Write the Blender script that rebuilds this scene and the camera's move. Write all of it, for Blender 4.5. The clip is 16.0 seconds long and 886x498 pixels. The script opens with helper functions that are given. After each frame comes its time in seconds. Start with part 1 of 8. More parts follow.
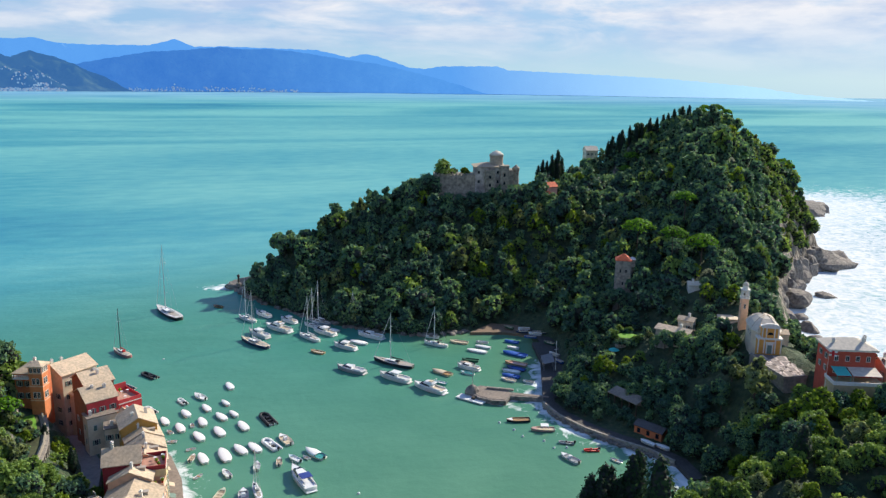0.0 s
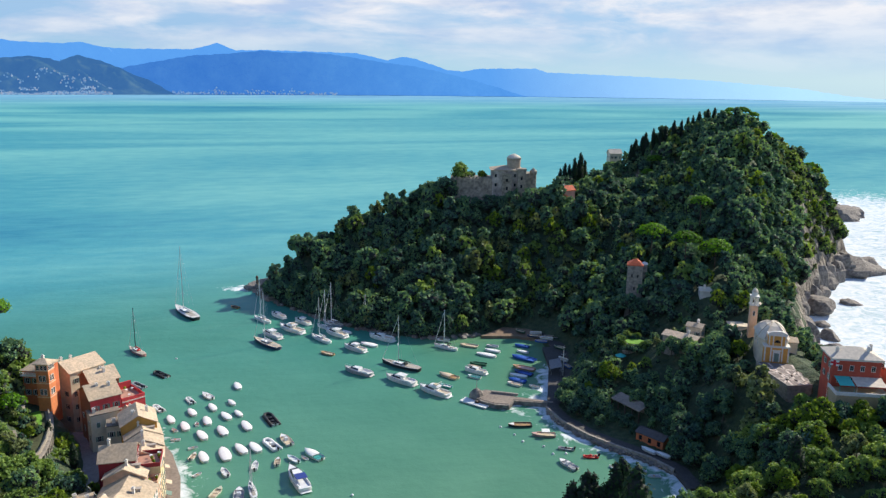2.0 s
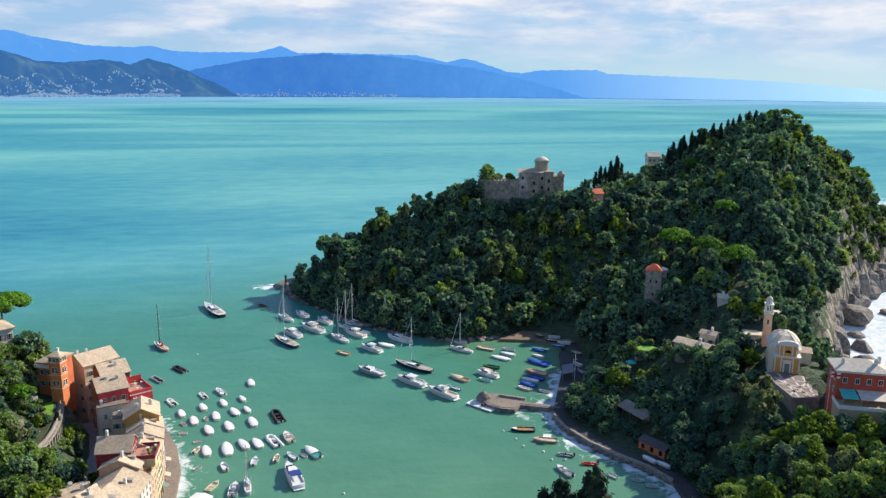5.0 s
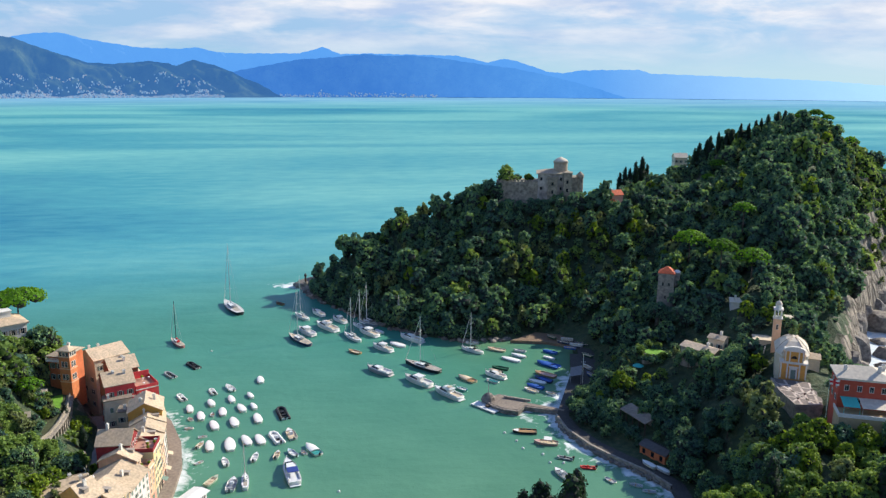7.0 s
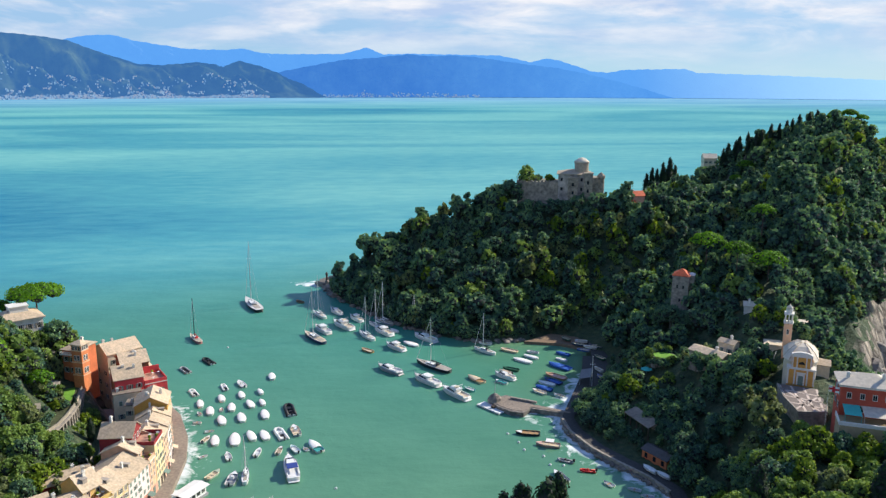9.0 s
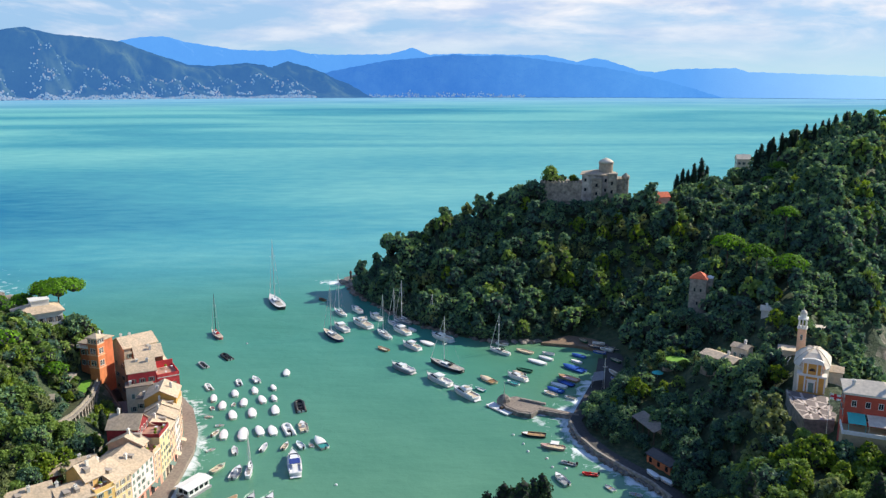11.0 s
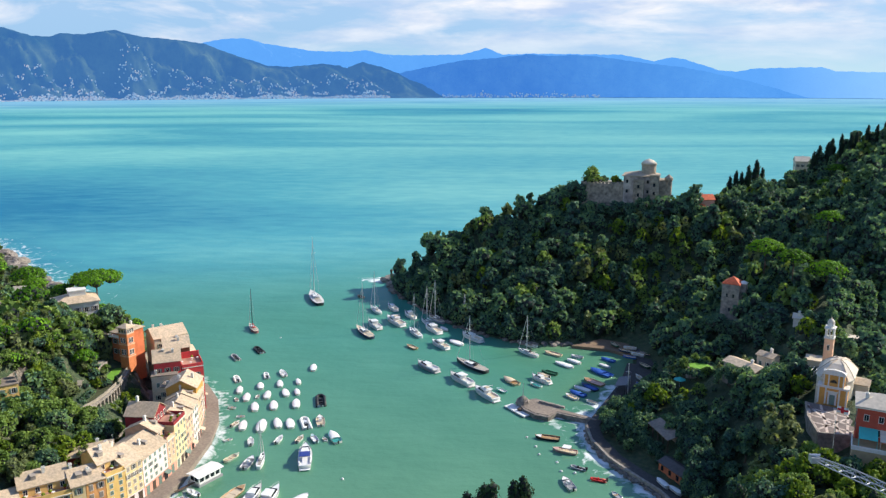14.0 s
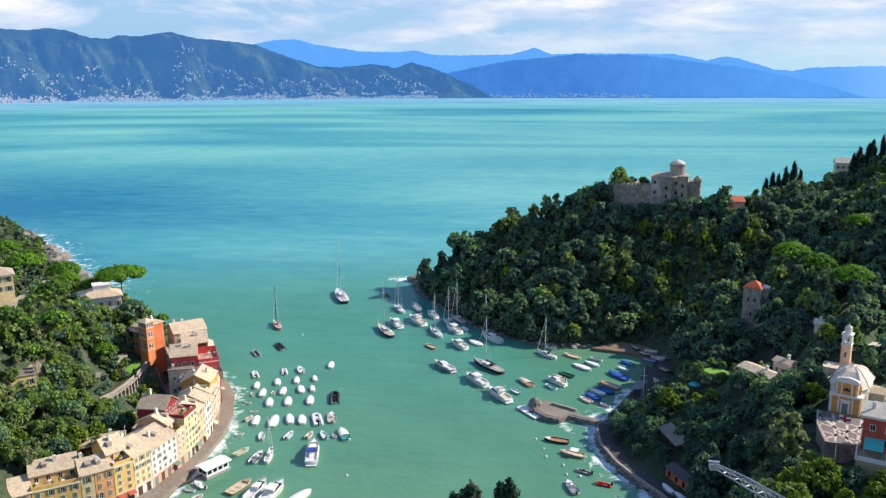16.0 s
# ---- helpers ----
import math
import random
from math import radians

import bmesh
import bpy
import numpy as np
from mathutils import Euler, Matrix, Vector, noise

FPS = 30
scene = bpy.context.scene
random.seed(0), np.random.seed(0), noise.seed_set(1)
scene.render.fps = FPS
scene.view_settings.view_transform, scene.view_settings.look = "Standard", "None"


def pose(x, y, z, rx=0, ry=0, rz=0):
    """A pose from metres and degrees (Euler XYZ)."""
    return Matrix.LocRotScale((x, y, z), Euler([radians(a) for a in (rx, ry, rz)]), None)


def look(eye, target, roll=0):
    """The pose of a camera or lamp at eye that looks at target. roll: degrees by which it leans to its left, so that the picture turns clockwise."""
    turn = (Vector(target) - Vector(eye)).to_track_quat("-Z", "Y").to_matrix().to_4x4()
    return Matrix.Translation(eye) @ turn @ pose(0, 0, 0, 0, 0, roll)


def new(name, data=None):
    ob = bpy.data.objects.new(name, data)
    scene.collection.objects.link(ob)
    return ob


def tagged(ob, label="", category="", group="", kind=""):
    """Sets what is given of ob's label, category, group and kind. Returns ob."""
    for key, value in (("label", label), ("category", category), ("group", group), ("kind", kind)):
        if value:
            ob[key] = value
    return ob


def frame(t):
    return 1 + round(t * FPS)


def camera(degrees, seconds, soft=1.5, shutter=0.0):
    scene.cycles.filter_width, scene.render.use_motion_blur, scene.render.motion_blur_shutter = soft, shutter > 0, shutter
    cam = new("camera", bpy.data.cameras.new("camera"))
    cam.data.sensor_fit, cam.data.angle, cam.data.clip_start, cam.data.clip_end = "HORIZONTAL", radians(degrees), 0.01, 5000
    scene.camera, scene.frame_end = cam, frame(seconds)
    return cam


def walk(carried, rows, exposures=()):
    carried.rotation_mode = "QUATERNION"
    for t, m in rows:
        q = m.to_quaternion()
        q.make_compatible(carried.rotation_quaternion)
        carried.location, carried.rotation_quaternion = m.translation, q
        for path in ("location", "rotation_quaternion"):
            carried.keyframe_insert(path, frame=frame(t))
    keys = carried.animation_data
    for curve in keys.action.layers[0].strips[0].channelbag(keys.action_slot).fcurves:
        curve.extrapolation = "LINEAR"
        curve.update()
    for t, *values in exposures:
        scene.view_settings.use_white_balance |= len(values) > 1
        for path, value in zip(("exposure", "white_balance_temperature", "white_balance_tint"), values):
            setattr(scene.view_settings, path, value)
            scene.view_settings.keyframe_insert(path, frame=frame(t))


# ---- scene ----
cam = camera(59.07, 16.0, 1.35)
PATH = [
    (0, (-27.491, -184.811, 104.749), (-21.143, -166.343, 100.433), 0.75),
    (0.5, (-24.819, -185.746, 104.922), (-18.701, -167.197, 100.620), 0.68),
    (1, (-22.155, -186.634, 105.062), (-16.271, -168.007, 100.772), 0.63),
    (1.5, (-19.490, -187.483, 105.175), (-13.844, -168.780, 100.897), 0.59),
    (2, (-16.817, -188.296, 105.268), (-11.411, -169.520, 100.999), 0.56),
    (2.5, (-14.129, -189.078, 105.346), (-8.966, -170.231, 101.085), 0.53),
    (3, (-11.422, -189.830, 105.414), (-6.504, -170.917, 101.159), 0.50),
    (3.5, (-8.693, -190.556, 105.474), (-4.021, -171.579, 101.225), 0.48),
    (4, (-5.940, -191.255, 105.528), (-1.516, -172.218, 101.284), 0.45),
    (4.5, (-3.162, -191.927, 105.580), (1.013, -172.833, 101.338), 0.42),
    (5, (-0.359, -192.573, 105.629), (3.564, -173.426, 101.390), 0.39),
    (5.5, (2.468, -193.192, 105.676), (6.137, -173.993, 101.438), 0.36),
    (6, (5.317, -193.780, 105.722), (8.730, -174.535, 101.485), 0.32),
    (6.5, (8.185, -194.338, 105.765), (11.339, -175.048, 101.528), 0.29),
    (7, (11.070, -194.862, 105.805), (13.962, -175.531, 101.568), 0.25),
    (7.5, (13.968, -195.350, 105.842), (16.594, -175.981, 101.604), 0.21),
    (8, (16.877, -195.799, 105.873), (19.233, -176.396, 101.634), 0.16),
    (8.5, (19.791, -196.207, 105.898), (21.873, -176.772, 101.659), 0.12),
    (9, (22.708, -196.571, 105.915), (24.511, -177.109, 101.675), 0.08),
    (9.5, (25.625, -196.889, 105.924), (27.144, -177.403, 101.684), 0.04),
    (10, (28.536, -197.159, 105.924), (29.767, -177.652, 101.683), 0.01),
    (10.5, (31.441, -197.378, 105.914), (32.378, -177.855, 101.673), -0.03),
    (11, (34.336, -197.546, 105.893), (34.975, -178.011, 101.652), -0.05),
    (11.5, (37.219, -197.661, 105.862), (37.555, -178.119, 101.622), -0.08),
    (12, (40.089, -197.724, 105.821), (40.119, -178.178, 101.582), -0.10),
    (12.5, (42.946, -197.734, 105.772), (42.665, -178.190, 101.534), -0.12),
    (13, (45.791, -197.693, 105.717), (45.197, -178.156, 101.480), -0.14),
    (13.5, (48.624, -197.603, 105.657), (47.716, -178.077, 101.423), -0.15),
    (14, (51.450, -197.466, 105.597), (50.228, -177.957, 101.365), -0.17),
    (14.5, (54.272, -197.288, 105.541), (52.737, -177.801, 101.311), -0.19),
    (15, (57.096, -197.073, 105.495), (55.252, -177.612, 101.267), -0.21),
    (15.5, (59.930, -196.827, 105.464), (57.781, -177.397, 101.238), -0.25),
    (16, (62.782, -196.559, 105.457), (60.337, -177.164, 101.233), -0.30),
]
walk(cam, [(t, look(eye, target, roll)) for t, eye, target, roll in PATH], ((0.0, 0.30), (7.0, 0.33), (12.0, 0.40), (16.0, 0.44)))

# ---------- light ----------
SUN = Vector((0.78, 0.34, 0.54)).normalized()
elev = math.asin(SUN.z)
world = bpy.data.worlds.new("sky")
scene.world = world
world.use_nodes = True
wt = world.node_tree
for n in list(wt.nodes):
    wt.nodes.remove(n)


def node(tree, kind, inputs=None, **props):
    """One shader node with its inputs (values or sockets) and properties set."""
    n = tree.nodes.new(kind)
    if kind == "ShaderNodeTexNoise" and "noise_dimensions" in props:
        n.noise_dimensions = props["noise_dimensions"]
    if "op" in props:
        n.operation = props["op"]
    if "blend" in props:
        n.data_type, n.blend_type = "RGBA", props["blend"]
    for key, value in (inputs or {}).items():
        sock = n.inputs[key]
        if isinstance(value, bpy.types.NodeSocket):
            tree.links.new(value, sock)
        else:
            sock.default_value = value
    return n


def rgb(c):
    return (c[0], c[1], c[2], 1.0)


def math_node(tree, op, a, b=0.0, clamp=False):
    n = node(tree, "ShaderNodeMath", {0: a, 1: b}, op=op)
    n.use_clamp = clamp
    return n.outputs[0]


def mix_rgb(tree, fac, a, b, blend="MIX"):
    n = node(tree, "ShaderNodeMix", blend=blend)
    for key, value in ((0, fac), (6, a), (7, b)):
        if isinstance(value, bpy.types.NodeSocket):
            tree.links.new(value, n.inputs[key])
        else:
            n.inputs[key].default_value = value
    return n.outputs[2]


def ramp(tree, fac, stops):
    n = tree.nodes.new("ShaderNodeValToRGB")
    el = n.color_ramp.elements
    while len(el) < len(stops):
        el.new(0.5)
    for e, (pos, c) in zip(el, stops):
        e.position = pos
        e.color = c if len(c) == 4 else rgb(c)
    tree.links.new(fac, n.inputs[0])
    return n.outputs[0]


sky = wt.nodes.new("ShaderNodeTexSky")
sky.sky_type = "NISHITA"
sky.sun_disc = False
sky.sun_elevation = elev
sky.sun_rotation = math.atan2(SUN.x, SUN.y)
sky.air_density, sky.dust_density, sky.ozone_density = 1.0, 0.6, 1.5
tc = wt.nodes.new("ShaderNodeTexCoord")
stretch = node(wt, "ShaderNodeMapping", {0: tc.outputs["Generated"], 3: (3.0, 3.0, 13.0)})
cloud_a = node(wt, "ShaderNodeTexNoise", {"Vector": stretch.outputs[0], "Scale": 1.6, "Detail": 10.0, "Roughness": 0.60, "Distortion": 0.5})
sep = node(wt, "ShaderNodeSeparateXYZ", {0: tc.outputs["Generated"]})
# broken cloud banks low in the sky, clear blue overhead
band = ramp(wt, sep.outputs[2], [(0.0, (0, 0, 0)), (0.025, (0.30, 0.30, 0.30)), (0.085, (1, 1, 1)), (0.17, (0.8, 0.8, 0.8)), (0.32, (0.15, 0.15, 0.15))])
lump = ramp(wt, cloud_a.outputs[0], [(0.40, (0.0, 0.0, 0.0)), (0.56, (1, 1, 1))])
cover = mix_rgb(wt, 1.0, band, lump, "MULTIPLY")
fine = node(wt, "ShaderNodeTexNoise", {"Vector": stretch.outputs[0], "Scale": 2.3, "Detail": 9.0, "Roughness": 0.58})
shade = ramp(wt, fine.outputs[0], [(0.38, (0.46, 0.59, 0.82)), (0.49, (0.68, 0.74, 0.86)), (0.60, (0.88, 0.88, 0.92))])
low = ramp(wt, sep.outputs[2], [(0.0, (0.40, 0.71, 0.90)), (0.05, (0.30, 0.54, 0.86)), (0.14, (0.40, 0.58, 0.86)), (0.30, (0.15, 0.33, 0.72)), (0.7, (0.07, 0.18, 0.50))])
clear = mix_rgb(wt, 0.2, low, mix_rgb(wt, 1.0, sky.outputs[0], (0.10, 0.10, 0.10, 1), "MULTIPLY"))
skycol = mix_rgb(wt, cover, clear, shade)
bg = node(wt, "ShaderNodeBackground", {0: skycol, 1: 0.84})
node(wt, "ShaderNodeOutputWorld", {0: bg.outputs[0]})

lamp = bpy.data.lights.new("sun", "SUN")
lamp.energy, lamp.angle, lamp.color = 5.0, radians(0.6), (1.0, 0.92, 0.78)
sun = new("sun", lamp)
sun.matrix_world = look((300, 0, 300), Vector((300, 0, 300)) - SUN)

# ---------- materials ----------


def material(name, colour, rough=0.8, metal=0.0, vary=0.15, grain=1.0, bump=0.0, coarse=8.0, random_tint=0.0, stain=None):
    """A surface with variation at two scales; grain and coarse are sizes in metres."""
    m = bpy.data.materials.new(name)
    m.use_nodes = True
    t = m.node_tree
    b = t.nodes["Principled BSDF"]
    geo = t.nodes.new("ShaderNodeNewGeometry")
    n1 = node(t, "ShaderNodeTexNoise", {"Vector": geo.outputs["Position"], "Scale": 1.0 / grain, "Detail": 5.0})
    n2 = node(t, "ShaderNodeTexNoise", {"Vector": geo.outputs["Position"], "Scale": 1.0 / coarse, "Detail": 3.0})
    dark = tuple(c * (1 - 1.6 * vary) for c in colour)
    light = tuple(min(1.0, c * (1 + 1.3 * vary)) for c in colour)
    c1 = ramp(t, n1.outputs[0], [(0.3, dark), (0.7, light)])
    c2 = ramp(t, n2.outputs[0], [(0.35, stain or dark), (0.65, colour)])
    col = mix_rgb(t, 0.45, c1, c2)
    if random_tint:
        inf = t.nodes.new("ShaderNodeObjectInfo")
        h = node(t, "ShaderNodeHueSaturation", {"Color": col})
        t.links.new(math_node(t, "MULTIPLY_ADD", inf.outputs["Random"], random_tint), h.inputs["Value"])
        h.inputs["Value"].links[0].from_node.inputs[2].default_value = 1 - random_tint / 2
        col = h.outputs[0]
    t.links.new(col, b.inputs["Base Color"])
    b.inputs["Roughness"].default_value, b.inputs["Metallic"].default_value = rough, metal
    if bump:
        bn = node(t, "ShaderNodeBump", {"Height": n1.outputs[0], "Distance": bump, "Strength": 0.8})
        t.links.new(bn.outputs[0], b.inputs["Normal"])
    return m


def leaf_material(name, dark, mid, light):
    m = bpy.data.materials.new(name)
    m.use_nodes = True
    t = m.node_tree
    b = t.nodes["Principled BSDF"]
    geo = t.nodes.new("ShaderNodeNewGeometry")
    inf = t.nodes.new("ShaderNodeObjectInfo")
    att = t.nodes.new("ShaderNodeAttribute")
    att.attribute_name = "tint"
    whole = math_node(t, "FRACT", math_node(t, "ADD", att.outputs["Fac"], inf.outputs["Random"]))
    per = math_node(t, "MULTIPLY_ADD", geo.outputs["Random Per Island"], 0.55)
    per.node.inputs[2].default_value = -0.14
    nz = node(t, "ShaderNodeTexNoise", {"Vector": geo.outputs["Position"], "Scale": 0.55, "Detail": 3.0})
    f = math_node(t, "ADD", math_node(t, "MULTIPLY", whole, 0.40), math_node(t, "ADD", per, math_node(t, "MULTIPLY", nz.outputs[0], 0.30)), True)
    col = ramp(t, f, [(0.05, dark), (0.5, mid), (0.95, light)])
    t.links.new(col, b.inputs["Base Color"])
    b.inputs["Roughness"].default_value = 0.62
    b.inputs["Specular IOR Level"].default_value = 0.14
    tr = node(t, "ShaderNodeBsdfTranslucent", {0: mix_rgb(t, 1.0, col, (1.35, 1.3, 0.75, 1), "MULTIPLY")})
    mx = node(t, "ShaderNodeMixShader", {0: 0.34, 1: b.outputs[0], 2: tr.outputs[0]})
    out = t.nodes["Material Output"]
    t.links.new(mx.outputs[0], out.inputs[0])
    return m


# blue-grey air haze is mixed into the oak leaf colours, most at the dark end
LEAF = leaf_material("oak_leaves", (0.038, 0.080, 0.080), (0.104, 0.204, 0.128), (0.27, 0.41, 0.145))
# oak leaves again, lightened to carry the sunlight on the sunny slopes
LEAF_SUNNY = leaf_material("sunlit_oak_leaves", (0.080, 0.138, 0.034), (0.168, 0.268, 0.064), (0.30, 0.40, 0.10))
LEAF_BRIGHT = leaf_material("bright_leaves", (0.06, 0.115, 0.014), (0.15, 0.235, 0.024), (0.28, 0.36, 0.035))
LEAF_PINE = leaf_material("pine_needles", (0.045, 0.12, 0.012), (0.12, 0.28, 0.018), (0.21, 0.40, 0.028))
LEAF_CYPRESS = leaf_material("cypress_leaves", (0.010, 0.026, 0.016), (0.018, 0.046, 0.022), (0.04, 0.085, 0.03))
LEAF_OLIVE = leaf_material("olive_leaves", (0.088, 0.120, 0.048), (0.190, 0.235, 0.095), (0.30, 0.34, 0.15))
# near-black crown cores: the shade between the leaves put into a colour
INNER = material("crown_inner_shade", (0.022, 0.030, 0.026), 0.9, vary=0.3, grain=0.5)
BARK = material("bark", (0.11, 0.08, 0.06), 0.9, vary=0.3, grain=0.4)
DRY = material("dry_twigs", (0.20, 0.15, 0.15), 0.9, vary=0.3, grain=0.4)
STONE = material("old_stone", (0.34, 0.30, 0.25), 0.9, vary=0.35, grain=0.9, bump=0.15, coarse=5, stain=(0.17, 0.15, 0.13))
PAVE = material("quay_paving", (0.27, 0.22, 0.175), 0.85, vary=0.25, grain=0.8, bump=0.03, coarse=7)
COBBLE = material("churchyard_paving", (0.60, 0.50, 0.43), 0.85, vary=0.3, grain=0.7, coarse=4)
ROCKY = material("shore_rock", (0.25, 0.215, 0.18), 0.85, vary=0.5, grain=1.3, bump=0.5, coarse=6, stain=(0.11, 0.10, 0.095))
SLATE = material("pale_slate_roof", (0.58, 0.445, 0.30), 0.85, vary=0.24, grain=0.6, bump=0.05, coarse=3.0, random_tint=0.34, stain=(0.36, 0.30, 0.23))
TERRACOTTA = material("terracotta_tiles", (0.66, 0.13, 0.05), 0.8, vary=0.3, grain=0.6, bump=0.05, coarse=3)
PALE_ROOF = material("whitish_roof", (0.66, 0.58, 0.46), 0.8, vary=0.15, grain=0.8, coarse=4)
WHITE = material("white_gelcoat", (0.80, 0.80, 0.78), 0.35, vary=0.05, grain=1.5, coarse=5)
CANVAS = material("white_canvas_cover", (0.78, 0.78, 0.75), 0.75, vary=0.07, grain=0.7, coarse=2)
DECK = material("teak_deck", (0.44, 0.39, 0.33), 0.7, vary=0.2, grain=0.4, coarse=2)
PALE_DECK = material("pale_yacht_deck", (0.66, 0.64, 0.60), 0.6, vary=0.12, grain=0.5, coarse=2)
DARK_HULL = material("dark_hull_paint", (0.02, 0.022, 0.03), 0.3, vary=0.2, grain=0.8)
NAVY_HULL = material("navy_hull_paint", (0.02, 0.035, 0.10), 0.3, vary=0.2, grain=0.8)
BLUE = material("blue_canvas", (0.02, 0.05, 0.26), 0.7, vary=0.15, grain=0.5)
BOAT_BLUE = material("bright_blue_paint", (0.03, 0.12, 0.45), 0.5, vary=0.15, grain=0.5)
RED_RUBBER = material("red_rubber", (0.60, 0.025, 0.02), 0.5, vary=0.1, grain=0.5)
TEAL_PAINT = material("teal_paint", (0.06, 0.36, 0.33), 0.5, vary=0.15, grain=0.5)
GREEN_PAINT = material("dark_green_paint", (0.015, 0.10, 0.05), 0.5, vary=0.15, grain=0.5)
TAN = material("varnished_wood", (0.46, 0.28, 0.13), 0.5, vary=0.2, grain=0.4)
CREAM = material("cream_paint", (0.66, 0.54, 0.38), 0.6, vary=0.1, grain=0.6)
BLACK_RUBBER = material("black_rubber", (0.018, 0.018, 0.02), 0.55, vary=0.2, grain=0.4)
GREY_RUBBER = material("grey_rubber", (0.32, 0.33, 0.34), 0.55, vary=0.1, grain=0.4)
ALU = material("aluminium_spar", (0.72, 0.73, 0.74), 0.4, metal=0.5, vary=0.05, grain=1)
STEEL = material("galvanised_steel", (0.50, 0.51, 0.52), 0.45, metal=0.6, vary=0.12, grain=0.5)
GLASS_DARK = material("dark_window_glass", (0.015, 0.02, 0.028), 0.08, vary=0.1, grain=1)
SHUTTER = material("green_shutter", (0.16, 0.24, 0.20), 0.7, vary=0.2, grain=0.3, random_tint=0.4)
SHUTTER_GREY = material("faded_shutter", (0.34, 0.29, 0.24), 0.75, vary=0.2, grain=0.3, random_tint=0.4)
TRIM = material("white_stucco_trim", (0.74, 0.71, 0.64), 0.8, vary=0.08, grain=0.5)
WOOD_DARK = material("dark_wood", (0.09, 0.06, 0.04), 0.7, vary=0.3, grain=0.3)
AWNING_TEAL = material("turquoise_awning", (0.06, 0.48, 0.42), 0.8, vary=0.08, grain=0.6)
LAWN = material("lawn_grass", (0.16, 0.36, 0.03), 0.9, vary=0.25, grain=0.5, bump=0.05, coarse=3)
FLAG_RED = material("red_cloth", (0.60, 0.02, 0.03), 0.8, vary=0.1, grain=0.3)
PATH_DIRT = material("pale_gravel_path", (0.34, 0.30, 0.23), 0.9, vary=0.2, grain=0.6)
ASPHALT = material("street_paving", (0.22, 0.21, 0.21), 0.85, vary=0.2, grain=0.7)
STUCCO = {}
CASTLE_STONE = material("castle_stone", (0.34, 0.29, 0.22), 0.9, vary=0.45, grain=1.4, bump=0.25, coarse=3.6, stain=(0.13, 0.115, 0.09))


def stucco(name, c):
    if name not in STUCCO:
        STUCCO[name] = material(name + "_stucco", c, 0.85, vary=0.12, grain=1.1, bump=0.02, coarse=3.0, stain=tuple(v * 0.72 for v in c))
    return STUCCO[name]


# ---------- mesh helpers ----------


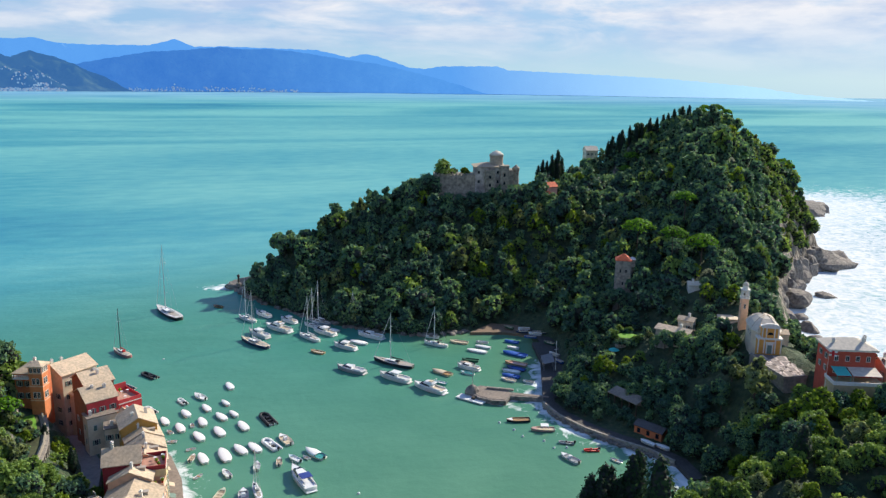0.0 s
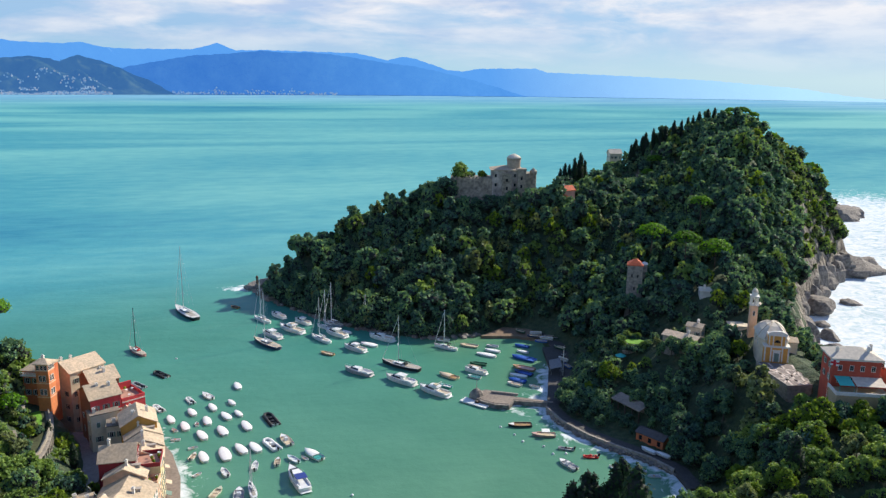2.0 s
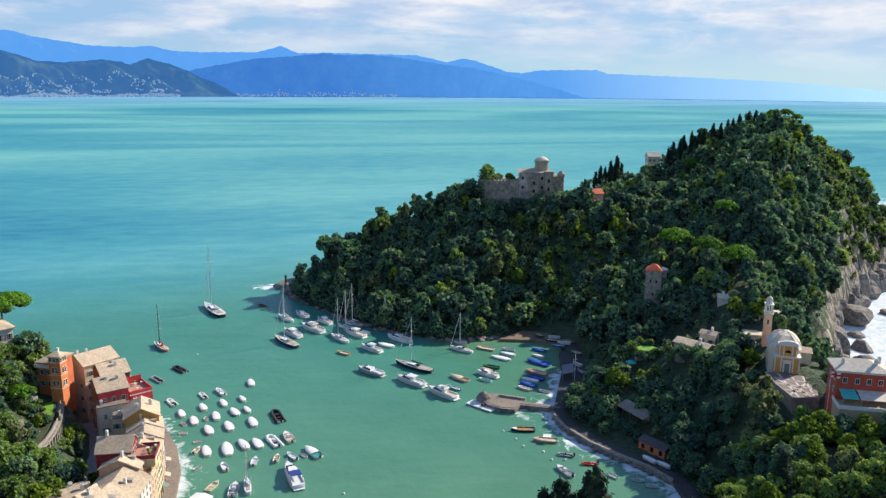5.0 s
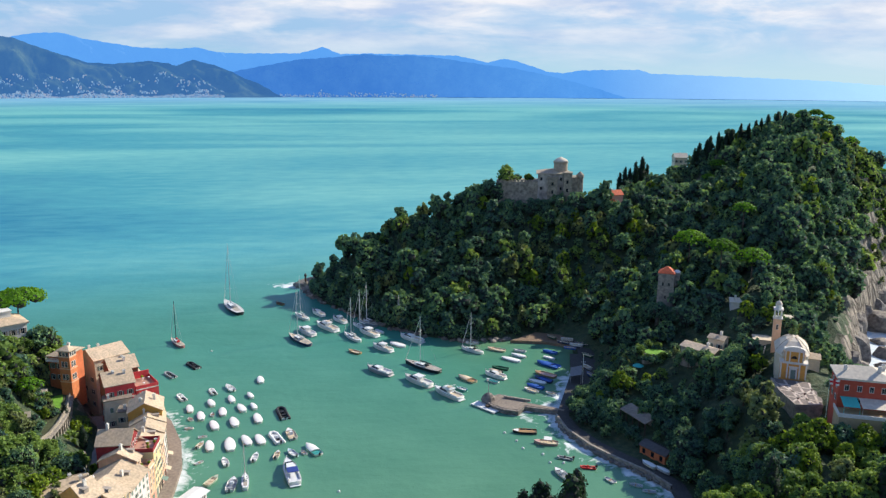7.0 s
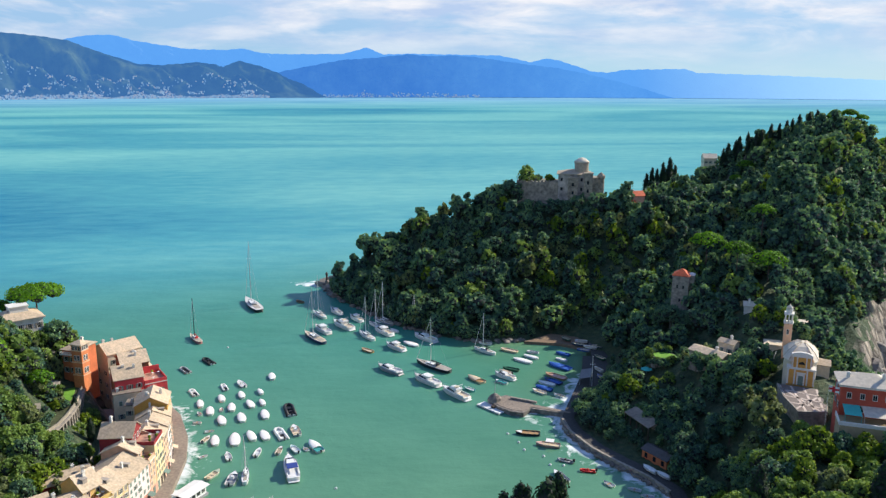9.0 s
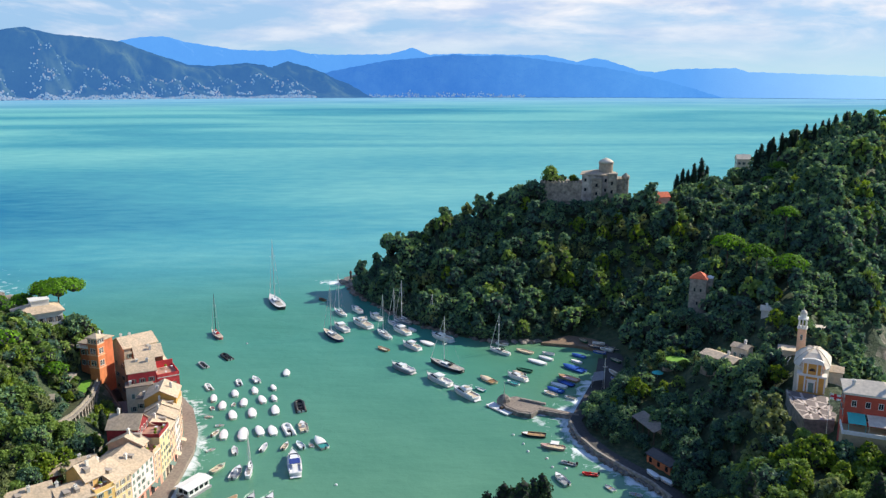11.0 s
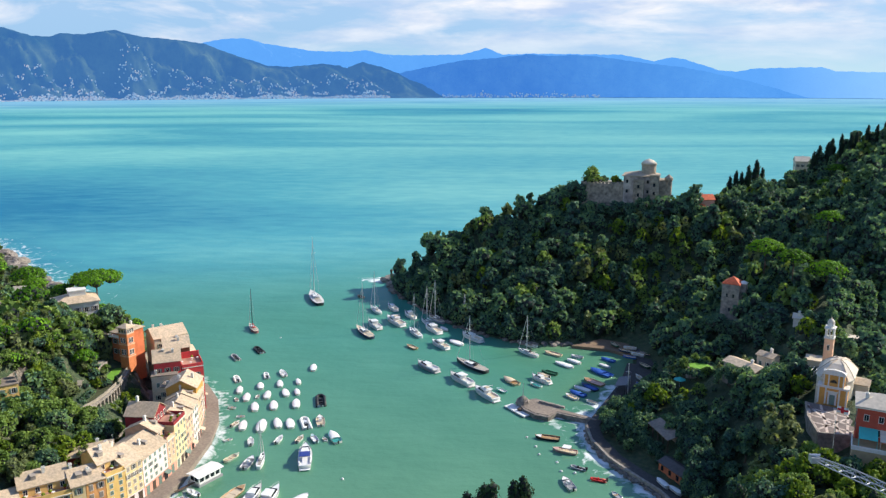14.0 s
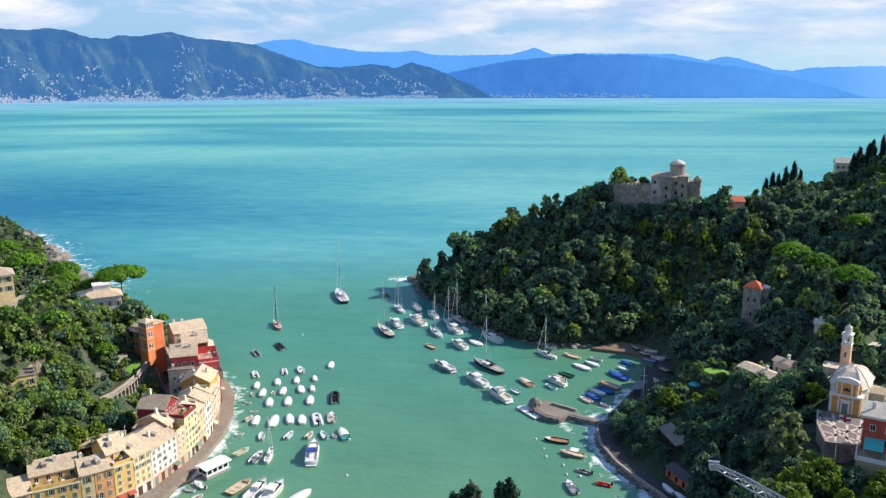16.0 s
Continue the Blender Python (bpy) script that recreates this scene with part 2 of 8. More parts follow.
class Geo:
    """Collects vertices, faces and material slots for one mesh."""

    def __init__(self):
        self.v, self.f, self.m = [], [], []

    def add(self, verts, faces, mat=0):
        k = len(self.v)
        self.v += [tuple(p) for p in verts]
        self.f += [tuple(k + i for i in f) for f in faces]
        self.m += [mat] * len(faces)
        return self

    def box(self, x0, y0, z0, x1, y1, z1, mat=0, m=None):
        vs = [Vector(p) for p in ((x0, y0, z0), (x1, y0, z0), (x1, y1, z0), (x0, y1, z0), (x0, y0, z1), (x1, y0, z1), (x1, y1, z1), (x0, y1, z1))]
        if m is not None:
            vs = [m @ p for p in vs]
        return self.add(vs, [(0, 3, 2, 1), (4, 5, 6, 7), (0, 1, 5, 4), (1, 2, 6, 5), (2, 3, 7, 6), (3, 0, 4, 7)], mat)

    def prism(self, poly, z0, z1, mat=0):
        n = len(poly)
        vs = [(x, y, z0) for x, y in poly] + [(x, y, z1) for x, y in poly]
        return self.add(vs, [tuple(range(n - 1, -1, -1)), tuple(range(n, 2 * n))] + [(i, (i + 1) % n, n + (i + 1) % n, n + i) for i in range(n)], mat)

    def tube(self, a, b, r0, r1=None, sides=6, mat=0):
        a, b = Vector(a), Vector(b)
        r1 = r0 if r1 is None else r1
        q = (b - a).to_track_quat("Z", "Y").to_matrix()
        ring = [q @ Vector((math.cos(2 * math.pi * i / sides), math.sin(2 * math.pi * i / sides), 0)) for i in range(sides)]
        vs = [a + p * r0 for p in ring] + [b + p * r1 for p in ring]
        return self.add(vs, [(i, (i + 1) % sides, sides + (i + 1) % sides, sides + i) for i in range(sides)] + [tuple(range(sides - 1, -1, -1)), tuple(range(sides, 2 * sides))], mat)

    def lathe(self, profile, centre=(0, 0, 0), sides=16, mat=0):
        """profile: (radius, z) from the bottom up."""
        cx, cy, cz = centre
        vs, fs = [], []
        for r, z in profile:
            vs += [(cx + r * math.cos(2 * math.pi * i / sides), cy + r * math.sin(2 * math.pi * i / sides), cz + z) for i in range(sides)]
        for j in range(len(profile) - 1):
            fs += [(j * sides + i, j * sides + (i + 1) % sides, (j + 1) * sides + (i + 1) % sides, (j + 1) * sides + i) for i in range(sides)]
        fs += [tuple(range(sides - 1, -1, -1)), tuple(range((len(profile) - 1) * sides, len(profile) * sides))]
        return self.add(vs, fs, mat)

    def path(self, pts, r, sides=6, closed=False, mat=0):
        pts = [Vector(p) for p in pts]
        n = len(pts)
        vs, fs = [], []
        for i, p in enumerate(pts):
            a = pts[(i - 1) % n] if closed or i else p
            b = pts[(i + 1) % n] if closed or i < n - 1 else p
            q = (b - a).to_track_quat("Z", "Y").to_matrix()
            vs += [p + q @ Vector((r * math.cos(2 * math.pi * k / sides), r * math.sin(2 * math.pi * k / sides), 0)) for k in range(sides)]
        for i in range(n if closed else n - 1):
            j = (i + 1) % n
            fs += [(i * sides + k, i * sides + (k + 1) % sides, j * sides + (k + 1) % sides, j * sides + k) for k in range(sides)]
        if not closed:
            fs += [tuple(range(sides - 1, -1, -1)), tuple(range((n - 1) * sides, n * sides))]
        return self.add(vs, fs, mat)

    def mesh(self, name, mats, smooth=False):
        me = bpy.data.meshes.new(name)
        me.from_pydata(self.v, [], self.f)
        for m in mats if isinstance(mats, (list, tuple)) else [mats]:
            me.materials.append(m)
        me.polygons.foreach_set("material_index", self.m)
        if smooth:
            me.polygons.foreach_set("use_smooth", [True] * len(self.f))
        me.update()
        return me


def part(name, geo, mats, parent, label="", smooth=False, m=None):
    """One mesh as a part under a thing or under a part."""
    me = geo if isinstance(geo, bpy.types.Mesh) else geo.mesh(name, mats, smooth)
    ob = new(name, me)
    ob.parent = parent
    if m is not None:
        ob.matrix_basis = m
    return tagged(ob, label)


def thing(name, m, label, category, group="", kind=""):
    ob = new(name)
    ob.empty_display_size = 0.3
    ob.matrix_basis = m
    return tagged(ob, label, category, group, kind)


def frame_matrix(origin, along):
    """x runs along the given flat direction, y to its left, z up."""
    d = Vector((along[0], along[1], 0)).normalized()
    return Matrix(((d.x, -d.y, 0, origin[0]), (d.y, d.x, 0, origin[1]), (0, 0, 1, origin[2]), (0, 0, 0, 1)))


# ---------- lie of the land ----------
COAST_LEFT = [(-20, -40), (-31, -30), (-31.7, -24), (-30.3, -12), (-30.5, 1.4), (-30.8, 12.5), (-33.4, 26.5), (-39, 42), (-47.6, 55.6), (-62, 80), (-84, 100), (-128, 138), (-203, 203), (-245, 252), (-300, 300), (-420, 340), (-640, 320), (-640, -420), (640, -420), (640, -250), (330, -160), (240, -110), (205, -70), (192, -40), (188, -10), (191, 20)]
COAST_HEAD = [(197, 37), (204, 49), (221, 74), (244, 103), (268, 122), (301, 149), (330, 165), (350, 205), (395, 270), (465, 315), (500, 345), (440, 385), (360, 380), (280, 355), (210, 325), (160, 290), (110, 255), (60, 240), (20, 222), (0, 213), (-3.5, 203), (2, 185.5), (11, 169), (23, 147.5), (35, 131), (51, 116.5), (67, 107), (85, 108), (98, 115), (109, 102), (104.6, 82.6), (97.7, 65), (86.4, 40), (81.6, 29.3), (82, 19), (85.6, 7.5), (90.3, -1), (96, -10), (98.8, -18), (97, -28), (85, -40), (50, -48), (0, -48)]
COAST = np.array(COAST_LEFT + COAST_HEAD, float)
HEADLAND_RIDGES = [
    [(-2, 204, 1), (12, 203, 13), (34, 203, 27), (72, 195, 42), (100, 188, 46), (130, 181, 49), (155, 171, 45), (180, 182, 44), (210, 240, 38), (240, 240, 62), (268, 231, 73), (287, 226, 78)],
    [(287, 226, 78), (308, 236, 68), (345, 262, 51), (390, 300, 36), (425, 325, 26)],
]
CHURCH_RIDGES = [
    [(287, 226, 78), (252, 165, 73), (217, 121, 64), (184, 86, 46), (162, 56, 36), (153, 26, 29), (146, 0, 25), (140, -36, 26), (152, -80, 27), (165, -130, 36), (150, -200, 55), (60, -300, 80)],
    [(110, 41, 13), (118, 39, 17), (130, 28, 21)],
    [(125, -10, 23), (125, -22, 22)],
    [(121, -40, 24), (113, -65, 25), (70, -68, 20), (52, -66, 18), (40, -75, 14)],
]
WEST_RIDGES = [
    [(-75, -120, 42), (-92, -60, 37), (-84, -15, 33), (-87, 17, 35), (-90, 50, 28), (-120, 50, 27), (-160, 92, 13), (-210, 165, 8), (-262, 225, 10), (-290, 262, 22), (-340, 290, 34)],
    [(-70, 44, 17), (-64, 33, 16.5)],
    [(-80, 46, 26), (-90, 50, 28)],
    [(-62, -18, 17), (-66, 0, 19)],
]
RIDGES = HEADLAND_RIDGES + CHURCH_RIDGES + WEST_RIDGES


def coast_distance(x, y):
    """Distance to the coast, above zero on land. x, y: arrays."""
    best, inside = np.full(x.shape, 1e9), np.zeros(x.shape, bool)
    for (ax, ay), (bx, by) in zip(COAST, np.roll(COAST, -1, 0)):
        dx, dy = bx - ax, by - ay
        t = np.clip(((x - ax) * dx + (y - ay) * dy) / (dx * dx + dy * dy), 0, 1)
        best = np.minimum(best, np.hypot(x - ax - t * dx, y - ay - t * dy))
        if ay != by:
            inside ^= ((ay > y) != (by > y)) & (x < (bx - ax) * (y - ay) / (by - ay) + ax)
    return np.where(inside, best, -best)


def ridge_samples():
    out = []
    for line in RIDGES:
        for a, b in zip(line, line[1:]):
            n = max(2, int(math.dist(a[:2], b[:2]) / 6))
            out += [[a[k] + (b[k] - a[k]) * i / n for k in range(3)] for i in range(n)]
        out.append(list(line[-1]))
    return np.array(out)


RS = ridge_samples()


def smooth01(v):
    v = np.clip(v, 0, 1)
    return v * v * (3 - 2 * v)


def wobble(x, y, size, seed=0.0):
    a = np.sin(x / size + 1.7 * np.sin(y / size * 0.7 + seed) + seed)
    b = np.sin(y / size * 1.13 + 1.3 * np.sin(x / size * 0.9 + 2.1 + seed) + 0.5 * seed)
    return a * b


def ground(x, y):
    """Height of the ground; arrays."""
    x, y = np.asarray(x, float), np.asarray(y, float)
    d = coast_distance(x, y)
    r2 = (x[..., None] - RS[:, 0]) ** 2 + (y[..., None] - RS[:, 1]) ** 2 + 4.0
    w = 1 / r2**2
    top = (w * RS[:, 2]).sum(-1) / w.sum(-1)
    r = np.sqrt(r2.min(-1))
    cliff = smooth01((x - 175) / 25) * smooth01((300 - y) / 60) + smooth01((-90 - x) / 30) * smooth01((y - 90) / 30) * 0.6
    harbour = smooth01((x + 75) / 10) * smooth01((75 - y) / 12) * smooth01((30 - x) / 10)
    quay_r = smooth01((x - 60) / 10) * smooth01((125 - x) / 15) * smooth01((96 - y) / 10) * smooth01((y + 60) / 20)
    flat = 17 * harbour + 6 * quay_r + 2.0
    dd = np.maximum(d - flat * (1 - np.clip(cliff, 0, 1)), 0)
    k = 1 + 1.4 * np.clip(cliff, 0, 1)
    z = top * (k * dd) / (k * dd + r + 1e-6)
    rise = smooth01(d / 1.2) * 1.3
    rough = (wobble(x, y, 4.1) * 0.9 + wobble(x, y, 9.7, 2.0) * 1.6 + wobble(x, y, 1.9, 4.0) * 0.5)
    z = z + rise + rough * np.clip(z / 14, 0, 1) * (0.55 + 1.6 * np.clip(cliff, 0, 1))
    z = z + np.clip(cliff, 0, 1) * np.clip(d / 6, 0, 1) * (2.0 * np.abs(wobble(x + 0.8 * y, y, 8.3, 1.0)) - 2.4 * np.abs(wobble(x - 0.5 * y, y, 5.4, 3.0)) * np.clip(1.4 - z / 40, 0, 1))
    return np.where(d > 0, z, np.maximum(-6.0, d * 0.8))


def ground_at(x, y):
    return float(ground(np.array([x]), np.array([y]))[0])


def grid_mesh(name, xs, ys, zfun, mat):
    X, Y = np.meshgrid(xs, ys)
    Z = zfun(X, Y)
    nx, ny = len(xs), len(ys)
    idx = np.arange(nx * ny).reshape(ny, nx)
    quads = np.stack([idx[:-1, :-1], idx[:-1, 1:], idx[1:, 1:], idx[1:, :-1]], -1).reshape(-1, 4)
    return raw_mesh(name, np.stack([X, Y, Z], -1).reshape(-1, 3), quads, mat), X, Y


def raw_mesh(name, verts, faces, mats, smooth=True):
    """A mesh from arrays; faces all have the same number of corners."""
    me = bpy.data.meshes.new(name)
    n, k = faces.shape
    me.vertices.add(len(verts))
    me.vertices.foreach_set("co", np.ascontiguousarray(verts, np.float32).ravel())
    me.loops.add(n * k)
    me.loops.foreach_set("vertex_index", np.ascontiguousarray(faces, np.int32).ravel())
    me.polygons.add(n)
    me.polygons.foreach_set("loop_start", np.arange(0, n * k, k, dtype=np.int32))
    me.polygons.foreach_set("use_smooth", np.full(n, smooth))
    for m in mats if isinstance(mats, (list, tuple)) else [mats]:
        me.materials.append(m)
    me.update(calc_edges=True)
    return me


def land_material():
    m = bpy.data.materials.new("soil_scrub_and_rock")
    m.use_nodes = True
    t = m.node_tree
    b = t.nodes["Principled BSDF"]
    geo = t.nodes.new("ShaderNodeNewGeometry")
    sepn = node(t, "ShaderNodeSeparateXYZ", {0: geo.outputs["True Normal"]})
    n1 = node(t, "ShaderNodeTexNoise", {"Vector": geo.outputs["Position"], "Scale": 0.6, "Detail": 6.0})
    n2 = node(t, "ShaderNodeTexNoise", {"Vector": geo.outputs["Position"], "Scale": 0.09, "Detail": 4.0})
    tall = node(t, "ShaderNodeMapping", {0: geo.outputs["Position"], 2: (0.5, 0.35, 0.3), 3: (0.30, 0.30, 0.12)})
    n3 = node(t, "ShaderNodeTexNoise", {"Vector": tall.outputs[0], "Scale": 1.0, "Detail": 8.0, "Roughness": 0.65})
    scrub = ramp(t, n1.outputs[0], [(0.3, (0.028, 0.052, 0.026)), (0.55, (0.055, 0.085, 0.036)), (0.8, (0.12, 0.115, 0.065))])
    rock = ramp(t, n3.outputs[0], [(0.30, (0.09, 0.083, 0.076)), (0.45, (0.24, 0.205, 0.165)), (0.56, (0.34, 0.285, 0.22)), (0.72, (0.47, 0.40, 0.30))])
    crack = node(t, "ShaderNodeTexVoronoi", {"Vector": node(t, "ShaderNodeMapping", {0: mix_rgb(t, 0.12, geo.outputs["Position"], node(t, "ShaderNodeTexNoise", {"Vector": geo.outputs["Position"], "Scale": 0.25}).outputs[1], "ADD"), 2: (0.6, 0.4, 0.2), 3: (0.15, 0.15, 0.10)}).outputs[0], "Scale": 1.0})
    crack.feature = "DISTANCE_TO_EDGE"
    rock = mix_rgb(t, 1.0, rock, ramp(t, crack.outputs[0], [(0.0, (0.22, 0.20, 0.19)), (0.10, (0.75, 0.75, 0.75)), (0.3, (1, 1, 1))]), "MULTIPLY")
    steep = math_node(t, "SUBTRACT", 1.0, sepn.outputs[2])
    f = math_node(t, "ADD", math_node(t, "MULTIPLY", steep, 3.0), math_node(t, "MULTIPLY", n2.outputs[0], 0.9))
    mask = ramp(t, f, [(0.95, (0, 0, 0)), (1.0, (0.6, 0.6, 0.6))])
    mask2 = math_node(t, "SUBTRACT", f, 1.72, True)
    mask3 = math_node(t, "MULTIPLY", mask2, 4.0, True)
    col = mix_rgb(t, mask3, scrub, rock)
    t.links.new(col, b.inputs["Base Color"])
    b.inputs["Roughness"].default_value = 0.92
    bn = node(t, "ShaderNodeBump", {"Height": math_node(t, "ADD", n3.outputs[0], math_node(t, "MULTIPLY", math_node(t, "MULTIPLY", crack.outputs[0], 1.5), mask3)), "Distance": 2.0, "Strength": 1.0})
    t.links.new(bn.outputs[0], b.inputs["Normal"])
    return m


land_me, _, _ = grid_mesh("ground", np.concatenate([np.arange(-640, -330, 20.0), np.arange(-330, 520, 2.5), np.arange(520, 641, 20.0)]), np.concatenate([np.arange(-420, -150, 15.0), np.arange(-150, 400, 2.5)]), ground, land_material())
tagged(new("ground", land_me), "steep wooded coastal ground with grey rock cliffs", "ground", kind="structure")

# ---------- sea ----------


def sea_material():
    m = bpy.data.materials.new("sea_water")
    m.use_nodes = True
    t = m.node_tree
    b = t.nodes["Principled BSDF"]
    geo = t.nodes.new("ShaderNodeNewGeometry")
    pos = geo.outputs["Position"]
    foam = t.nodes.new("ShaderNodeAttribute")
    foam.attribute_name = "foam"
    shoal = t.nodes.new("ShaderNodeAttribute")
    shoal.attribute_name = "shelter"
    streak = node(t, "ShaderNodeMapping", {0: pos, 2: (0, 0, 0.05), 3: (0.0024, 0.0065, 1)})
    s1 = node(t, "ShaderNodeTexNoise", {"Vector": streak.outputs[0], "Scale": 1.0, "Detail": 5.0, "Distortion": 0.6})
    wide = node(t, "ShaderNodeMapping", {0: pos, 3: (0.0008, 0.0022, 1)})
    s2 = node(t, "ShaderNodeTexNoise", {"Vector": wide.outputs[0], "Scale": 1.0, "Detail": 4.0, "Distortion": 0.8})
    s3 = node(t, "ShaderNodeTexNoise", {"Vector": pos, "Scale": 0.035, "Detail": 5.0})
    mott = node(t, "ShaderNodeTexNoise", {"Vector": node(t, "ShaderNodeMapping", {0: pos, 2: (0, 0, 0.12), 3: (0.034, 0.072, 1)}).outputs[0], "Scale": 1.0, "Detail": 6.0, "Roughness": 0.6})
    blend = math_node(t, "ADD", math_node(t, "MULTIPLY", s1.outputs[0], 0.09), math_node(t, "MULTIPLY", s2.outputs[0], 0.55))
    blend = math_node(t, "ADD", blend, math_node(t, "MULTIPLY", mott.outputs[0], 0.16))
    deep = t.nodes.new("ShaderNodeAttribute")
    deep.attribute_name = "deep"
    blend = math_node(t, "SUBTRACT", math_node(t, "ADD", blend, 0.115), math_node(t, "MULTIPLY", deep.outputs["Fac"], 0.15))
    sy = node(t, "ShaderNodeSeparateXYZ", {0: pos})
    open_sea = ramp(t, blend, [(0.34, (0.007, 0.165, 0.290)), (0.46, (0.062, 0.310, 0.362)), (0.60, (0.180, 0.480, 0.445))])
    # distance haze put into the water colour: paler and bluer far out
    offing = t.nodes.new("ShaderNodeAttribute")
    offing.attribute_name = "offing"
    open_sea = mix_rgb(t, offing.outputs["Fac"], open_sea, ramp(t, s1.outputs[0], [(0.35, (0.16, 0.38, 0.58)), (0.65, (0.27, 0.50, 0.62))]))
    near = node(t, "ShaderNodeMapRange", {0: sy.outputs[1], 1: -30.0, 2: 110.0})
    inner_a = ramp(t, s3.outputs[0], [(0.3, (0.086, 0.226, 0.125)), (0.7, (0.112, 0.266, 0.150))])
    inner_b = ramp(t, s3.outputs[0], [(0.3, (0.054, 0.222, 0.160)), (0.7, (0.072, 0.266, 0.194))])
    inner = mix_rgb(t, near.outputs[0], inner_a, inner_b)
    col = mix_rgb(t, shoal.outputs["Fac"], open_sea, inner)
    shallow = t.nodes.new("ShaderNodeAttribute")
    shallow.attribute_name = "shallow"
    col = mix_rgb(t, shallow.outputs["Fac"], col, (0.155, 0.250, 0.110, 1))
    f1 = node(t, "ShaderNodeTexNoise", {"Vector": pos, "Scale": 0.16, "Detail": 9.0, "Roughness": 0.66, "Distortion": 1.2})
    fm = math_node(t, "ADD", foam.outputs["Fac"], math_node(t, "MULTIPLY", math_node(t, "SUBTRACT", f1.outputs[0], 0.5), 2.2))
    fmask = ramp(t, fm, [(0.38, (0, 0, 0)), (0.62, (0.72, 0.72, 0.72)), (1.0, (1, 1, 1))])
    gate = math_node(t, "MULTIPLY", foam.outputs["Fac"], 8.0, True)
    fmask = mix_rgb(t, 1.0, fmask, gate, "MULTIPLY")
    col = mix_rgb(t, fmask, col, ramp(t, f1.outputs[0], [(0.36, (0.58, 0.68, 0.72)), (0.62, (0.84, 0.86, 0.87))]))
    t.links.new(col, b.inputs["Base Color"])
    b.inputs["IOR"].default_value = 1.33
    b.inputs["Specular IOR Level"].default_value = 0.0
    rg = node(t, "ShaderNodeMix", {0: fmask, 2: 0.22, 3: 0.9})
    t.links.new(rg.outputs[0], b.inputs["Roughness"])
    w1 = node(t, "ShaderNodeTexNoise", {"Vector": pos, "Scale": 0.30, "Detail": 6.0, "Roughness": 0.6})
    wl = node(t, "ShaderNodeMapping", {0: pos, 2: (0, 0, 0.3), 3: (0.03, 0.09, 1)})
    w2 = node(t, "ShaderNodeTexNoise", {"Vector": wl.outputs[0], "Scale": 1.0, "Detail": 4.0})
    h = math_node(t, "ADD", math_node(t, "MULTIPLY", w1.outputs[0], 0.35), w2.outputs[0])
    bn = node(t, "ShaderNodeBump", {"Height": h, "Distance": 1.0, "Strength": 0.5})
    t.links.new(bn.outputs[0], b.inputs["Normal"])
    gloss = node(t, "ShaderNodeBsdfGlossy", {"Color": (1, 1, 1, 1), "Normal": bn.outputs[0]})
    t.links.new(rg.outputs[0], gloss.inputs["Roughness"])
    part_gloss = math_node(t, "MULTIPLY_ADD", fmask, -0.085)
    part_gloss.node.inputs[2].default_value = 0.085
    mx = node(t, "ShaderNodeMixShader", {0: part_gloss, 1: b.outputs[0], 2: gloss.outputs[0]})
    t.links.new(mx.outputs[0], t.nodes["Material Output"].inputs[0])
    return m


def spaced(a, b, fine0, fine1, step):
    """Steps of one size between fine0 and fine1, growing beyond."""
    out = list(np.arange(fine0, fine1 + 0.1, step))
    s = step
    while out[-1] < b:
        s *= 1.25
        out.append(min(b, out[-1] + s))
    s = step
    while out[0] > a:
        s *= 1.25
        out.insert(0, max(a, out[0] - s))
    return np.array(out)


sea_me, SX, SY = grid_mesh("sea", spaced(-5700, 5700, -300, 480, 3.5), spaced(-800, 5720, -60, 420, 3.5), lambda x, y: 0.0 * x, sea_material())
sd = -coast_distance(SX, SY)
surf_zone = smooth01((SX - 170) / 40) * smooth01((SY + 120) / 80) * smooth01((560 - SY) / 200)
left_coast = smooth01((-110 - SX) / 60)
foam_v = surf_zone * (1.25 * np.exp(-np.maximum(sd, 0) / 95.0)) + 0.95 * np.exp(-np.maximum(sd, 0) / 12.0) * left_coast
near_tip = np.exp(-(((SX + 9) / 9) ** 2 + ((SY - 209) / 7) ** 2))
quay_surf = np.where(SX < 20, 0.62, 0.90) * np.exp(-np.maximum(sd - 0.8, 0) / np.where(SX < 20, 2.6, 3.6)) * (1 - smooth01((SY - 60) / 15)) * (1 - surf_zone)
jetty_surf = 0.60 * np.exp(-(((SX - 76) / 11) ** 2 + ((SY - 38) / 7) ** 2)) + 0.45 * np.exp(-(((SX - 83) / 6) ** 2 + ((SY - 24) / 9) ** 2))
foam_v = np.maximum.reduce([foam_v, 0.85 * near_tip, quay_surf, jetty_surf])
foam_v = np.where(sd > -4, foam_v, 0)
shelter_v = 1 - smooth01((SY - 0.25 * SX - 135) / 190)
shelter_v = shelter_v * (1 - smooth01((SX - 190) / 40))
shallow_v = 0.75 * np.exp(-np.maximum(sd, 0) / 13.0) * smooth01((SX - 45) / 25) * smooth01((SY - 42) / 12) * (1 - smooth01((SX - 125) / 10))
deep_v = np.exp(-(((SX + 400) / 330) ** 2 + ((SY - 450) / 320) ** 2)) + 0.35 * np.exp(-(((SX + 1500) / 900) ** 2 + ((SY - 1500) / 500) ** 2))
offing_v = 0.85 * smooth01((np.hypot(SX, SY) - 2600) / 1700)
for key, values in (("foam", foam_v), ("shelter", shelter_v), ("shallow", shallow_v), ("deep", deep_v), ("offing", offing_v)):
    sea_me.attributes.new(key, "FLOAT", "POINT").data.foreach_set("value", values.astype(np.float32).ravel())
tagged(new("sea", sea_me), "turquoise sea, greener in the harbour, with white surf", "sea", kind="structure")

# ---------- far coast ----------


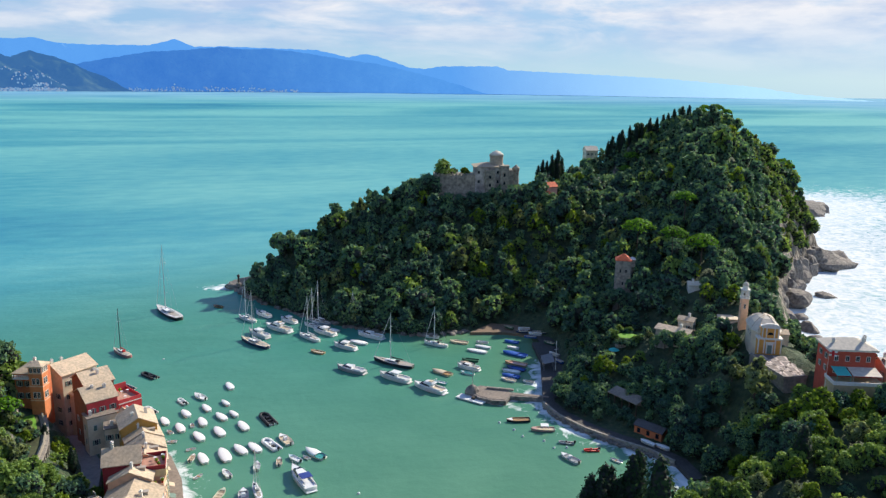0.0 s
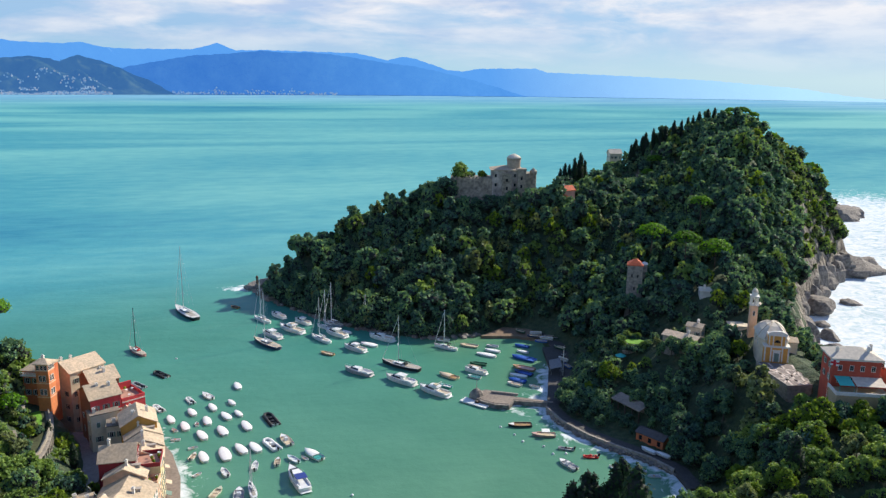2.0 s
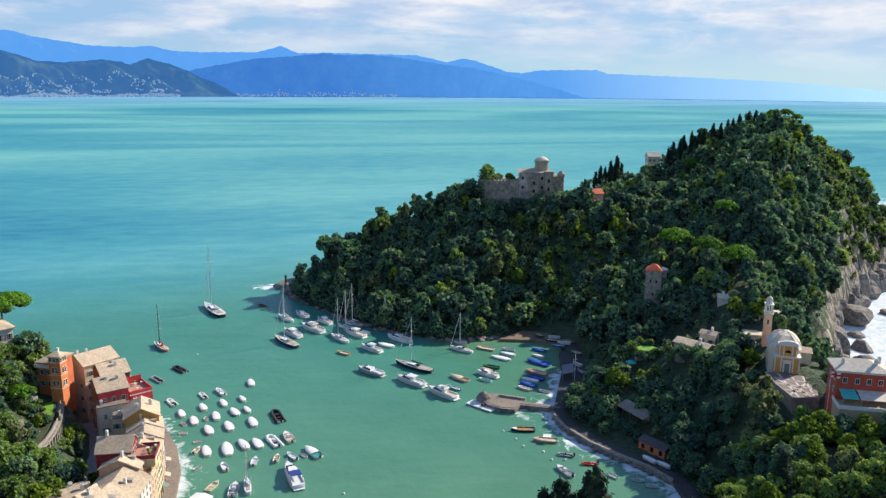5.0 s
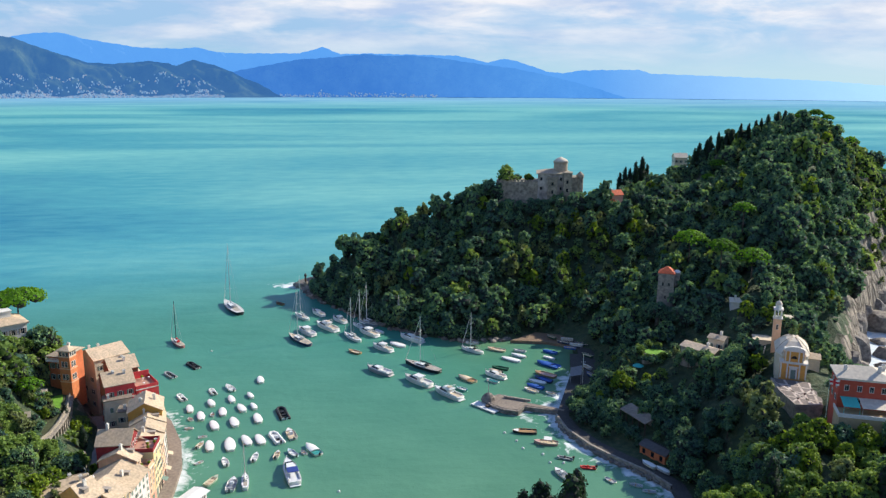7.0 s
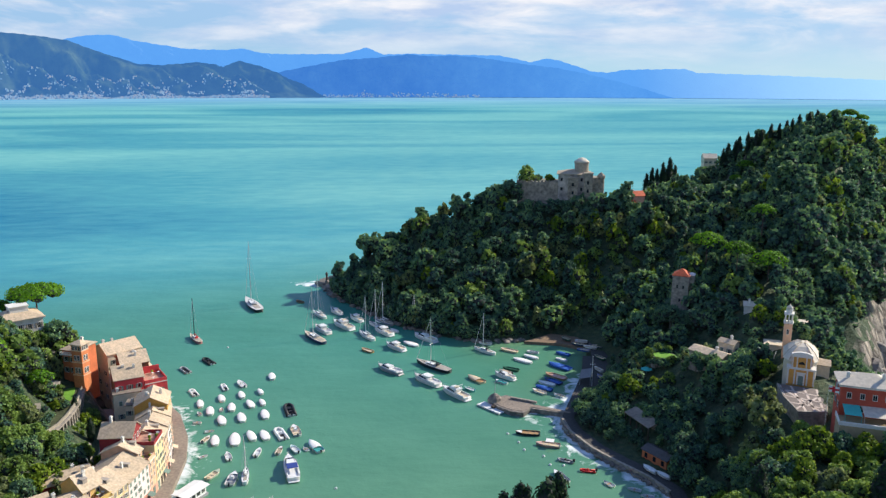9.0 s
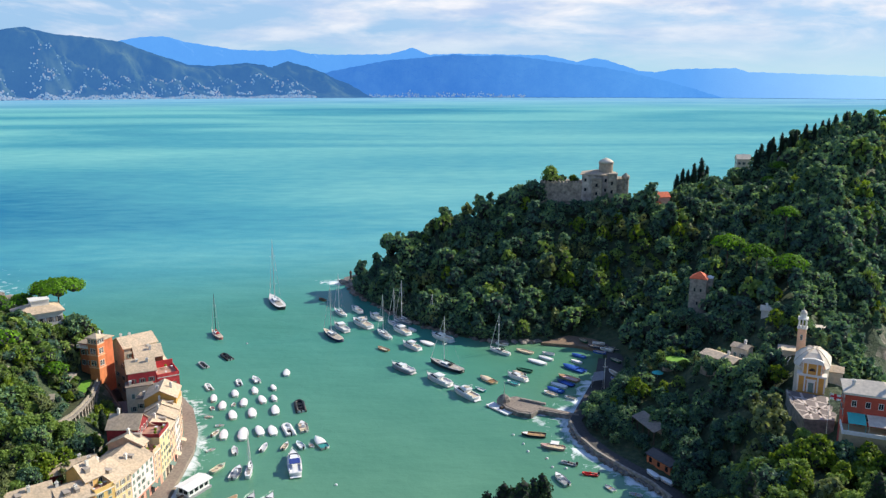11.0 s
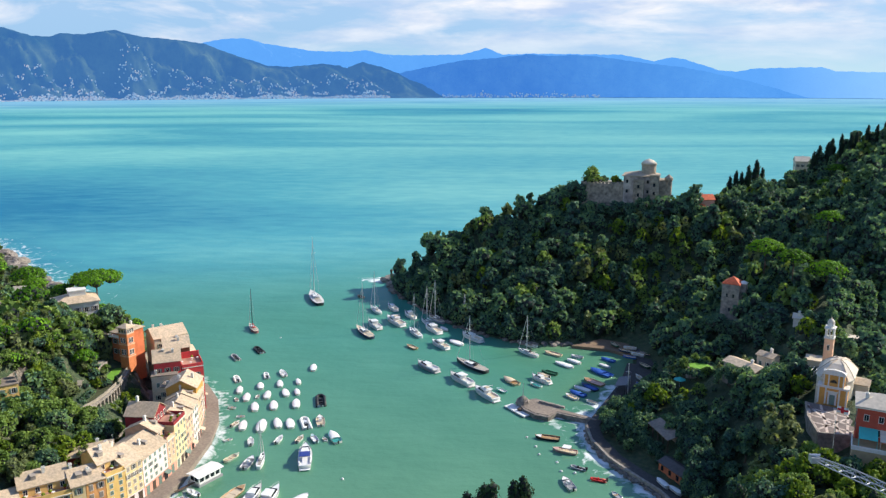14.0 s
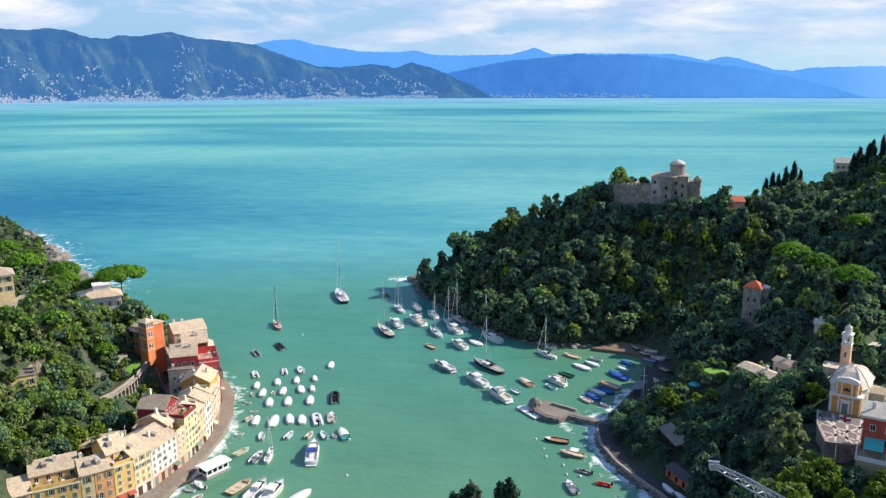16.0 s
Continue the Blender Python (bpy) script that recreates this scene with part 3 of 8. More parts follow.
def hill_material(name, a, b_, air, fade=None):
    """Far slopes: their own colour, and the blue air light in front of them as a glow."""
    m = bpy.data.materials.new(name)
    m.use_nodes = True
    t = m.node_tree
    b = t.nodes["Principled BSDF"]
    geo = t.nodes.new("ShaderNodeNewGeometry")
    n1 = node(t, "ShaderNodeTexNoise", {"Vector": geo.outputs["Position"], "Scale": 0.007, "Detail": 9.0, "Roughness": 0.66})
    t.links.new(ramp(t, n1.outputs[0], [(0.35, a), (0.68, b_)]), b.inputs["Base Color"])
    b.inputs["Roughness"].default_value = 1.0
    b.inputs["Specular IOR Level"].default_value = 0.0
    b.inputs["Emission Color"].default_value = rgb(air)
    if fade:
        # thicker haze, mixed into the glow, towards the far end of the range
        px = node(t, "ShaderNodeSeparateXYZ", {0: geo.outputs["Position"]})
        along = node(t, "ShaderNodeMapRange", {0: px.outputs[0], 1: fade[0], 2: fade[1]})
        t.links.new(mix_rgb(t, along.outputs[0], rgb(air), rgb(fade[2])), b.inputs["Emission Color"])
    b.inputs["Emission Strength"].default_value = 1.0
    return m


EYE = (18.0, -192.0, 107.0)
NEAR_RIDGE = [(-50, 2.6), (-42, 3.3), (-38, 2.9), (-35.3, 3.27), (-34.1, 3.19), (-32.6, 3.36), (-31.7, 3.25), (-30.2, 2.78), (-29.2, 2.76), (-28.5, 2.98), (-27.1, 2.93), (-25.3, 3.25), (-23.8, 2.86), (-21.6, 2.69), (-19.7, 2.44), (-17.9, 1.75), (-15.5, 0.98), (-14, 0.9), (-11.6, 1.12), (-9.9, 0.88), (-8.9, 1.23), (-7.5, 0.87), (-5.9, 0.27), (-3.9, -0.65), (-2.6, -1.5)]
MID_RIDGE = [(-9, -0.9), (-8.3, -0.31), (-5.9, 0.55), (-1.9, 1.31), (0.5, 1.48), (2.9, 1.73), (4.4, 1.6), (6, 1.66), (7.9, 1.52), (9.8, 1.24), (11.6, 0.99), (13.4, 0.79), (15.2, 0.44), (17.6, -0.12), (19.7, -0.7), (22.0, -1.4)]
FAR_RIDGE = [(-22, 2.0), (-18.6, 2.74), (-17, 2.83), (-15.5, 2.45), (-13.9, 2.22), (-12.3, 1.98), (-9.9, 1.94), (-8.5, 2.05), (-7.5, 1.77), (-5.9, 1.69), (-1.7, 1.74), (-0.1, 2.19), (1.1, 1.71), (3.1, 1.77), (9.4, 1.65), (11.6, 1.18), (12.7, 1.46), (13.7, 1.26), (15.9, 0.54), (16.9, 0.46), (18.2, 0.66), (22.1, 0.71), (22.9, 0.45), (28.5, 0.24), (33.9, 0.0), (39.8, -0.48), (42.5, -0.9), (48, -1.35)]


def far_range(name, ridge, radius, depth, mat, label):
    """A mountain range on an arc round the bay: its skyline given as bearing and height in degrees."""
    az0, az1 = ridge[0][0], ridge[-1][0]
    az = np.arange(az0, az1, 0.08)
    top = np.interp(az, [a for a, _ in ridge], [e for _, e in ridge])
    rows, lines = 30, []
    for j in range(rows):
        f = j / (rows - 1)
        rr = radius + depth * f
        crest = EYE[2] + (radius + depth) * np.tan(np.radians(top))
        crest = crest + 2.0 * np.sin(az * 7.3) * np.sin(az * 3.1)
        bump = (np.sin(az * 0.9 + 4 * f) * np.sin(az * 0.37 + 1.3) * 0.14 + np.sin(az * 2.1 + 7 * f) * 0.03) * math.sin(math.pi * f)
        gully = np.array([noise.fractal(Vector((v * 0.55 + 1.5 * f, 2.2 * f, radius * 0.01)), 0.9, 2.1, 5) for v in az])
        bump = bump + (0.34 * gully - 0.10 * np.abs(np.sin(az * 1.3 + 2.5 * f + gully))) * math.sin(math.pi * f) ** 0.7
        z = np.maximum(crest, 0) * np.clip(f**0.8 + bump, 0, 1.0) - (4.0 if j == 0 else 0.0)
        if j == rows - 1:
            z = np.maximum(crest, -4)
        a = np.radians(az)
        lines.append(np.stack([EYE[0] + rr * np.sin(a), EYE[1] + rr * np.cos(a), z], -1))
    V = np.concatenate(lines)
    n = len(az)
    idx = np.arange(rows * n).reshape(rows, n)
    q = np.stack([idx[:-1, :-1], idx[:-1, 1:], idx[1:, 1:], idx[1:, :-1]], -1).reshape(-1, 4)
    return tagged(new(name, raw_mesh(name, V, q, mat)), label, "mountains", kind="structure")


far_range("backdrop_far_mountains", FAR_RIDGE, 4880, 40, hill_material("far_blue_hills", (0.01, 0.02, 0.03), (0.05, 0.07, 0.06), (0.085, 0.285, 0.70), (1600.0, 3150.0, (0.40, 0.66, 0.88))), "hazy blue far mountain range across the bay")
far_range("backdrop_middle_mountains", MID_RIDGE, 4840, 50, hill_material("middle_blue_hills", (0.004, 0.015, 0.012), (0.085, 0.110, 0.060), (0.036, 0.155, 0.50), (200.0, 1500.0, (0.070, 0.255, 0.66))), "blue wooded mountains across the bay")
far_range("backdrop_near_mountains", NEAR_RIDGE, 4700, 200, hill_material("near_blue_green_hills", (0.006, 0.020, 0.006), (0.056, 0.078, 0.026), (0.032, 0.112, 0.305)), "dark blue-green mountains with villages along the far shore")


def far_town(name, ridge, radius, depth, az0, az1, count, up, seed):
    """Small pale houses scattered over the far slopes, thicker towards the shore."""
    rnd = random.Random(seed)
    g = Geo()
    for _ in range(count):
        az = rnd.uniform(az0, az1)
        el = float(np.interp(az, [a for a, _ in ridge], [e for _, e in ridge]))
        crest = max(0.0, EYE[2] + (radius + depth) * math.tan(math.radians(el)))
        f = rnd.random() ** 1.7 * up if rnd.random() < 0.88 else rnd.random() * 0.05
        if (noise.noise(Vector((az * 0.9, f * 8, 3.0))) < 0.06 or noise.noise(Vector((az * 4.5, f * 26, 7.0))) < -0.05) and f > 0.04:
            continue
        bump = (math.sin(az * 0.9 + 4 * f) * math.sin(az * 0.37 + 1.3) * 0.14 + math.sin(az * 2.1 + 7 * f) * 0.03) * math.sin(math.pi * f)
        gully = noise.fractal(Vector((az * 0.55 + 1.5 * f, 2.2 * f, radius * 0.01)), 0.9, 2.1, 5)
        bump += (0.34 * gully - 0.10 * abs(math.sin(az * 1.3 + 2.5 * f + gully))) * math.sin(math.pi * f) ** 0.7
        z, rr, a = crest * min(1, max(0, f**0.8 + bump)), radius + depth * f, math.radians(az)
        w, h = rnd.uniform(3, 9), rnd.uniform(2.5, 6)
        g.box(-w / 2, -5, -3, w / 2, 4, h, rnd.randrange(3), Matrix.Translation((EYE[0] + rr * math.sin(a), EYE[1] + rr * math.cos(a), z)) @ Matrix.Rotation(-a, 4, "Z"))
    # the houses carry the blue air light as a glow too
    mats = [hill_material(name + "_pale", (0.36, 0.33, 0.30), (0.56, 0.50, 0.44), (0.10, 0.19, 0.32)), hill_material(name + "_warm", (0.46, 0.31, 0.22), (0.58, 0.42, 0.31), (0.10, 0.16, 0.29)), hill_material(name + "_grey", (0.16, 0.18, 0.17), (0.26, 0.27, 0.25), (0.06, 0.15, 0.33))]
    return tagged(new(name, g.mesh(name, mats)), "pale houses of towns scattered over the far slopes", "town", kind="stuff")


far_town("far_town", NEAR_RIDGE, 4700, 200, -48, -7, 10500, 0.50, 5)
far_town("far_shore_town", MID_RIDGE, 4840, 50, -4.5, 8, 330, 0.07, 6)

# ---------- houses ----------
WINDOW_MESH = {}


def window_meshes(w, h, shutters):
    """Frame, pane and shutter meshes for one size of window, made once."""
    key = (w, h, shutters)
    if key not in WINDOW_MESH:
        fr = Geo()
        fr.box(-w / 2 - 0.12, -0.06, -0.12, w / 2 + 0.12, 0.02, 0.0)
        fr.box(-w / 2 - 0.10, -0.05, h, w / 2 + 0.10, 0.02, h + 0.10)
        fr.box(-w / 2 - 0.10, -0.05, 0, -w / 2, 0.02, h)
        fr.box(w / 2, -0.05, 0, w / 2 + 0.10, 0.02, h)
        fr.box(-0.03, -0.045, 0, 0.03, 0.02, h)
        pa = Geo().box(-w / 2, -0.02, 0, w / 2, 0.03, h)
        sh = Geo()
        sh.box(-w / 4, -0.035, 0, w / 4, 0.035, h)
        for i in range(6):
            sh.box(-w / 4 + 0.06, -0.055, 0.1 + i * (h - 0.2) / 6, w / 4 - 0.06, -0.03, 0.1 + (i + 0.55) * (h - 0.2) / 6)
        WINDOW_MESH[key] = (fr.mesh("frame", TRIM), pa.mesh("pane", GLASS_DARK), sh.mesh("shutter", SHUTTER_GREY if shutters == "grey" else SHUTTER))
    return WINDOW_MESH[key]


def add_window(wall, m, w=0.95, h=1.5, shutters="green", closed=False):
    """m: x along the wall, -y out of it, origin at the middle of the sill."""
    fr, pa, sh = window_meshes(w, h, shutters)
    win = part("window", fr, None, wall, m=m)
    part("pane", pa, None, win)
    if shutters:
        if closed:
            part("shutter", sh, None, win, m=pose(-w / 4, -0.05, 0))
            part("shutter", sh, None, win, m=pose(w / 4, -0.05, 0))
        else:
            part("shutter", sh, None, win, m=pose(-w * 0.75 - 0.1, -0.05, 0))
            part("shutter", sh, None, win, m=pose(w * 0.75 + 0.1, -0.05, 0))
    return win


def gable_roof(L, D, z, rise, over=0.45, thick=0.22, y0=0.0, along=True):
    """Two roof slabs over a box L by D; the ridge runs along x, or along y."""
    g = Geo()
    if along:
        a, b, c = y0 - over, y0 + D / 2, y0 + D + over
        k = rise / (D / 2)
        za = z - over * k
        vs = [(-over, a, za), (L + over, a, za), (L + over, b, z + rise), (-over, b, z + rise), (L + over, c, za), (-over, c, za)]
    else:
        a, b, c = -over, L / 2, L + over
        k = rise / (L / 2)
        za = z - over * k
        vs = [(a, y0 - over, za), (a, y0 + D + over, za), (b, y0 + D + over, z + rise), (b, y0 - over, z + rise), (c, y0 + D + over, za), (c, y0 - over, za)]
    top = [(x, y, q + thick) for x, y, q in vs]
    n = 6
    faces = [(0, 1, 2, 3), (3, 2, 4, 5)]
    g.add(vs + top, [f[::-1] for f in faces] + [tuple(i + n for i in f) for f in faces] + [(0, 1, 7, 6), (1, 2, 8, 7), (2, 4, 10, 8), (4, 5, 11, 10), (5, 3, 9, 11), (3, 0, 6, 9)])
    return g


def hip_roof(L, D, z, rise, over=0.45, thick=0.2, inset=0.5):
    g = Geo()
    i = inset * D
    base = [(-over, -over, z), (L + over, -over, z), (L + over, D + over, z), (-over, D + over, z)]
    lift = [(x, y, z + thick) for x, y, _ in base]
    rid = [(min(i, L / 2), D / 2, z + rise), (max(L - i, L / 2), D / 2, z + rise)]
    g.add(base + lift + rid, [(0, 3, 2, 1), (0, 1, 5, 4), (1, 2, 6, 5), (2, 3, 7, 6), (3, 0, 4, 7), (4, 5, 9, 8), (5, 6, 9), (6, 7, 8, 9), (7, 4, 8)])
    return g


def body_geo(L, D, z0, z, rise=0.0, along=True, y0=0.0):
    """Walls of a box, with gables under a pitched roof."""
    g = Geo()
    g.box(0, y0, z0, L, y0 + D, z)
    if rise:
        if along:
            g.add([(0, y0, z), (0, y0 + D, z), (0, y0 + D / 2, z + rise), (L, y0, z), (L, y0 + D, z), (L, y0 + D / 2, z + rise)], [(0, 1, 2)[::-1], (3, 4, 5), (0, 3, 5, 2), (1, 2, 5, 4)])
        else:
            g.add([(0, y0, z), (L, y0, z), (L / 2, y0, z + rise), (0, y0 + D, z), (L, y0 + D, z), (L / 2, y0 + D, z + rise)], [(0, 1, 2), (3, 4, 5)[::-1], (0, 2, 5, 3), (1, 4, 5, 2)])
    return g


def chimney(parent, x, y, z, h=1.3, mat=None):
    g = Geo().box(-0.35, -0.28, -1.0, 0.35, 0.28, h).box(-0.45, -0.38, h, 0.45, 0.38, h + 0.12)
    g.box(-0.3, -0.2, h + 0.12, -0.05, 0.2, h + 0.4).box(0.05, -0.2, h + 0.12, 0.3, 0.2, h + 0.4)
    return part("chimney", g, mat or TRIM, parent, m=pose(x, y, z))


def terrace_set(parent, x0, y0, x1, y1, z, wall_mat, rnd, awning=None):
    """A roof terrace: parapet, table, chairs, plants in pots."""
    g = Geo()
    t = 0.18
    g.box(x0, y0, z, x1, y0 + t, z + 1.0).box(x0, y0 + t, z, x0 + t, y1, z + 1.0).box(x1 - t, y0 + t, z, x1, y1, z + 1.0)
    part("parapet", g, wall_mat, parent)
    part("terrace_floor", Geo().box(x0 + t, y0 + t, z - 0.05, x1 - t, y1, z + 0.04), material_once("terrace_tiles", (0.50, 0.28, 0.20)), parent)
    for k in range(int((x1 - x0) * 0.9)):
        px, py = rnd.uniform(x0 + 0.5, x1 - 0.5), rnd.uniform(y0 + 0.45, y1 - 0.4)
        if rnd.random() < 0.45:
            part("plant_pot", Geo().lathe([(0.18, 0), (0.26, 0.4)], sides=8).lathe([(0.1, 0.4), (0.45, 0.65), (0.40, 1.0), (0.1, 1.25)], sides=7, mat=1), [TERRACOTTA, LEAF_BRIGHT], parent, m=pose(px, py, z + 0.04))
        else:
            gt = Geo().lathe([(0.42, 0.70), (0.42, 0.75)], sides=10)
            for a in range(3):
                gt.tube((0.25 * math.cos(a * 2.1), 0.25 * math.sin(a * 2.1), 0), (0.1 * math.cos(a * 2.1), 0.1 * math.sin(a * 2.1), 0.7), 0.03, sides=4)
            part("terrace_table", gt, CANVAS, parent, m=pose(px, py, z + 0.04))
    if awning:
        ga = Geo().box(x0 + 0.4, y0 + 0.3, z + 2.3, x1 - 0.4, y1 - 0.2, z + 2.36)
        for px in (x0 + 0.5, x1 - 0.5):
            ga.tube((px, y0 + 0.4, z), (px, y0 + 0.4, z + 2.3), 0.05, sides=5)
        part("awning", ga, awning, parent)


ONCE = {}


def material_once(name, c, **k):
    if name not in ONCE:
        ONCE[name] = material(name, c, **k)
    return ONCE[name]


def row_house(p0, p1, eave, depth, wall, label, floors=4, cols=3, terrace=0.0, rise=1.7, shutters="green", base=None, roof=None, z0=1.3, seed=0, along=True, category="house", side_cols=0, awning=None, chimneys=1, ground_floor=True, front=None):
    """A house whose front runs from p0 to p1 with the water on its right hand."""
    rnd = random.Random(seed)
    d = Vector((p1[0] - p0[0], p1[1] - p0[1], 0))
    L = d.length
    ob = thing("house", frame_matrix((p0[0], p0[1], 0), d), label, category, "houses along the quay")
    y0 = terrace
    D = depth - terrace
    rise = rise * 1.3
    eave = eave - 0.15 * rise
    walls = part("wall", body_geo(L, D, z0 - 4, eave, rise, along, y0), wall, ob)
    if terrace:
        part("lower_wall", Geo().box(0, 0, z0 - 4, L, terrace - 0.01, eave - 2.4), front or wall, ob)
        terrace_set(ob, 0.02, 0.02, L - 0.02, terrace - 0.05, eave - 2.4, wall, rnd, awning)
    part("roof", gable_roof(L, D, eave, rise, 0.35, 0.2, y0, along), roof or SLATE, ob, "pale stone-slate pitched roof")
    for _ in range(chimneys):
        x, y = rnd.uniform(0.15, 0.85) * L, y0 + rnd.uniform(0.2, 0.8) * D
        chimney(ob, x, y, eave + rise * (1 - abs(y - y0 - D / 2) / (D / 2)) if along else eave + rise * (1 - abs(x - L / 2) / (L / 2)))
    if rnd.random() < 0.7 and along:
        w = rnd.uniform(0.9, 1.5)
        x, y = rnd.uniform(0.2, 0.7) * L, y0 + D * 0.24
        zz = eave + rise * 0.48
        part("dormer", Geo().box(x, y - 0.6, zz - 0.6, x + w, y + 1.4, zz + 0.75).box(x - 0.1, y - 0.75, zz + 0.75, x + w + 0.1, y + 1.5, zz + 0.87), [material_once("dormer_wall", (0.42, 0.36, 0.30))], ob)
    top = eave - (2.4 if terrace else 0)
    part("cornice", Geo().box(-0.02, -0.16, top - 0.28, L + 0.02, 0.0, top - 0.06), TRIM, ob)
    step = (top - z0 - 3.2) / max(1, floors - 1)
    for f in range(floors - 1):
        z = z0 + 3.5 + f * step
        for c in range(cols):
            if rnd.random() < 0.05:
                continue
            x = L * (c + 0.5) / cols
            add_window(walls if not terrace else ob, pose(x, 0, z), 0.78, min(1.4, step * 0.58), shutters, rnd.random() < 0.8)
    if terrace:
        for c in range(cols):
            add_window(walls, pose(L * (c + 0.5) / cols, y0, top + 0.5), 0.85, 1.3, None)
    for c in range(side_cols):
        for f in range(floors - 1):
            m = Matrix.Rotation(math.radians(-90), 4, "Z")
            add_window(walls, Matrix.Translation((0, y0 + D * (c + 0.5) / side_cols, z0 + 3.5 + f * step)) @ m, 0.85, 1.3, shutters, rnd.random() < 0.5)
    if ground_floor:
        gb = Geo().box(-0.01, -0.05, z0 - 2, L + 0.01, 0.0, z0 + 2.9)
        part("ground_floor_facing", gb, base or wall, ob)
        n = max(1, int(L / 2.2))
        for c in range(n):
            x = L * (c + 0.5) / n
            k = rnd.random()
            if k < 0.82:
                gd = Geo().box(x - 0.65, -0.12, z0, x + 0.65, -0.05, z0 + 2.4).box(x - 0.78, -0.16, z0 + 2.4, x + 0.78, -0.05, z0 + 2.55)
                part("door", gd, SHUTTER if rnd.random() < 0.6 else WOOD_DARK, ob)
            else:
                ga = Geo()
                ga.add([(x - 1.0, -0.08, z0 + 2.75), (x + 1.0, -0.08, z0 + 2.75), (x + 1.0, -1.5, z0 + 2.2), (x - 1.0, -1.5, z0 + 2.2), (x - 1.0, -0.08, z0 + 2.70), (x + 1.0, -0.08, z0 + 2.70), (x + 1.0, -1.5, z0 + 2.15), (x - 1.0, -1.5, z0 + 2.15)], [(0, 3, 2, 1), (4, 5, 6, 7), (2, 3, 7, 6), (0, 4, 7, 3), (1, 2, 6, 5)])
                part("shop_awning", ga, rnd.choice([SHUTTER, CREAM, stucco("brick_red", (0.45, 0.10, 0.06))]), ob)
                part("shop_window", Geo().box(x - 0.8, -0.10, z0, x + 0.8, -0.05, z0 + 2.1), GLASS_DARK, ob)
    return ob


YELLOW = stucco("yellow", (0.80, 0.53, 0.18))
PALE_YELLOW = stucco("pale_yellow", (0.82, 0.62, 0.33))
ORANGE = stucco("orange", (0.78, 0.38, 0.14))
PEACH = stucco("peach", (0.80, 0.48, 0.30))
PINK = stucco("pink", (0.74, 0.45, 0.37))
LILAC = stucco("whitish_pink", (0.80, 0.68, 0.65))
RED = stucco("red", (0.74, 0.075, 0.08))
MAROON = stucco("maroon", (0.28, 0.025, 0.03))
OCHRE = stucco("ochre", (0.58, 0.32, 0.07))
BRICK = stucco("brick_orange", (0.64, 0.18, 0.07))
SALMON = stucco("salmon", (0.74, 0.36, 0.26))
CREAMY = stucco("cream", (0.72, 0.62, 0.46))
RUST = stucco("rust_red", (0.54, 0.09, 0.05))

row_house((-66.0, -51.0), (-55.2, -41.6), 11.0, 11, PEACH, "peach quay house with green shutters and a slate roof", 4, 5, shutters="green", base=SALMON, seed=1)
row_house((-55.1, -41.5), (-46.7, -35.1), 13.4, 11, YELLOW, "yellow quay house with an attic terrace and white awning", 4, 4, terrace=3.4, base=PALE_YELLOW, seed=2, chimneys=1)
row_house((-46.6, -35.0), (-44.3, -33.1), 12.2, 10, PALE_YELLOW, "narrow yellow quay house with green shutters", 4, 1, base=CREAMY, seed=3, chimneys=1)
row_house((-44.2, -33.0), (-41.1, -29.9), 12.2, 10, ORANGE, "orange quay house with faded shutters", 4, 2, shutters="grey", base=YELLOW, seed=4)
row_house((-41.0, -29.8), (-38.2, -25.6), 14.6, 11, YELLOW, "yellow quay house with a plant-filled roof terrace", 5, 2, terrace=3.2, shutters="green", base=CREAMY, seed=5, rise=2.2)
row_house((-38.15, -25.5), (-36.2, -20.4), 12.8, 12, PALE_YELLOW, "pale yellow quay house with ochre shutters", 5, 3, shutters="grey", base=LILAC, seed=6, rise=2.2)
row_house((-36.15, -20.3), (-34.35, -9.6), 12.2, 12, LILAC, "whitish-pink quay house with grey-green shutters", 5, 5, shutters="green", base=SALMON, seed=7, rise=2.2)
row_house((-34.3, -9.5), (-33.85, -5.6), 14.2, 12, PEACH, "peach quay house with a red-walled loggia", 5, 2, terrace=2.6, shutters="grey", base=SALMON, seed=8)
row_house((-33.8, -5.5), (-33.6, 1.9), 17.0, 13.6, MAROON, "tall quay house, yellow front, maroon sides and roof terrace", 6, 4, shutters="green", base=CREAMY, seed=9, rise=2.0, terrace=5.5, along=False, front=PALE_YELLOW)
row_house((-33.6, 2.0), (-33.95, 7.9), 13.2, 10, PEACH, "peach quay house with brown shutters", 5, 3, shutters="grey", base=SALMON, seed=10)
row_house((-33.95, 8.0), (-34.6, 13.9), 13.6, 9, LILAC, "whitish quay house with green shutters", 5, 3, shutters="green", base=LILAC, seed=11)
row_house((-34.65, 14.0), (-36.0, 20.9), 13.9, 9, PEACH, "pale peach quay house with grey shutters", 5, 3, shutters="grey", base=SALMON, seed=12)
row_house((-36.05, 21.0), (-38.4, 28.9), 13.2, 8, LILAC, "white and pink quay house with shutters", 5, 3, shutters="grey", base=SALMON, seed=13)
row_house((-38.5, 29.0), (-41.9, 37.9), 13.4, 8, CREAMY, "cream quay house with brown shutters", 5, 3, shutters="grey", base=PEACH, seed=14, terrace=2.5)
row_house((-42.0, 38.0), (-46.4, 46.4), 14.2, 9, RED, "red quay house with a big red-walled roof terrace", 5, 3, shutters="green", base=CREAMY, seed=15, terrace=6.0)
row_house((-46.5, 46.5), (-53.0, 58.0), 15.0, 11, CREAMY, "cream house with a slate roof above the quay", 5, 4, shutters="green", base=CREAMY, seed=16)


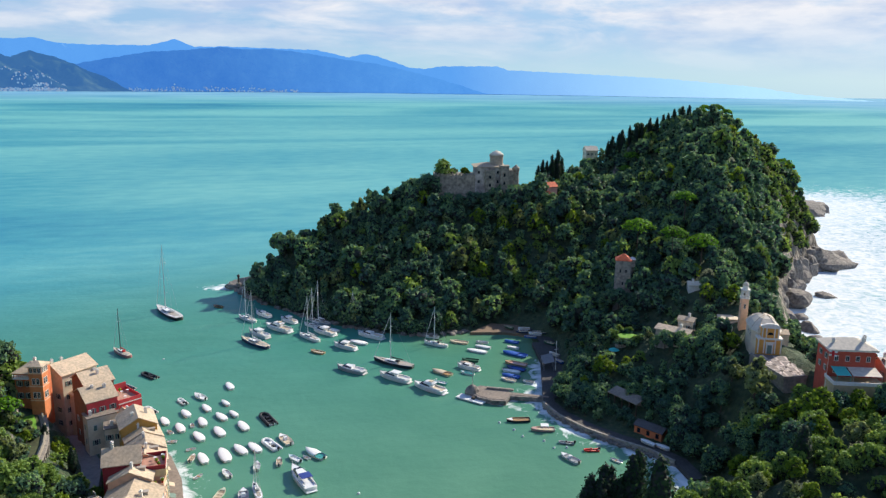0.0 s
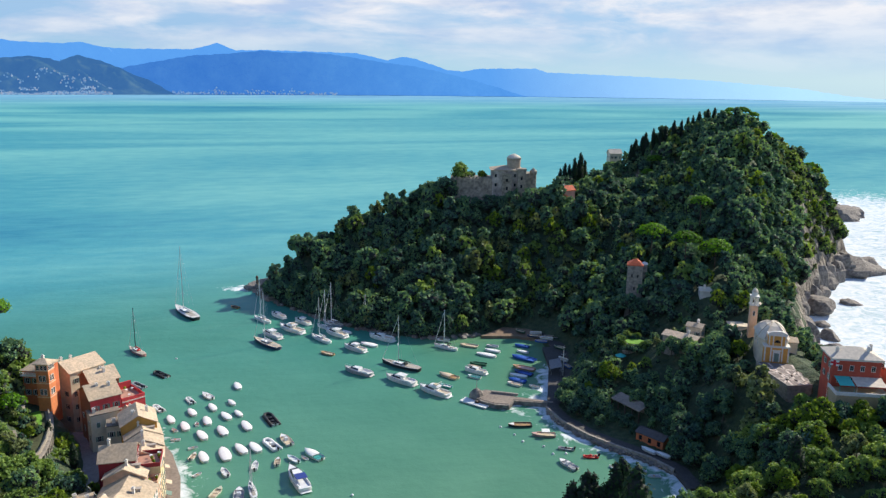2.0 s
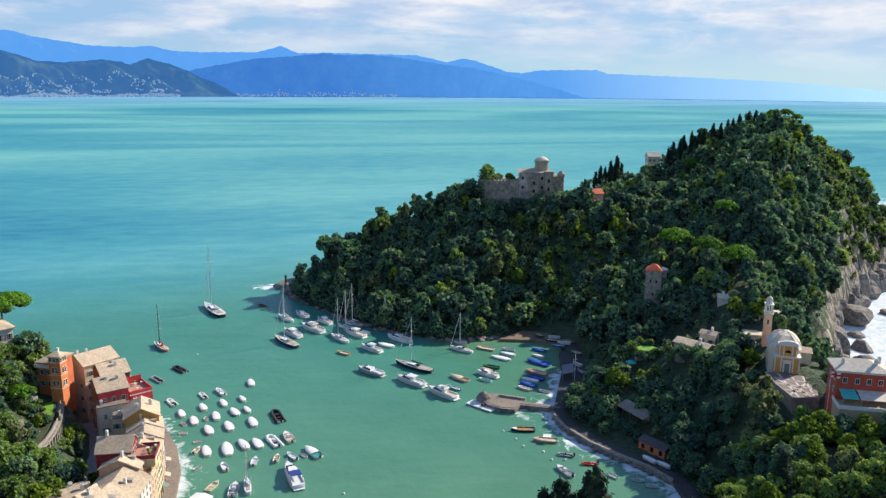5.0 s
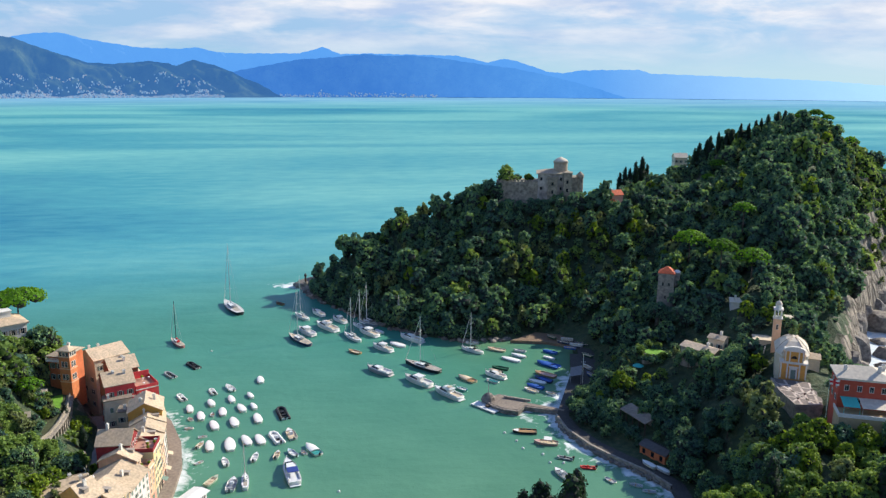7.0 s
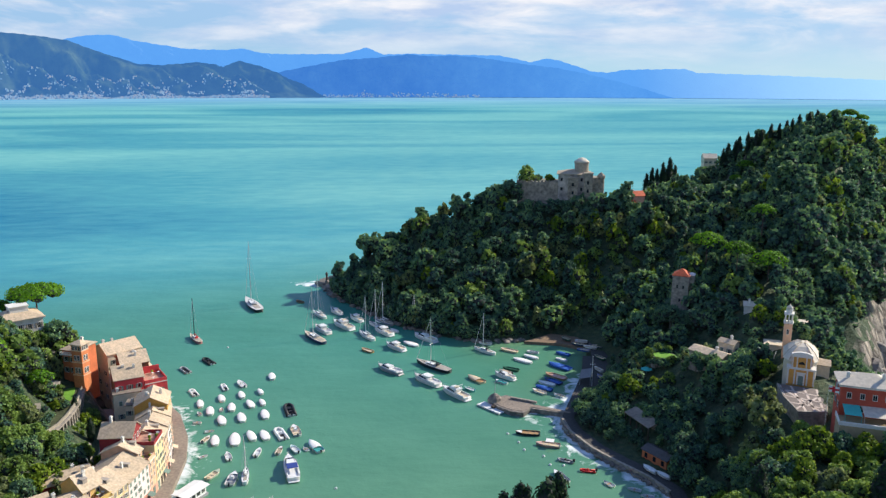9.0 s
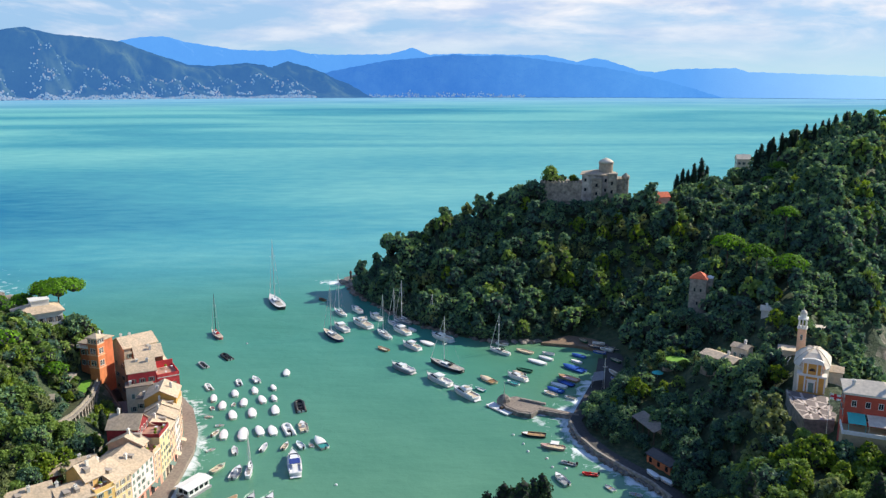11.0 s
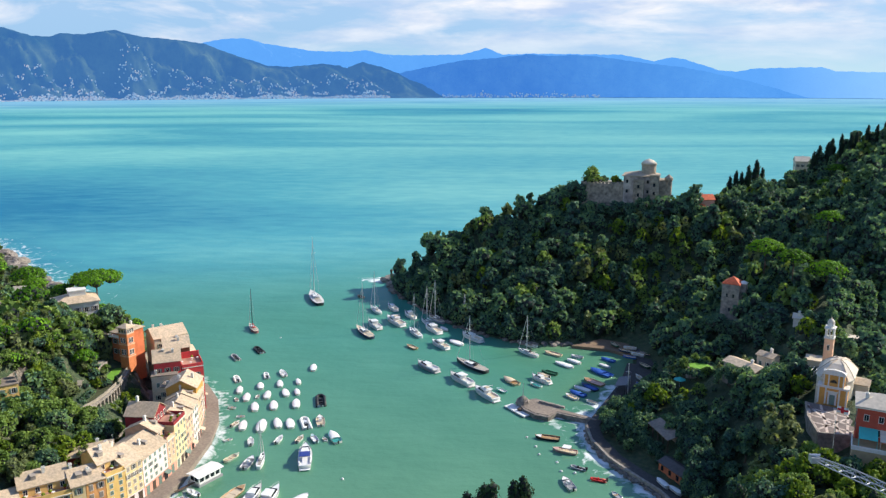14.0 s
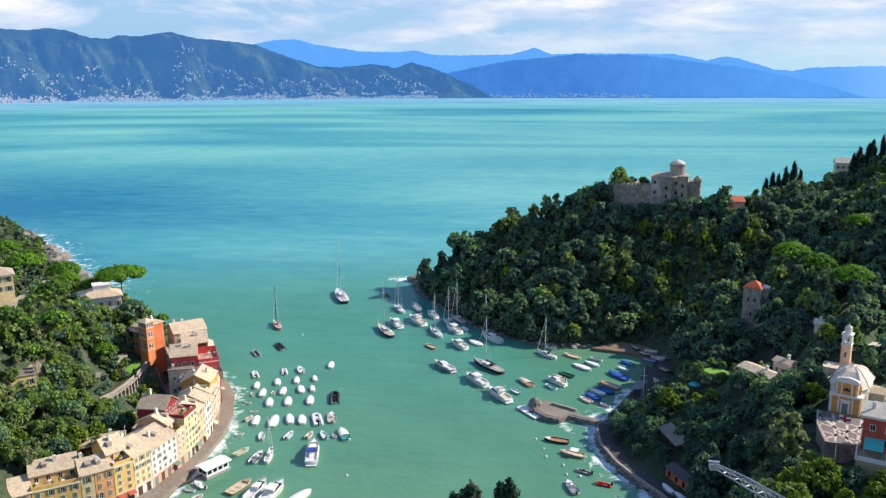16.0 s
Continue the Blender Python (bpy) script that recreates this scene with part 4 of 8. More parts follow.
def back_house(centre, yaw, L, D, z0, eave, wall, label, rise=1.6, along=True, roof=None, front=(3, 3), side=(2, 3), shutters="green", chimneys=2, seed=0, over=0.4, category="house"):
    """A free-standing house; its front looks along -y turned by yaw."""
    rnd = random.Random(seed)
    m = pose(centre[0], centre[1], 0, 0, 0, yaw) @ Matrix.Translation((-L / 2, -D / 2, 0))
    ob = thing("house", m, label, category)
    if rise:
        part("wall", body_geo(L, D, z0 - 5, eave, rise, along), wall, ob)
        part("roof", gable_roof(L, D, eave, rise, over, 0.2, 0, along), roof or SLATE, ob, "pitched slate roof")
    else:
        part("wall", Geo().box(0, 0, z0 - 5, L, D, eave), wall, ob)
        part("roof", Geo().box(-0.2, -0.2, eave, L + 0.2, D + 0.2, eave + 0.25), roof or SLATE, ob, "flat roof")
    cols, floors = front
    step = (eave - z0 - 0.4) / floors
    for f in range(floors):
        for c in range(cols):
            add_window(ob, pose(L * (c + 0.5) / cols, 0, z0 + 0.9 + f * step), 0.85, min(1.4, step * 0.55), shutters, rnd.random() < 0.4)
    for s, rot, x in ((0, -90, 0.0), (1, 90, L)):
        for f in range(side[1] if side[0] else 0):
            for c in range(side[0]):
                add_window(ob, Matrix.Translation((x, D * (c + 0.5) / side[0], z0 + 0.9 + f * step)) @ Matrix.Rotation(math.radians(rot), 4, "Z"), 0.85, min(1.4, step * 0.55), shutters, rnd.random() < 0.4)
    for _ in range(chimneys):
        chimney(ob, rnd.uniform(0.15, 0.85) * L, rnd.uniform(0.25, 0.75) * D, eave + rise * 0.55)
    return ob


# second row, up the slope from the quay
back_house((-41.0, 20.6), 9, 8.8, 9, 2, 16.0, OCHRE, "ochre gabled house with one square window", 2.4, along=False, front=(2, 3), seed=22)
back_house((-47.0, 24.6), 5, 4.6, 6, 3, 13.8, CREAMY, "small cream house with a paved roof terrace", 0, roof=PAVE, front=(2, 3), seed=23)
# orange walls darkened to carry the narrow street's shade; only the front is red
red_house = back_house((-51.83, 33.96), 24, 8.0, 10, 3, 19.2, stucco("shaded_orange", (0.28, 0.12, 0.06)), "red-fronted house with white window trim and a slate roof", 2.6, front=(3, 4), seed=24)
part("red_front", Geo().box(-0.05, -0.02, 3, 8.05, 0.0, 19.1), RED, red_house, "crimson stucco front")
part("white_band", Geo().box(-0.1, -0.1, 14.6, 8.1, -0.02, 15.1), TRIM, red_house)
# same orange with the street's shade in its colour
back_house((-53.4, 45.05), 28, 8, 9, 4, 19.6, stucco("shaded_orange", (0.28, 0.12, 0.06)), "orange-sided house with a wide slate roof", 2.6, front=(3, 4), seed=25)
back_house((-60.5, 54.5), 40, 11, 10, 4, 20.4, CREAMY, "cream house with a stepped slate roof", 2.4, front=(3, 4), seed=26)
back_house((-53.0, -14.0), 28, 11, 7, 3, 11.2, MAROON, "dark red low house with a slate roof behind the quay row", 1.3, front=(3, 2), seed=27)


back_house((-50.6, 28.6), 20, 7.5, 4.5, 3, 15.6, CREAMY, "flat-roofed cream house with a cluttered terrace", 0, roof=PAVE, front=(2, 3), side=(1, 3), seed=28, chimneys=3)


def red_terrace():
    ob = thing("roof_terrace_house", frame_matrix((-46.0, 31.4, 0), (7.5, 4.2)), "red house wing with a large red-walled roof terrace", "house")
    w = part("wall", Geo().box(0.05, 0, 0, 6.6, 9, 16.4), RED, ob)
    terrace_set(ob, 0.05, 0.0, 6.6, 8.8, 16.4, RED, random.Random(5))
    part("terrace_back_wall", Geo().box(0.05, 8.8, 16.4, 6.6, 9.0, 18.6), RED, ob)
    part("white_band", Geo().box(0.05, -0.08, 16.1, 6.6, 0.0, 16.4), TRIM, ob)
    for x in (1.7, 4.6):
        for z in (9.5, 12.8):
            add_window(w, pose(x, 0, z), 0.9, 1.5, "green")
    return ob


red_terrace()


def tower_house():
    ob = thing("tower_house", frame_matrix((-71.7, 38.5, 0), (9.5, -3.6)), "orange-red villa with a square tower and a slate roof", "house")
    part("wall", Geo().box(0, 0, 8, 5.2, 8.5, 25.6), BRICK, ob)
    part("roof", hip_roof(5.2, 8.5, 25.6, 1.7, 0.5), SLATE, ob)
    tw = part("tower_wall", Geo().box(4.9, -1.6, 13.5, 8.5, 1.4, 28.2), stucco("warm_brick", (0.72, 0.24, 0.09)), ob)
    part("tower_roof", hip_roof(3.6, 3.0, 28.2, 1.3, 0.5), SLATE, ob, m=pose(4.9, -1.6, 0))
    for z in (18.6, 22.6, 26.2, 27.9):
        part("string_course", Geo().box(4.8, -1.72, z, 8.6, -1.6, z + 0.3).box(8.5, -1.6, z, 8.62, 1.4, z + 0.3), PEACH, ob)
    for z, n in ((19.4, 2), (23.3, 2), (26.6, 3)):
        for i in range(n):
            add_window(tw, pose(6.7 + (i - (n - 1) / 2) * 1.1, -1.6, z), 0.7, 1.2 if n == 3 else 1.6, None)
            add_window(tw, Matrix.Translation((8.5, -0.1 + (i - (n - 1) / 2) * 0.95, z)) @ Matrix.Rotation(math.radians(90), 4, "Z"), 0.7, 1.2 if n == 3 else 1.6, None)
    for z in (18.6, 22.0):
        for x in (1.3, 3.5):
            add_window(ob, pose(x, 0, z), 0.85, 1.5, "green")
    part("balcony_slab", Geo().box(0.1, -1.3, 24.4, 4.8, 0, 24.6), TRIM, ob)
    part("balcony_rail", Geo().box(0.1, -1.3, 25.4, 4.8, -1.15, 25.52), TRIM, ob)
    for i in range(10):
        part("baluster", Geo().box(0.15 + i * 0.5, -1.28, 24.6, 0.27 + i * 0.5, -1.18, 25.4), TRIM, ob)
    chimney(ob, 2.5, 6, 26.4)
    return ob


tower_house()
garden = thing("garden_terrace", pose(0, 0, 0), "terraced garden with a lawn above a curved arcaded wall", "garden", kind="structure")
GARDEN_EDGE = [(-66.0, 37.0), (-64.6, 32.0), (-63.5, 27.0), (-62.6, 20.5), (-62.2, 14.5), (-62.4, 8.2), (-63.8, 2.0), (-67.0, -4.0)]
part("retaining_wall", Geo().prism(GARDEN_EDGE + [(-74, -2), (-76, 20), (-72, 37)], 3, 14.6), STONE, garden)
part("soil", Geo().prism([(x - 1.0, y) for x, y in GARDEN_EDGE] + [(-74, -2), (-75.5, 20), (-72, 36.5)], 14.5, 14.64), material_once("garden_soil", (0.075, 0.085, 0.035), vary=0.4, grain=0.8), garden)
part("lawn", Geo().prism([(-70.4, 33.5), (-67.4, 35.0), (-66.2, 30.5), (-65.2, 25.0), (-67.2, 22), (-69.0, 27)], 14.6, 14.78), LAWN, garden)
for (ax, ay), (bx, by) in zip(GARDEN_EDGE, GARDEN_EDGE[1:]):
    d = Vector((bx - ax, by - ay, 0))
    m = frame_matrix((ax, ay, 0), d)
    part("garden_path", Geo().box(0, -0.8, 14.6, d.length, -0.25, 14.72), PATH_DIRT, garden, m=m)
    part("garden_parapet", Geo().box(0, -0.25, 14.6, d.length, 0.12, 15.35), PATH_DIRT, garden, m=m)
    for i in range(3):
        part("pier", Geo().box(d.length * (i + 0.5) / 3 - 0.28, 0.12, 4, d.length * (i + 0.5) / 3 + 0.28, 0.75, 13.9), STONE, garden, m=m)
    part("arcade_ledge", Geo().box(0, 0.12, 13.9, d.length, 0.8, 14.6), STONE, garden, m=m)
part("upper_wall", Geo().prism([(-73.2, 20.0), (-72.0, 20.0), (-70.2, 31.5), (-71.2, 32.0)], 12, 18.2), STONE, garden)
part("upper_path", Geo().prism([(-74.6, 19.8), (-73.0, 19.8), (-71.2, 32.0), (-72.8, 32.4)], 12, 18.3), PATH_DIRT, garden)
back_house((-70.8, 11.6), 20, 4.6, 3.4, 15, 18.6, STONE, "small stone garden hut with a tan roof", 0.7, roof=PATH_DIRT, front=(1, 1), side=(0, 1), seed=33, chimneys=0, category="hut")


def hill_villa(centre, yaw, L, D, z0, eave, wall, label, belvedere=True):
    ob = thing("villa", pose(centre[0], centre[1], 0, 0, 0, yaw) @ Matrix.Translation((-L / 2, -D / 2, 0)), label, "villa")
    w = part("wall", Geo().box(0, 0, z0 - 5, L, D, eave), wall, ob)
    part("roof", hip_roof(L, D, eave, 2.6, 0.7), SLATE, ob)
    part("cornice", Geo().box(-0.6, -0.6, eave - 0.3, L + 0.6, D + 0.6, eave - 0.02), TRIM, ob)
    if belvedere:
        part("belvedere", Geo().box(L * 0.35, D * 0.3, eave, L * 0.75, D * 0.75, eave + 3.4).box(L * 0.33, D * 0.27, eave + 3.4, L * 0.77, D * 0.78, eave + 3.7), TRIM, ob)
    n = int(L / 2.6)
    for i in range(n):
        for z in np.arange(z0 + 1.0, eave - 1.8, 3.1):
            add_window(w, pose(L * (i + 0.5) / n, 0, float(z)), 0.95, 1.6, "grey" if belvedere else "green")
            if i < 3:
                add_window(w, Matrix.Translation((L, D * (i + 0.5) / 3, float(z))) @ Matrix.Rotation(math.radians(90), 4, "Z"), 0.95, 1.6, "grey")
    return ob


hill_villa((-88.4, 48.6), 35, 13, 10, 26, 33.4, stucco("white_plaster", (0.76, 0.72, 0.66)), "white hillside villa with a hipped slate roof and belvedere")
hill_villa((-121.2, 37), 40, 15, 9, 36, 42.4, PALE_YELLOW, "long pale yellow hillside villa above a road", False)
back_house((-77.5, -13.0), 40, 10, 6, 22, 28.2, YELLOW, "yellow hillside house half hidden by trees", 0, front=(4, 2), roof=PAVE, seed=31)


# ---------- church and houses on the saddle ----------


def church():
    ob = thing("church", pose(138.4, -5.4, 24.4, 0, 0, -29.5) @ Matrix.Diagonal((0.68, 0.78, 0.72, 1)), "orange and white baroque church with a bell tower", "church")
    zb = 0.0
    lower = part("facade_lower", Geo().box(-5.0, 0, zb - 4, 5.0, 3.5, zb + 6.2), stucco("church_orange", (0.72, 0.36, 0.08)), ob, "orange stucco facade with white pilasters")
    upper = part("facade_upper", Geo().box(-3.6, 0.25, zb + 6.2, 3.6, 3.5, zb + 11.3), STUCCO["church_orange"], ob)
    g = Geo().box(-5.4, -0.35, zb + 6.0, 5.4, 3.7, zb + 6.7).box(-3.9, -0.05, zb + 10.9, 3.9, 3.7, zb + 11.4)
    part("cornice", g, TRIM, ob)
    for x in (-4.75, -2.3, 2.3, 4.75):
        part("pilaster", Geo().box(x - 0.28, -0.14, zb, x + 0.28, 0.0, zb + 6.0), TRIM, ob)
    for x in (-3.3, -1.7, 1.7, 3.3):
        part("pilaster", Geo().box(x - 0.22, 0.1, zb + 6.7, x + 0.22, 0.25, zb + 10.9), TRIM, ob)
    g = Geo()
    arc = [(-3.9, zb + 11.4)] + [(3.9 * math.cos(a), zb + 11.4 + 1.5 * math.sin(a)) for a in np.linspace(math.pi, 0, 13)] + [(3.9, zb + 11.4)]
    vs = [(x, 0.0, z) for x, z in arc] + [(x, 1.0, z) for x, z in arc]
    n = len(arc)
    g.add(vs, [tuple(range(n)), tuple(range(2 * n - 1, n - 1, -1))] + [(i, n + i, n + (i + 1) % n, (i + 1) % n) for i in range(n)])
    part("pediment", g, TRIM, ob)
    part("door_surround", Geo().box(-1.5, -0.3, zb, 1.5, 0.0, zb + 4.6).box(-1.8, -0.4, zb + 4.6, 1.8, 0.0, zb + 5.0), TRIM, ob)
    part("door", Geo().box(-0.95, -0.36, zb, 0.95, -0.30, zb + 3.7), SHUTTER, ob, "dark green church door")
    lun = Geo()
    arc = [(1.2 * math.cos(a), zb + 8.0 + 1.2 * math.sin(a)) for a in np.linspace(math.pi, 0, 11)]
    lun.add([(x, 0.18, z) for x, z in arc] + [(x, 0.3, z) for x, z in arc], [tuple(range(11)), tuple(range(21, 10, -1))])
    part("lunette_window", lun, GLASS_DARK, ob)
    # wide eight-sided nave under a low faceted dome
    plan = [(-4.4, 3.2), (-6.6, 6.4), (-6.6, 17.0), (-4.4, 21.5), (3.4, 21.5), (5.8, 17.0), (5.8, 6.4), (4.2, 3.2)]
    part("nave_wall", Geo().prism(plan, zb - 5, zb + 8.2), CREAMY, ob)
    part("nave_cornice", Geo().prism([(x * 1.05, 11.5 + (y - 11.5) * 1.05) for x, y in plan], zb + 7.9, zb + 8.4), TRIM, ob)
    g = Geo()
    vs = [(x * k, 11.5 + (y - 11.5) * k, zb + 8.4 + h) for k, h in ((1.09, 0.0), (0.80, 2.3), (0.45, 4.1), (0.10, 4.9)) for x, y in plan]
    g.add(vs, [(8 * j + i, 8 * j + (i + 1) % 8, 8 * j + 8 + (i + 1) % 8, 8 * j + 8 + i)[::-1] for j in range(3) for i in range(8)] + [tuple(range(31, 23, -1)), tuple(range(8))])
    part("nave_roof", g, PALE_ROOF, ob, "pale faceted dome over the nave")
    for x, y in plan:
        part("roof_rib", Geo().path([(x * k, 11.5 + (y - 11.5) * k, zb + 8.45 + h) for k, h in ((1.09, 0.0), (0.80, 2.3), (0.45, 4.1), (0.10, 4.9))], 0.12, 5), SLATE, ob)
    for y in (8, 12):
        add_window(ob, Matrix.Translation((-6.6, y, zb + 4.5)) @ Matrix.Rotation(math.radians(-90), 4, "Z"), 1.0, 2.0, None)
        add_window(ob, Matrix.Translation((5.8, y, zb + 4.5)) @ Matrix.Rotation(math.radians(90), 4, "Z"), 1.0, 2.0, None)
    # bell tower
    bx, by = -6.0, 27.6
    tw = part("bell_tower", Geo().box(bx - 1.7, by - 1.7, zb - 4, bx + 1.7, by + 1.7, zb + 15.7), PEACH, ob, "cream bell tower with arched openings")
    for dx in (-1.35, 0.0, 1.35):
        for dy in (-1.35, 0.0, 1.35):
            if dx or dy:
                r = 0.33 if dx and dy else 0.24
                part("belfry_pillar", Geo().box(bx + dx - r, by + dy - r, zb + 15.7, bx + dx + r, by + dy + r, zb + 19.2), TRIM, tw)
    part("belfry_cornice", Geo().box(bx - 2.0, by - 2.0, zb + 15.4, bx + 2.0, by + 2.0, zb + 15.8), TRIM, tw)
    part("belfry_cornice", Geo().box(bx - 2.0, by - 2.0, zb + 19.2, bx + 2.0, by + 2.0, zb + 19.7), TRIM, tw)
    part("bell", Geo().lathe([(0.75, 0), (0.6, 0.3), (0.42, 0.8), (0.2, 1.05)], (bx, by, zb + 16.8), 12), material_once("bronze", (0.20, 0.13, 0.06), metal=0.8, rough=0.5), tw, smooth=True)
    part("lantern", Geo().lathe([(1.35, 0), (1.35, 1.5), (1.5, 1.5), (1.5, 1.75)], (bx, by, zb + 19.7), 8), TRIM, tw)
    part("cupola", Geo().lathe([(1.4, 0), (1.3, 0.5), (0.95, 1.05), (0.4, 1.4), (0.12, 1.5), (0.1, 2.2)], (bx, by, zb + 21.45), 14), PALE_ROOF, tw, smooth=True)
    for s, (dx, dy, rot) in enumerate(((0, -1.7, 0), (-1.7, 0, -90), (1.7, 0, 90))):
        add_window(tw, Matrix.Translation((bx + dx, by + dy, zb + 10.9)) @ Matrix.Rotation(math.radians(rot), 4, "Z"), 0.8, 2.0, None)
    # low annexe behind
    part("annexe", body_geo(5, 7, zb - 4, zb + 5.0, 1.0, True), CREAMY, ob, m=pose(5.9, 11, 0))
    part("annexe_roof", gable_roof(5, 7, zb + 5.0, 1.0, 0.4), SLATE, ob, m=pose(5.9, 11, 0))
    return ob


church()

# churchyard terrace with paving bands and a retaining wall
yard = thing("churchyard_terrace", pose(132.6, -13.4, -0.7, 0, 0, -30), "paved churchyard terrace with pale stone bands on a retaining wall", "terrace", kind="structure")
part("retaining_wall", Geo().prism([(-4.5, 9), (-4.5, 7), (-2.6, -2), (1.0, -10.8), (7.5, -8.5), (8.5, 9)], 10, 24.9), STONE, yard)
part("paving", Geo().prism([(-4.3, 8.8), (-4.3, 6.9), (-2.4, -2), (1.1, -10.5), (7.3, -8.2), (8.3, 8.8)], 24.9, 25.0), material_once("pebble_paving", (0.20, 0.16, 0.14), vary=0.3, grain=0.5), yard)
for a, b in (((-4.0, 6.5), (6.6, -7.6)), ((7.6, 7.0), (0.2, -8.0)), ((-1.2, 8.4), (3.0, -9.6)), ((2.0, 8.4), (5.0, -8.8)), ((5.2, 8.4), (6.8, -8.2)), ((-3.9, 5.0), (8.0, 3.4)), ((-3.0, 0.6), (7.8, -0.8)), ((-1.6, -3.6), (7.5, -4.6)), ((-3.9, 7.4), (-2.1, -2.0)), ((-2.1, -2.0), (1.4, -9.9))):
    d = Vector((b[0] - a[0], b[1] - a[1], 0))
    part("paving_band", Geo().box(0, -0.3, 25.0, d.length, 0.3, 25.03), COBBLE, yard, m=frame_matrix((a[0], a[1], 0), d))
g = Geo()
for a, b in (((-4.5, 7), (-2.6, -2)), ((-2.6, -2), (1.0, -10.8)), ((1.0, -10.8), (7.5, -8.5))):
    d = Vector((b[0] - a[0], b[1] - a[1], 0))
    g.box(0, -0.2, 24.9, d.length, 0.2, 25.8, m=frame_matrix((a[0], a[1], 0), d))
part("parapet", g, STONE, yard)

# flag of a red cross on white, above the terrace
flag = thing("flag", pose(123.0, -42.2, 22.4, 0, 0, -20) @ Matrix.Scale(0.5, 4), "white flag with a red cross on a pole", "flag")
part("flag_pole", Geo().tube((0, 0, -5), (0, 0, 35.0), 0.14, 0.07), ALU, flag)
gw = Geo()
for i in range(12):
    u0, u1 = i / 12, (i + 1) / 12
    s0, s1 = 0.35 * math.sin(u0 * 7), 0.35 * math.sin(u1 * 7)
    for j in range(6):
        v0, v1 = j / 6, (j + 1) / 6
        red = j in (2, 3) or i in (4, 5, 6)
        gw.add([(0.1 + u0 * 4.2, s0, 31.9 + v0 * 2.8 - u0 * 0.5), (0.1 + u1 * 4.2, s1, 31.9 + v0 * 2.8 - u1 * 0.5), (0.1 + u1 * 4.2, s1, 31.9 + v1 * 2.8 - u1 * 0.5), (0.1 + u0 * 4.2, s0, 31.9 + v1 * 2.8 - u0 * 0.5)], [(0, 1, 2, 3)], int(red))
part("flag_cloth", gw, [CANVAS, FLAG_RED], flag, "white cloth with a red cross")


def red_villa():
    ob = thing("villa", pose(130.6, -35.2, 1.4, 0, 0, -24), "red villa with a pale roof and turquoise terrace awning", "villa")
    w = part("wall", Geo().box(0, 0, 20, 11.5, 8.0, 35.4), RUST, ob)
    part("roof", hip_roof(11.5, 8.0, 35.4, 2.2, 0.6), PALE_ROOF, ob)
    part("cornice", Geo().box(-0.5, -0.5, 35.1, 12.0, 8.5, 35.38), TRIM, ob)
    for x in (1.8, 4.6, 7.2, 9.8):
        add_window(w, pose(x, 0, 32.4), 0.85, 1.3, None)
        add_window(w, pose(x, 0, 29.2), 0.85, 1.5, None)
    for y in (2.0, 5.5):
        for z in (29.2, 32.4):
            add_window(w, Matrix.Translation((0, y, z)) @ Matrix.Rotation(math.radians(-90), 4, "Z"), 0.85, 1.4, "green")
    part("terrace_block", Geo().box(-0.5, -6.0, 16, 12.5, 0, 28.0), stucco("sand", (0.55, 0.42, 0.24)), ob)
    rail = Geo().box(-0.7, -6.2, 28.0, 12.7, -5.95, 28.9).box(-0.7, -5.95, 28.0, -0.45, 0, 28.9)
    part("parapet", rail, TRIM, ob)
    for name, x0, x1, mat, lab in (("awning", 0.6, 4.2, AWNING_TEAL, "turquoise terrace awning"), ("lean_to_roof", 4.6, 11.8, PALE_ROOF, "")):
        ga = Geo()
        ga.add([(x0, -0.1, 30.9), (x1, -0.1, 30.9), (x1, -4.6, 30.1), (x0, -4.6, 30.1), (x0, -0.1, 30.8), (x1, -0.1, 30.8), (x1, -4.6, 30.0), (x0, -4.6, 30.0)], [(0, 3, 2, 1), (4, 5, 6, 7), (0, 1, 5, 4), (1, 2, 6, 5), (2, 3, 7, 6), (3, 0, 4, 7)])
        for x in (x0 + 0.1, x1 - 0.1):
            ga.tube((x, -4.5, 28.0), (x, -4.5, 30.05), 0.06)
        part(name, ga, mat, ob, lab)
    chimney(ob, 9.0, 2.5, 36.6)
    chimney(ob, 10.4, 5.0, 36.4)
    chimney(ob, 1.6, 2.6, 36.2)
    return ob


red_villa()
back_house((150.5, -40), -20, 12, 8, 25, 32.4, stucco("dull_rose", (0.50, 0.28, 0.20)), "rose-coloured villa with a pale roof", 1.5, roof=PALE_ROOF, front=(4, 2), seed=41)
back_house((126.4, 24.6), -57, 11.2, 5.4, 19, 23.6, STONE, "low stone house with a long pale slate roof", 0.9, front=(4, 1), side=(0, 1), seed=42, chimneys=1)
back_house((134.5, 29.5), -50, 5, 4, 21, 25.0, CREAMY, "small cream house with a slate roof", 0.8, front=(2, 1), side=(1, 1), seed=43, chimneys=1)
back_house((151, 48.5), -25, 5, 4, 26, 31.2, stucco("white_plaster", (0.76, 0.72, 0.66)), "small white house among trees", 1.0, front=(2, 1), side=(1, 1), seed=44, roof=PALE_ROOF, chimneys=1)
back_house((161, 33), -25, 6, 5, 25, 29.4, stucco("white_plaster", (0.76, 0.72, 0.66)), "white house with a pale flat roof", 0, front=(3, 1), side=(1, 1), seed=45, roof=PALE_ROOF, chimneys=0)
back_house((146, 23), -25, 6, 5, 22, 26.4, CREAMY, "cream house with a round terrace beside the church", 0, front=(2, 1), side=(1, 1), seed=46, roof=CREAM, chimneys=0)
lawn = thing("lawn", pose(117.1, 38.8, -2.0, 0, 0, -40), "bright green garden lawn inside a low stone edge", "lawn", kind="structure")
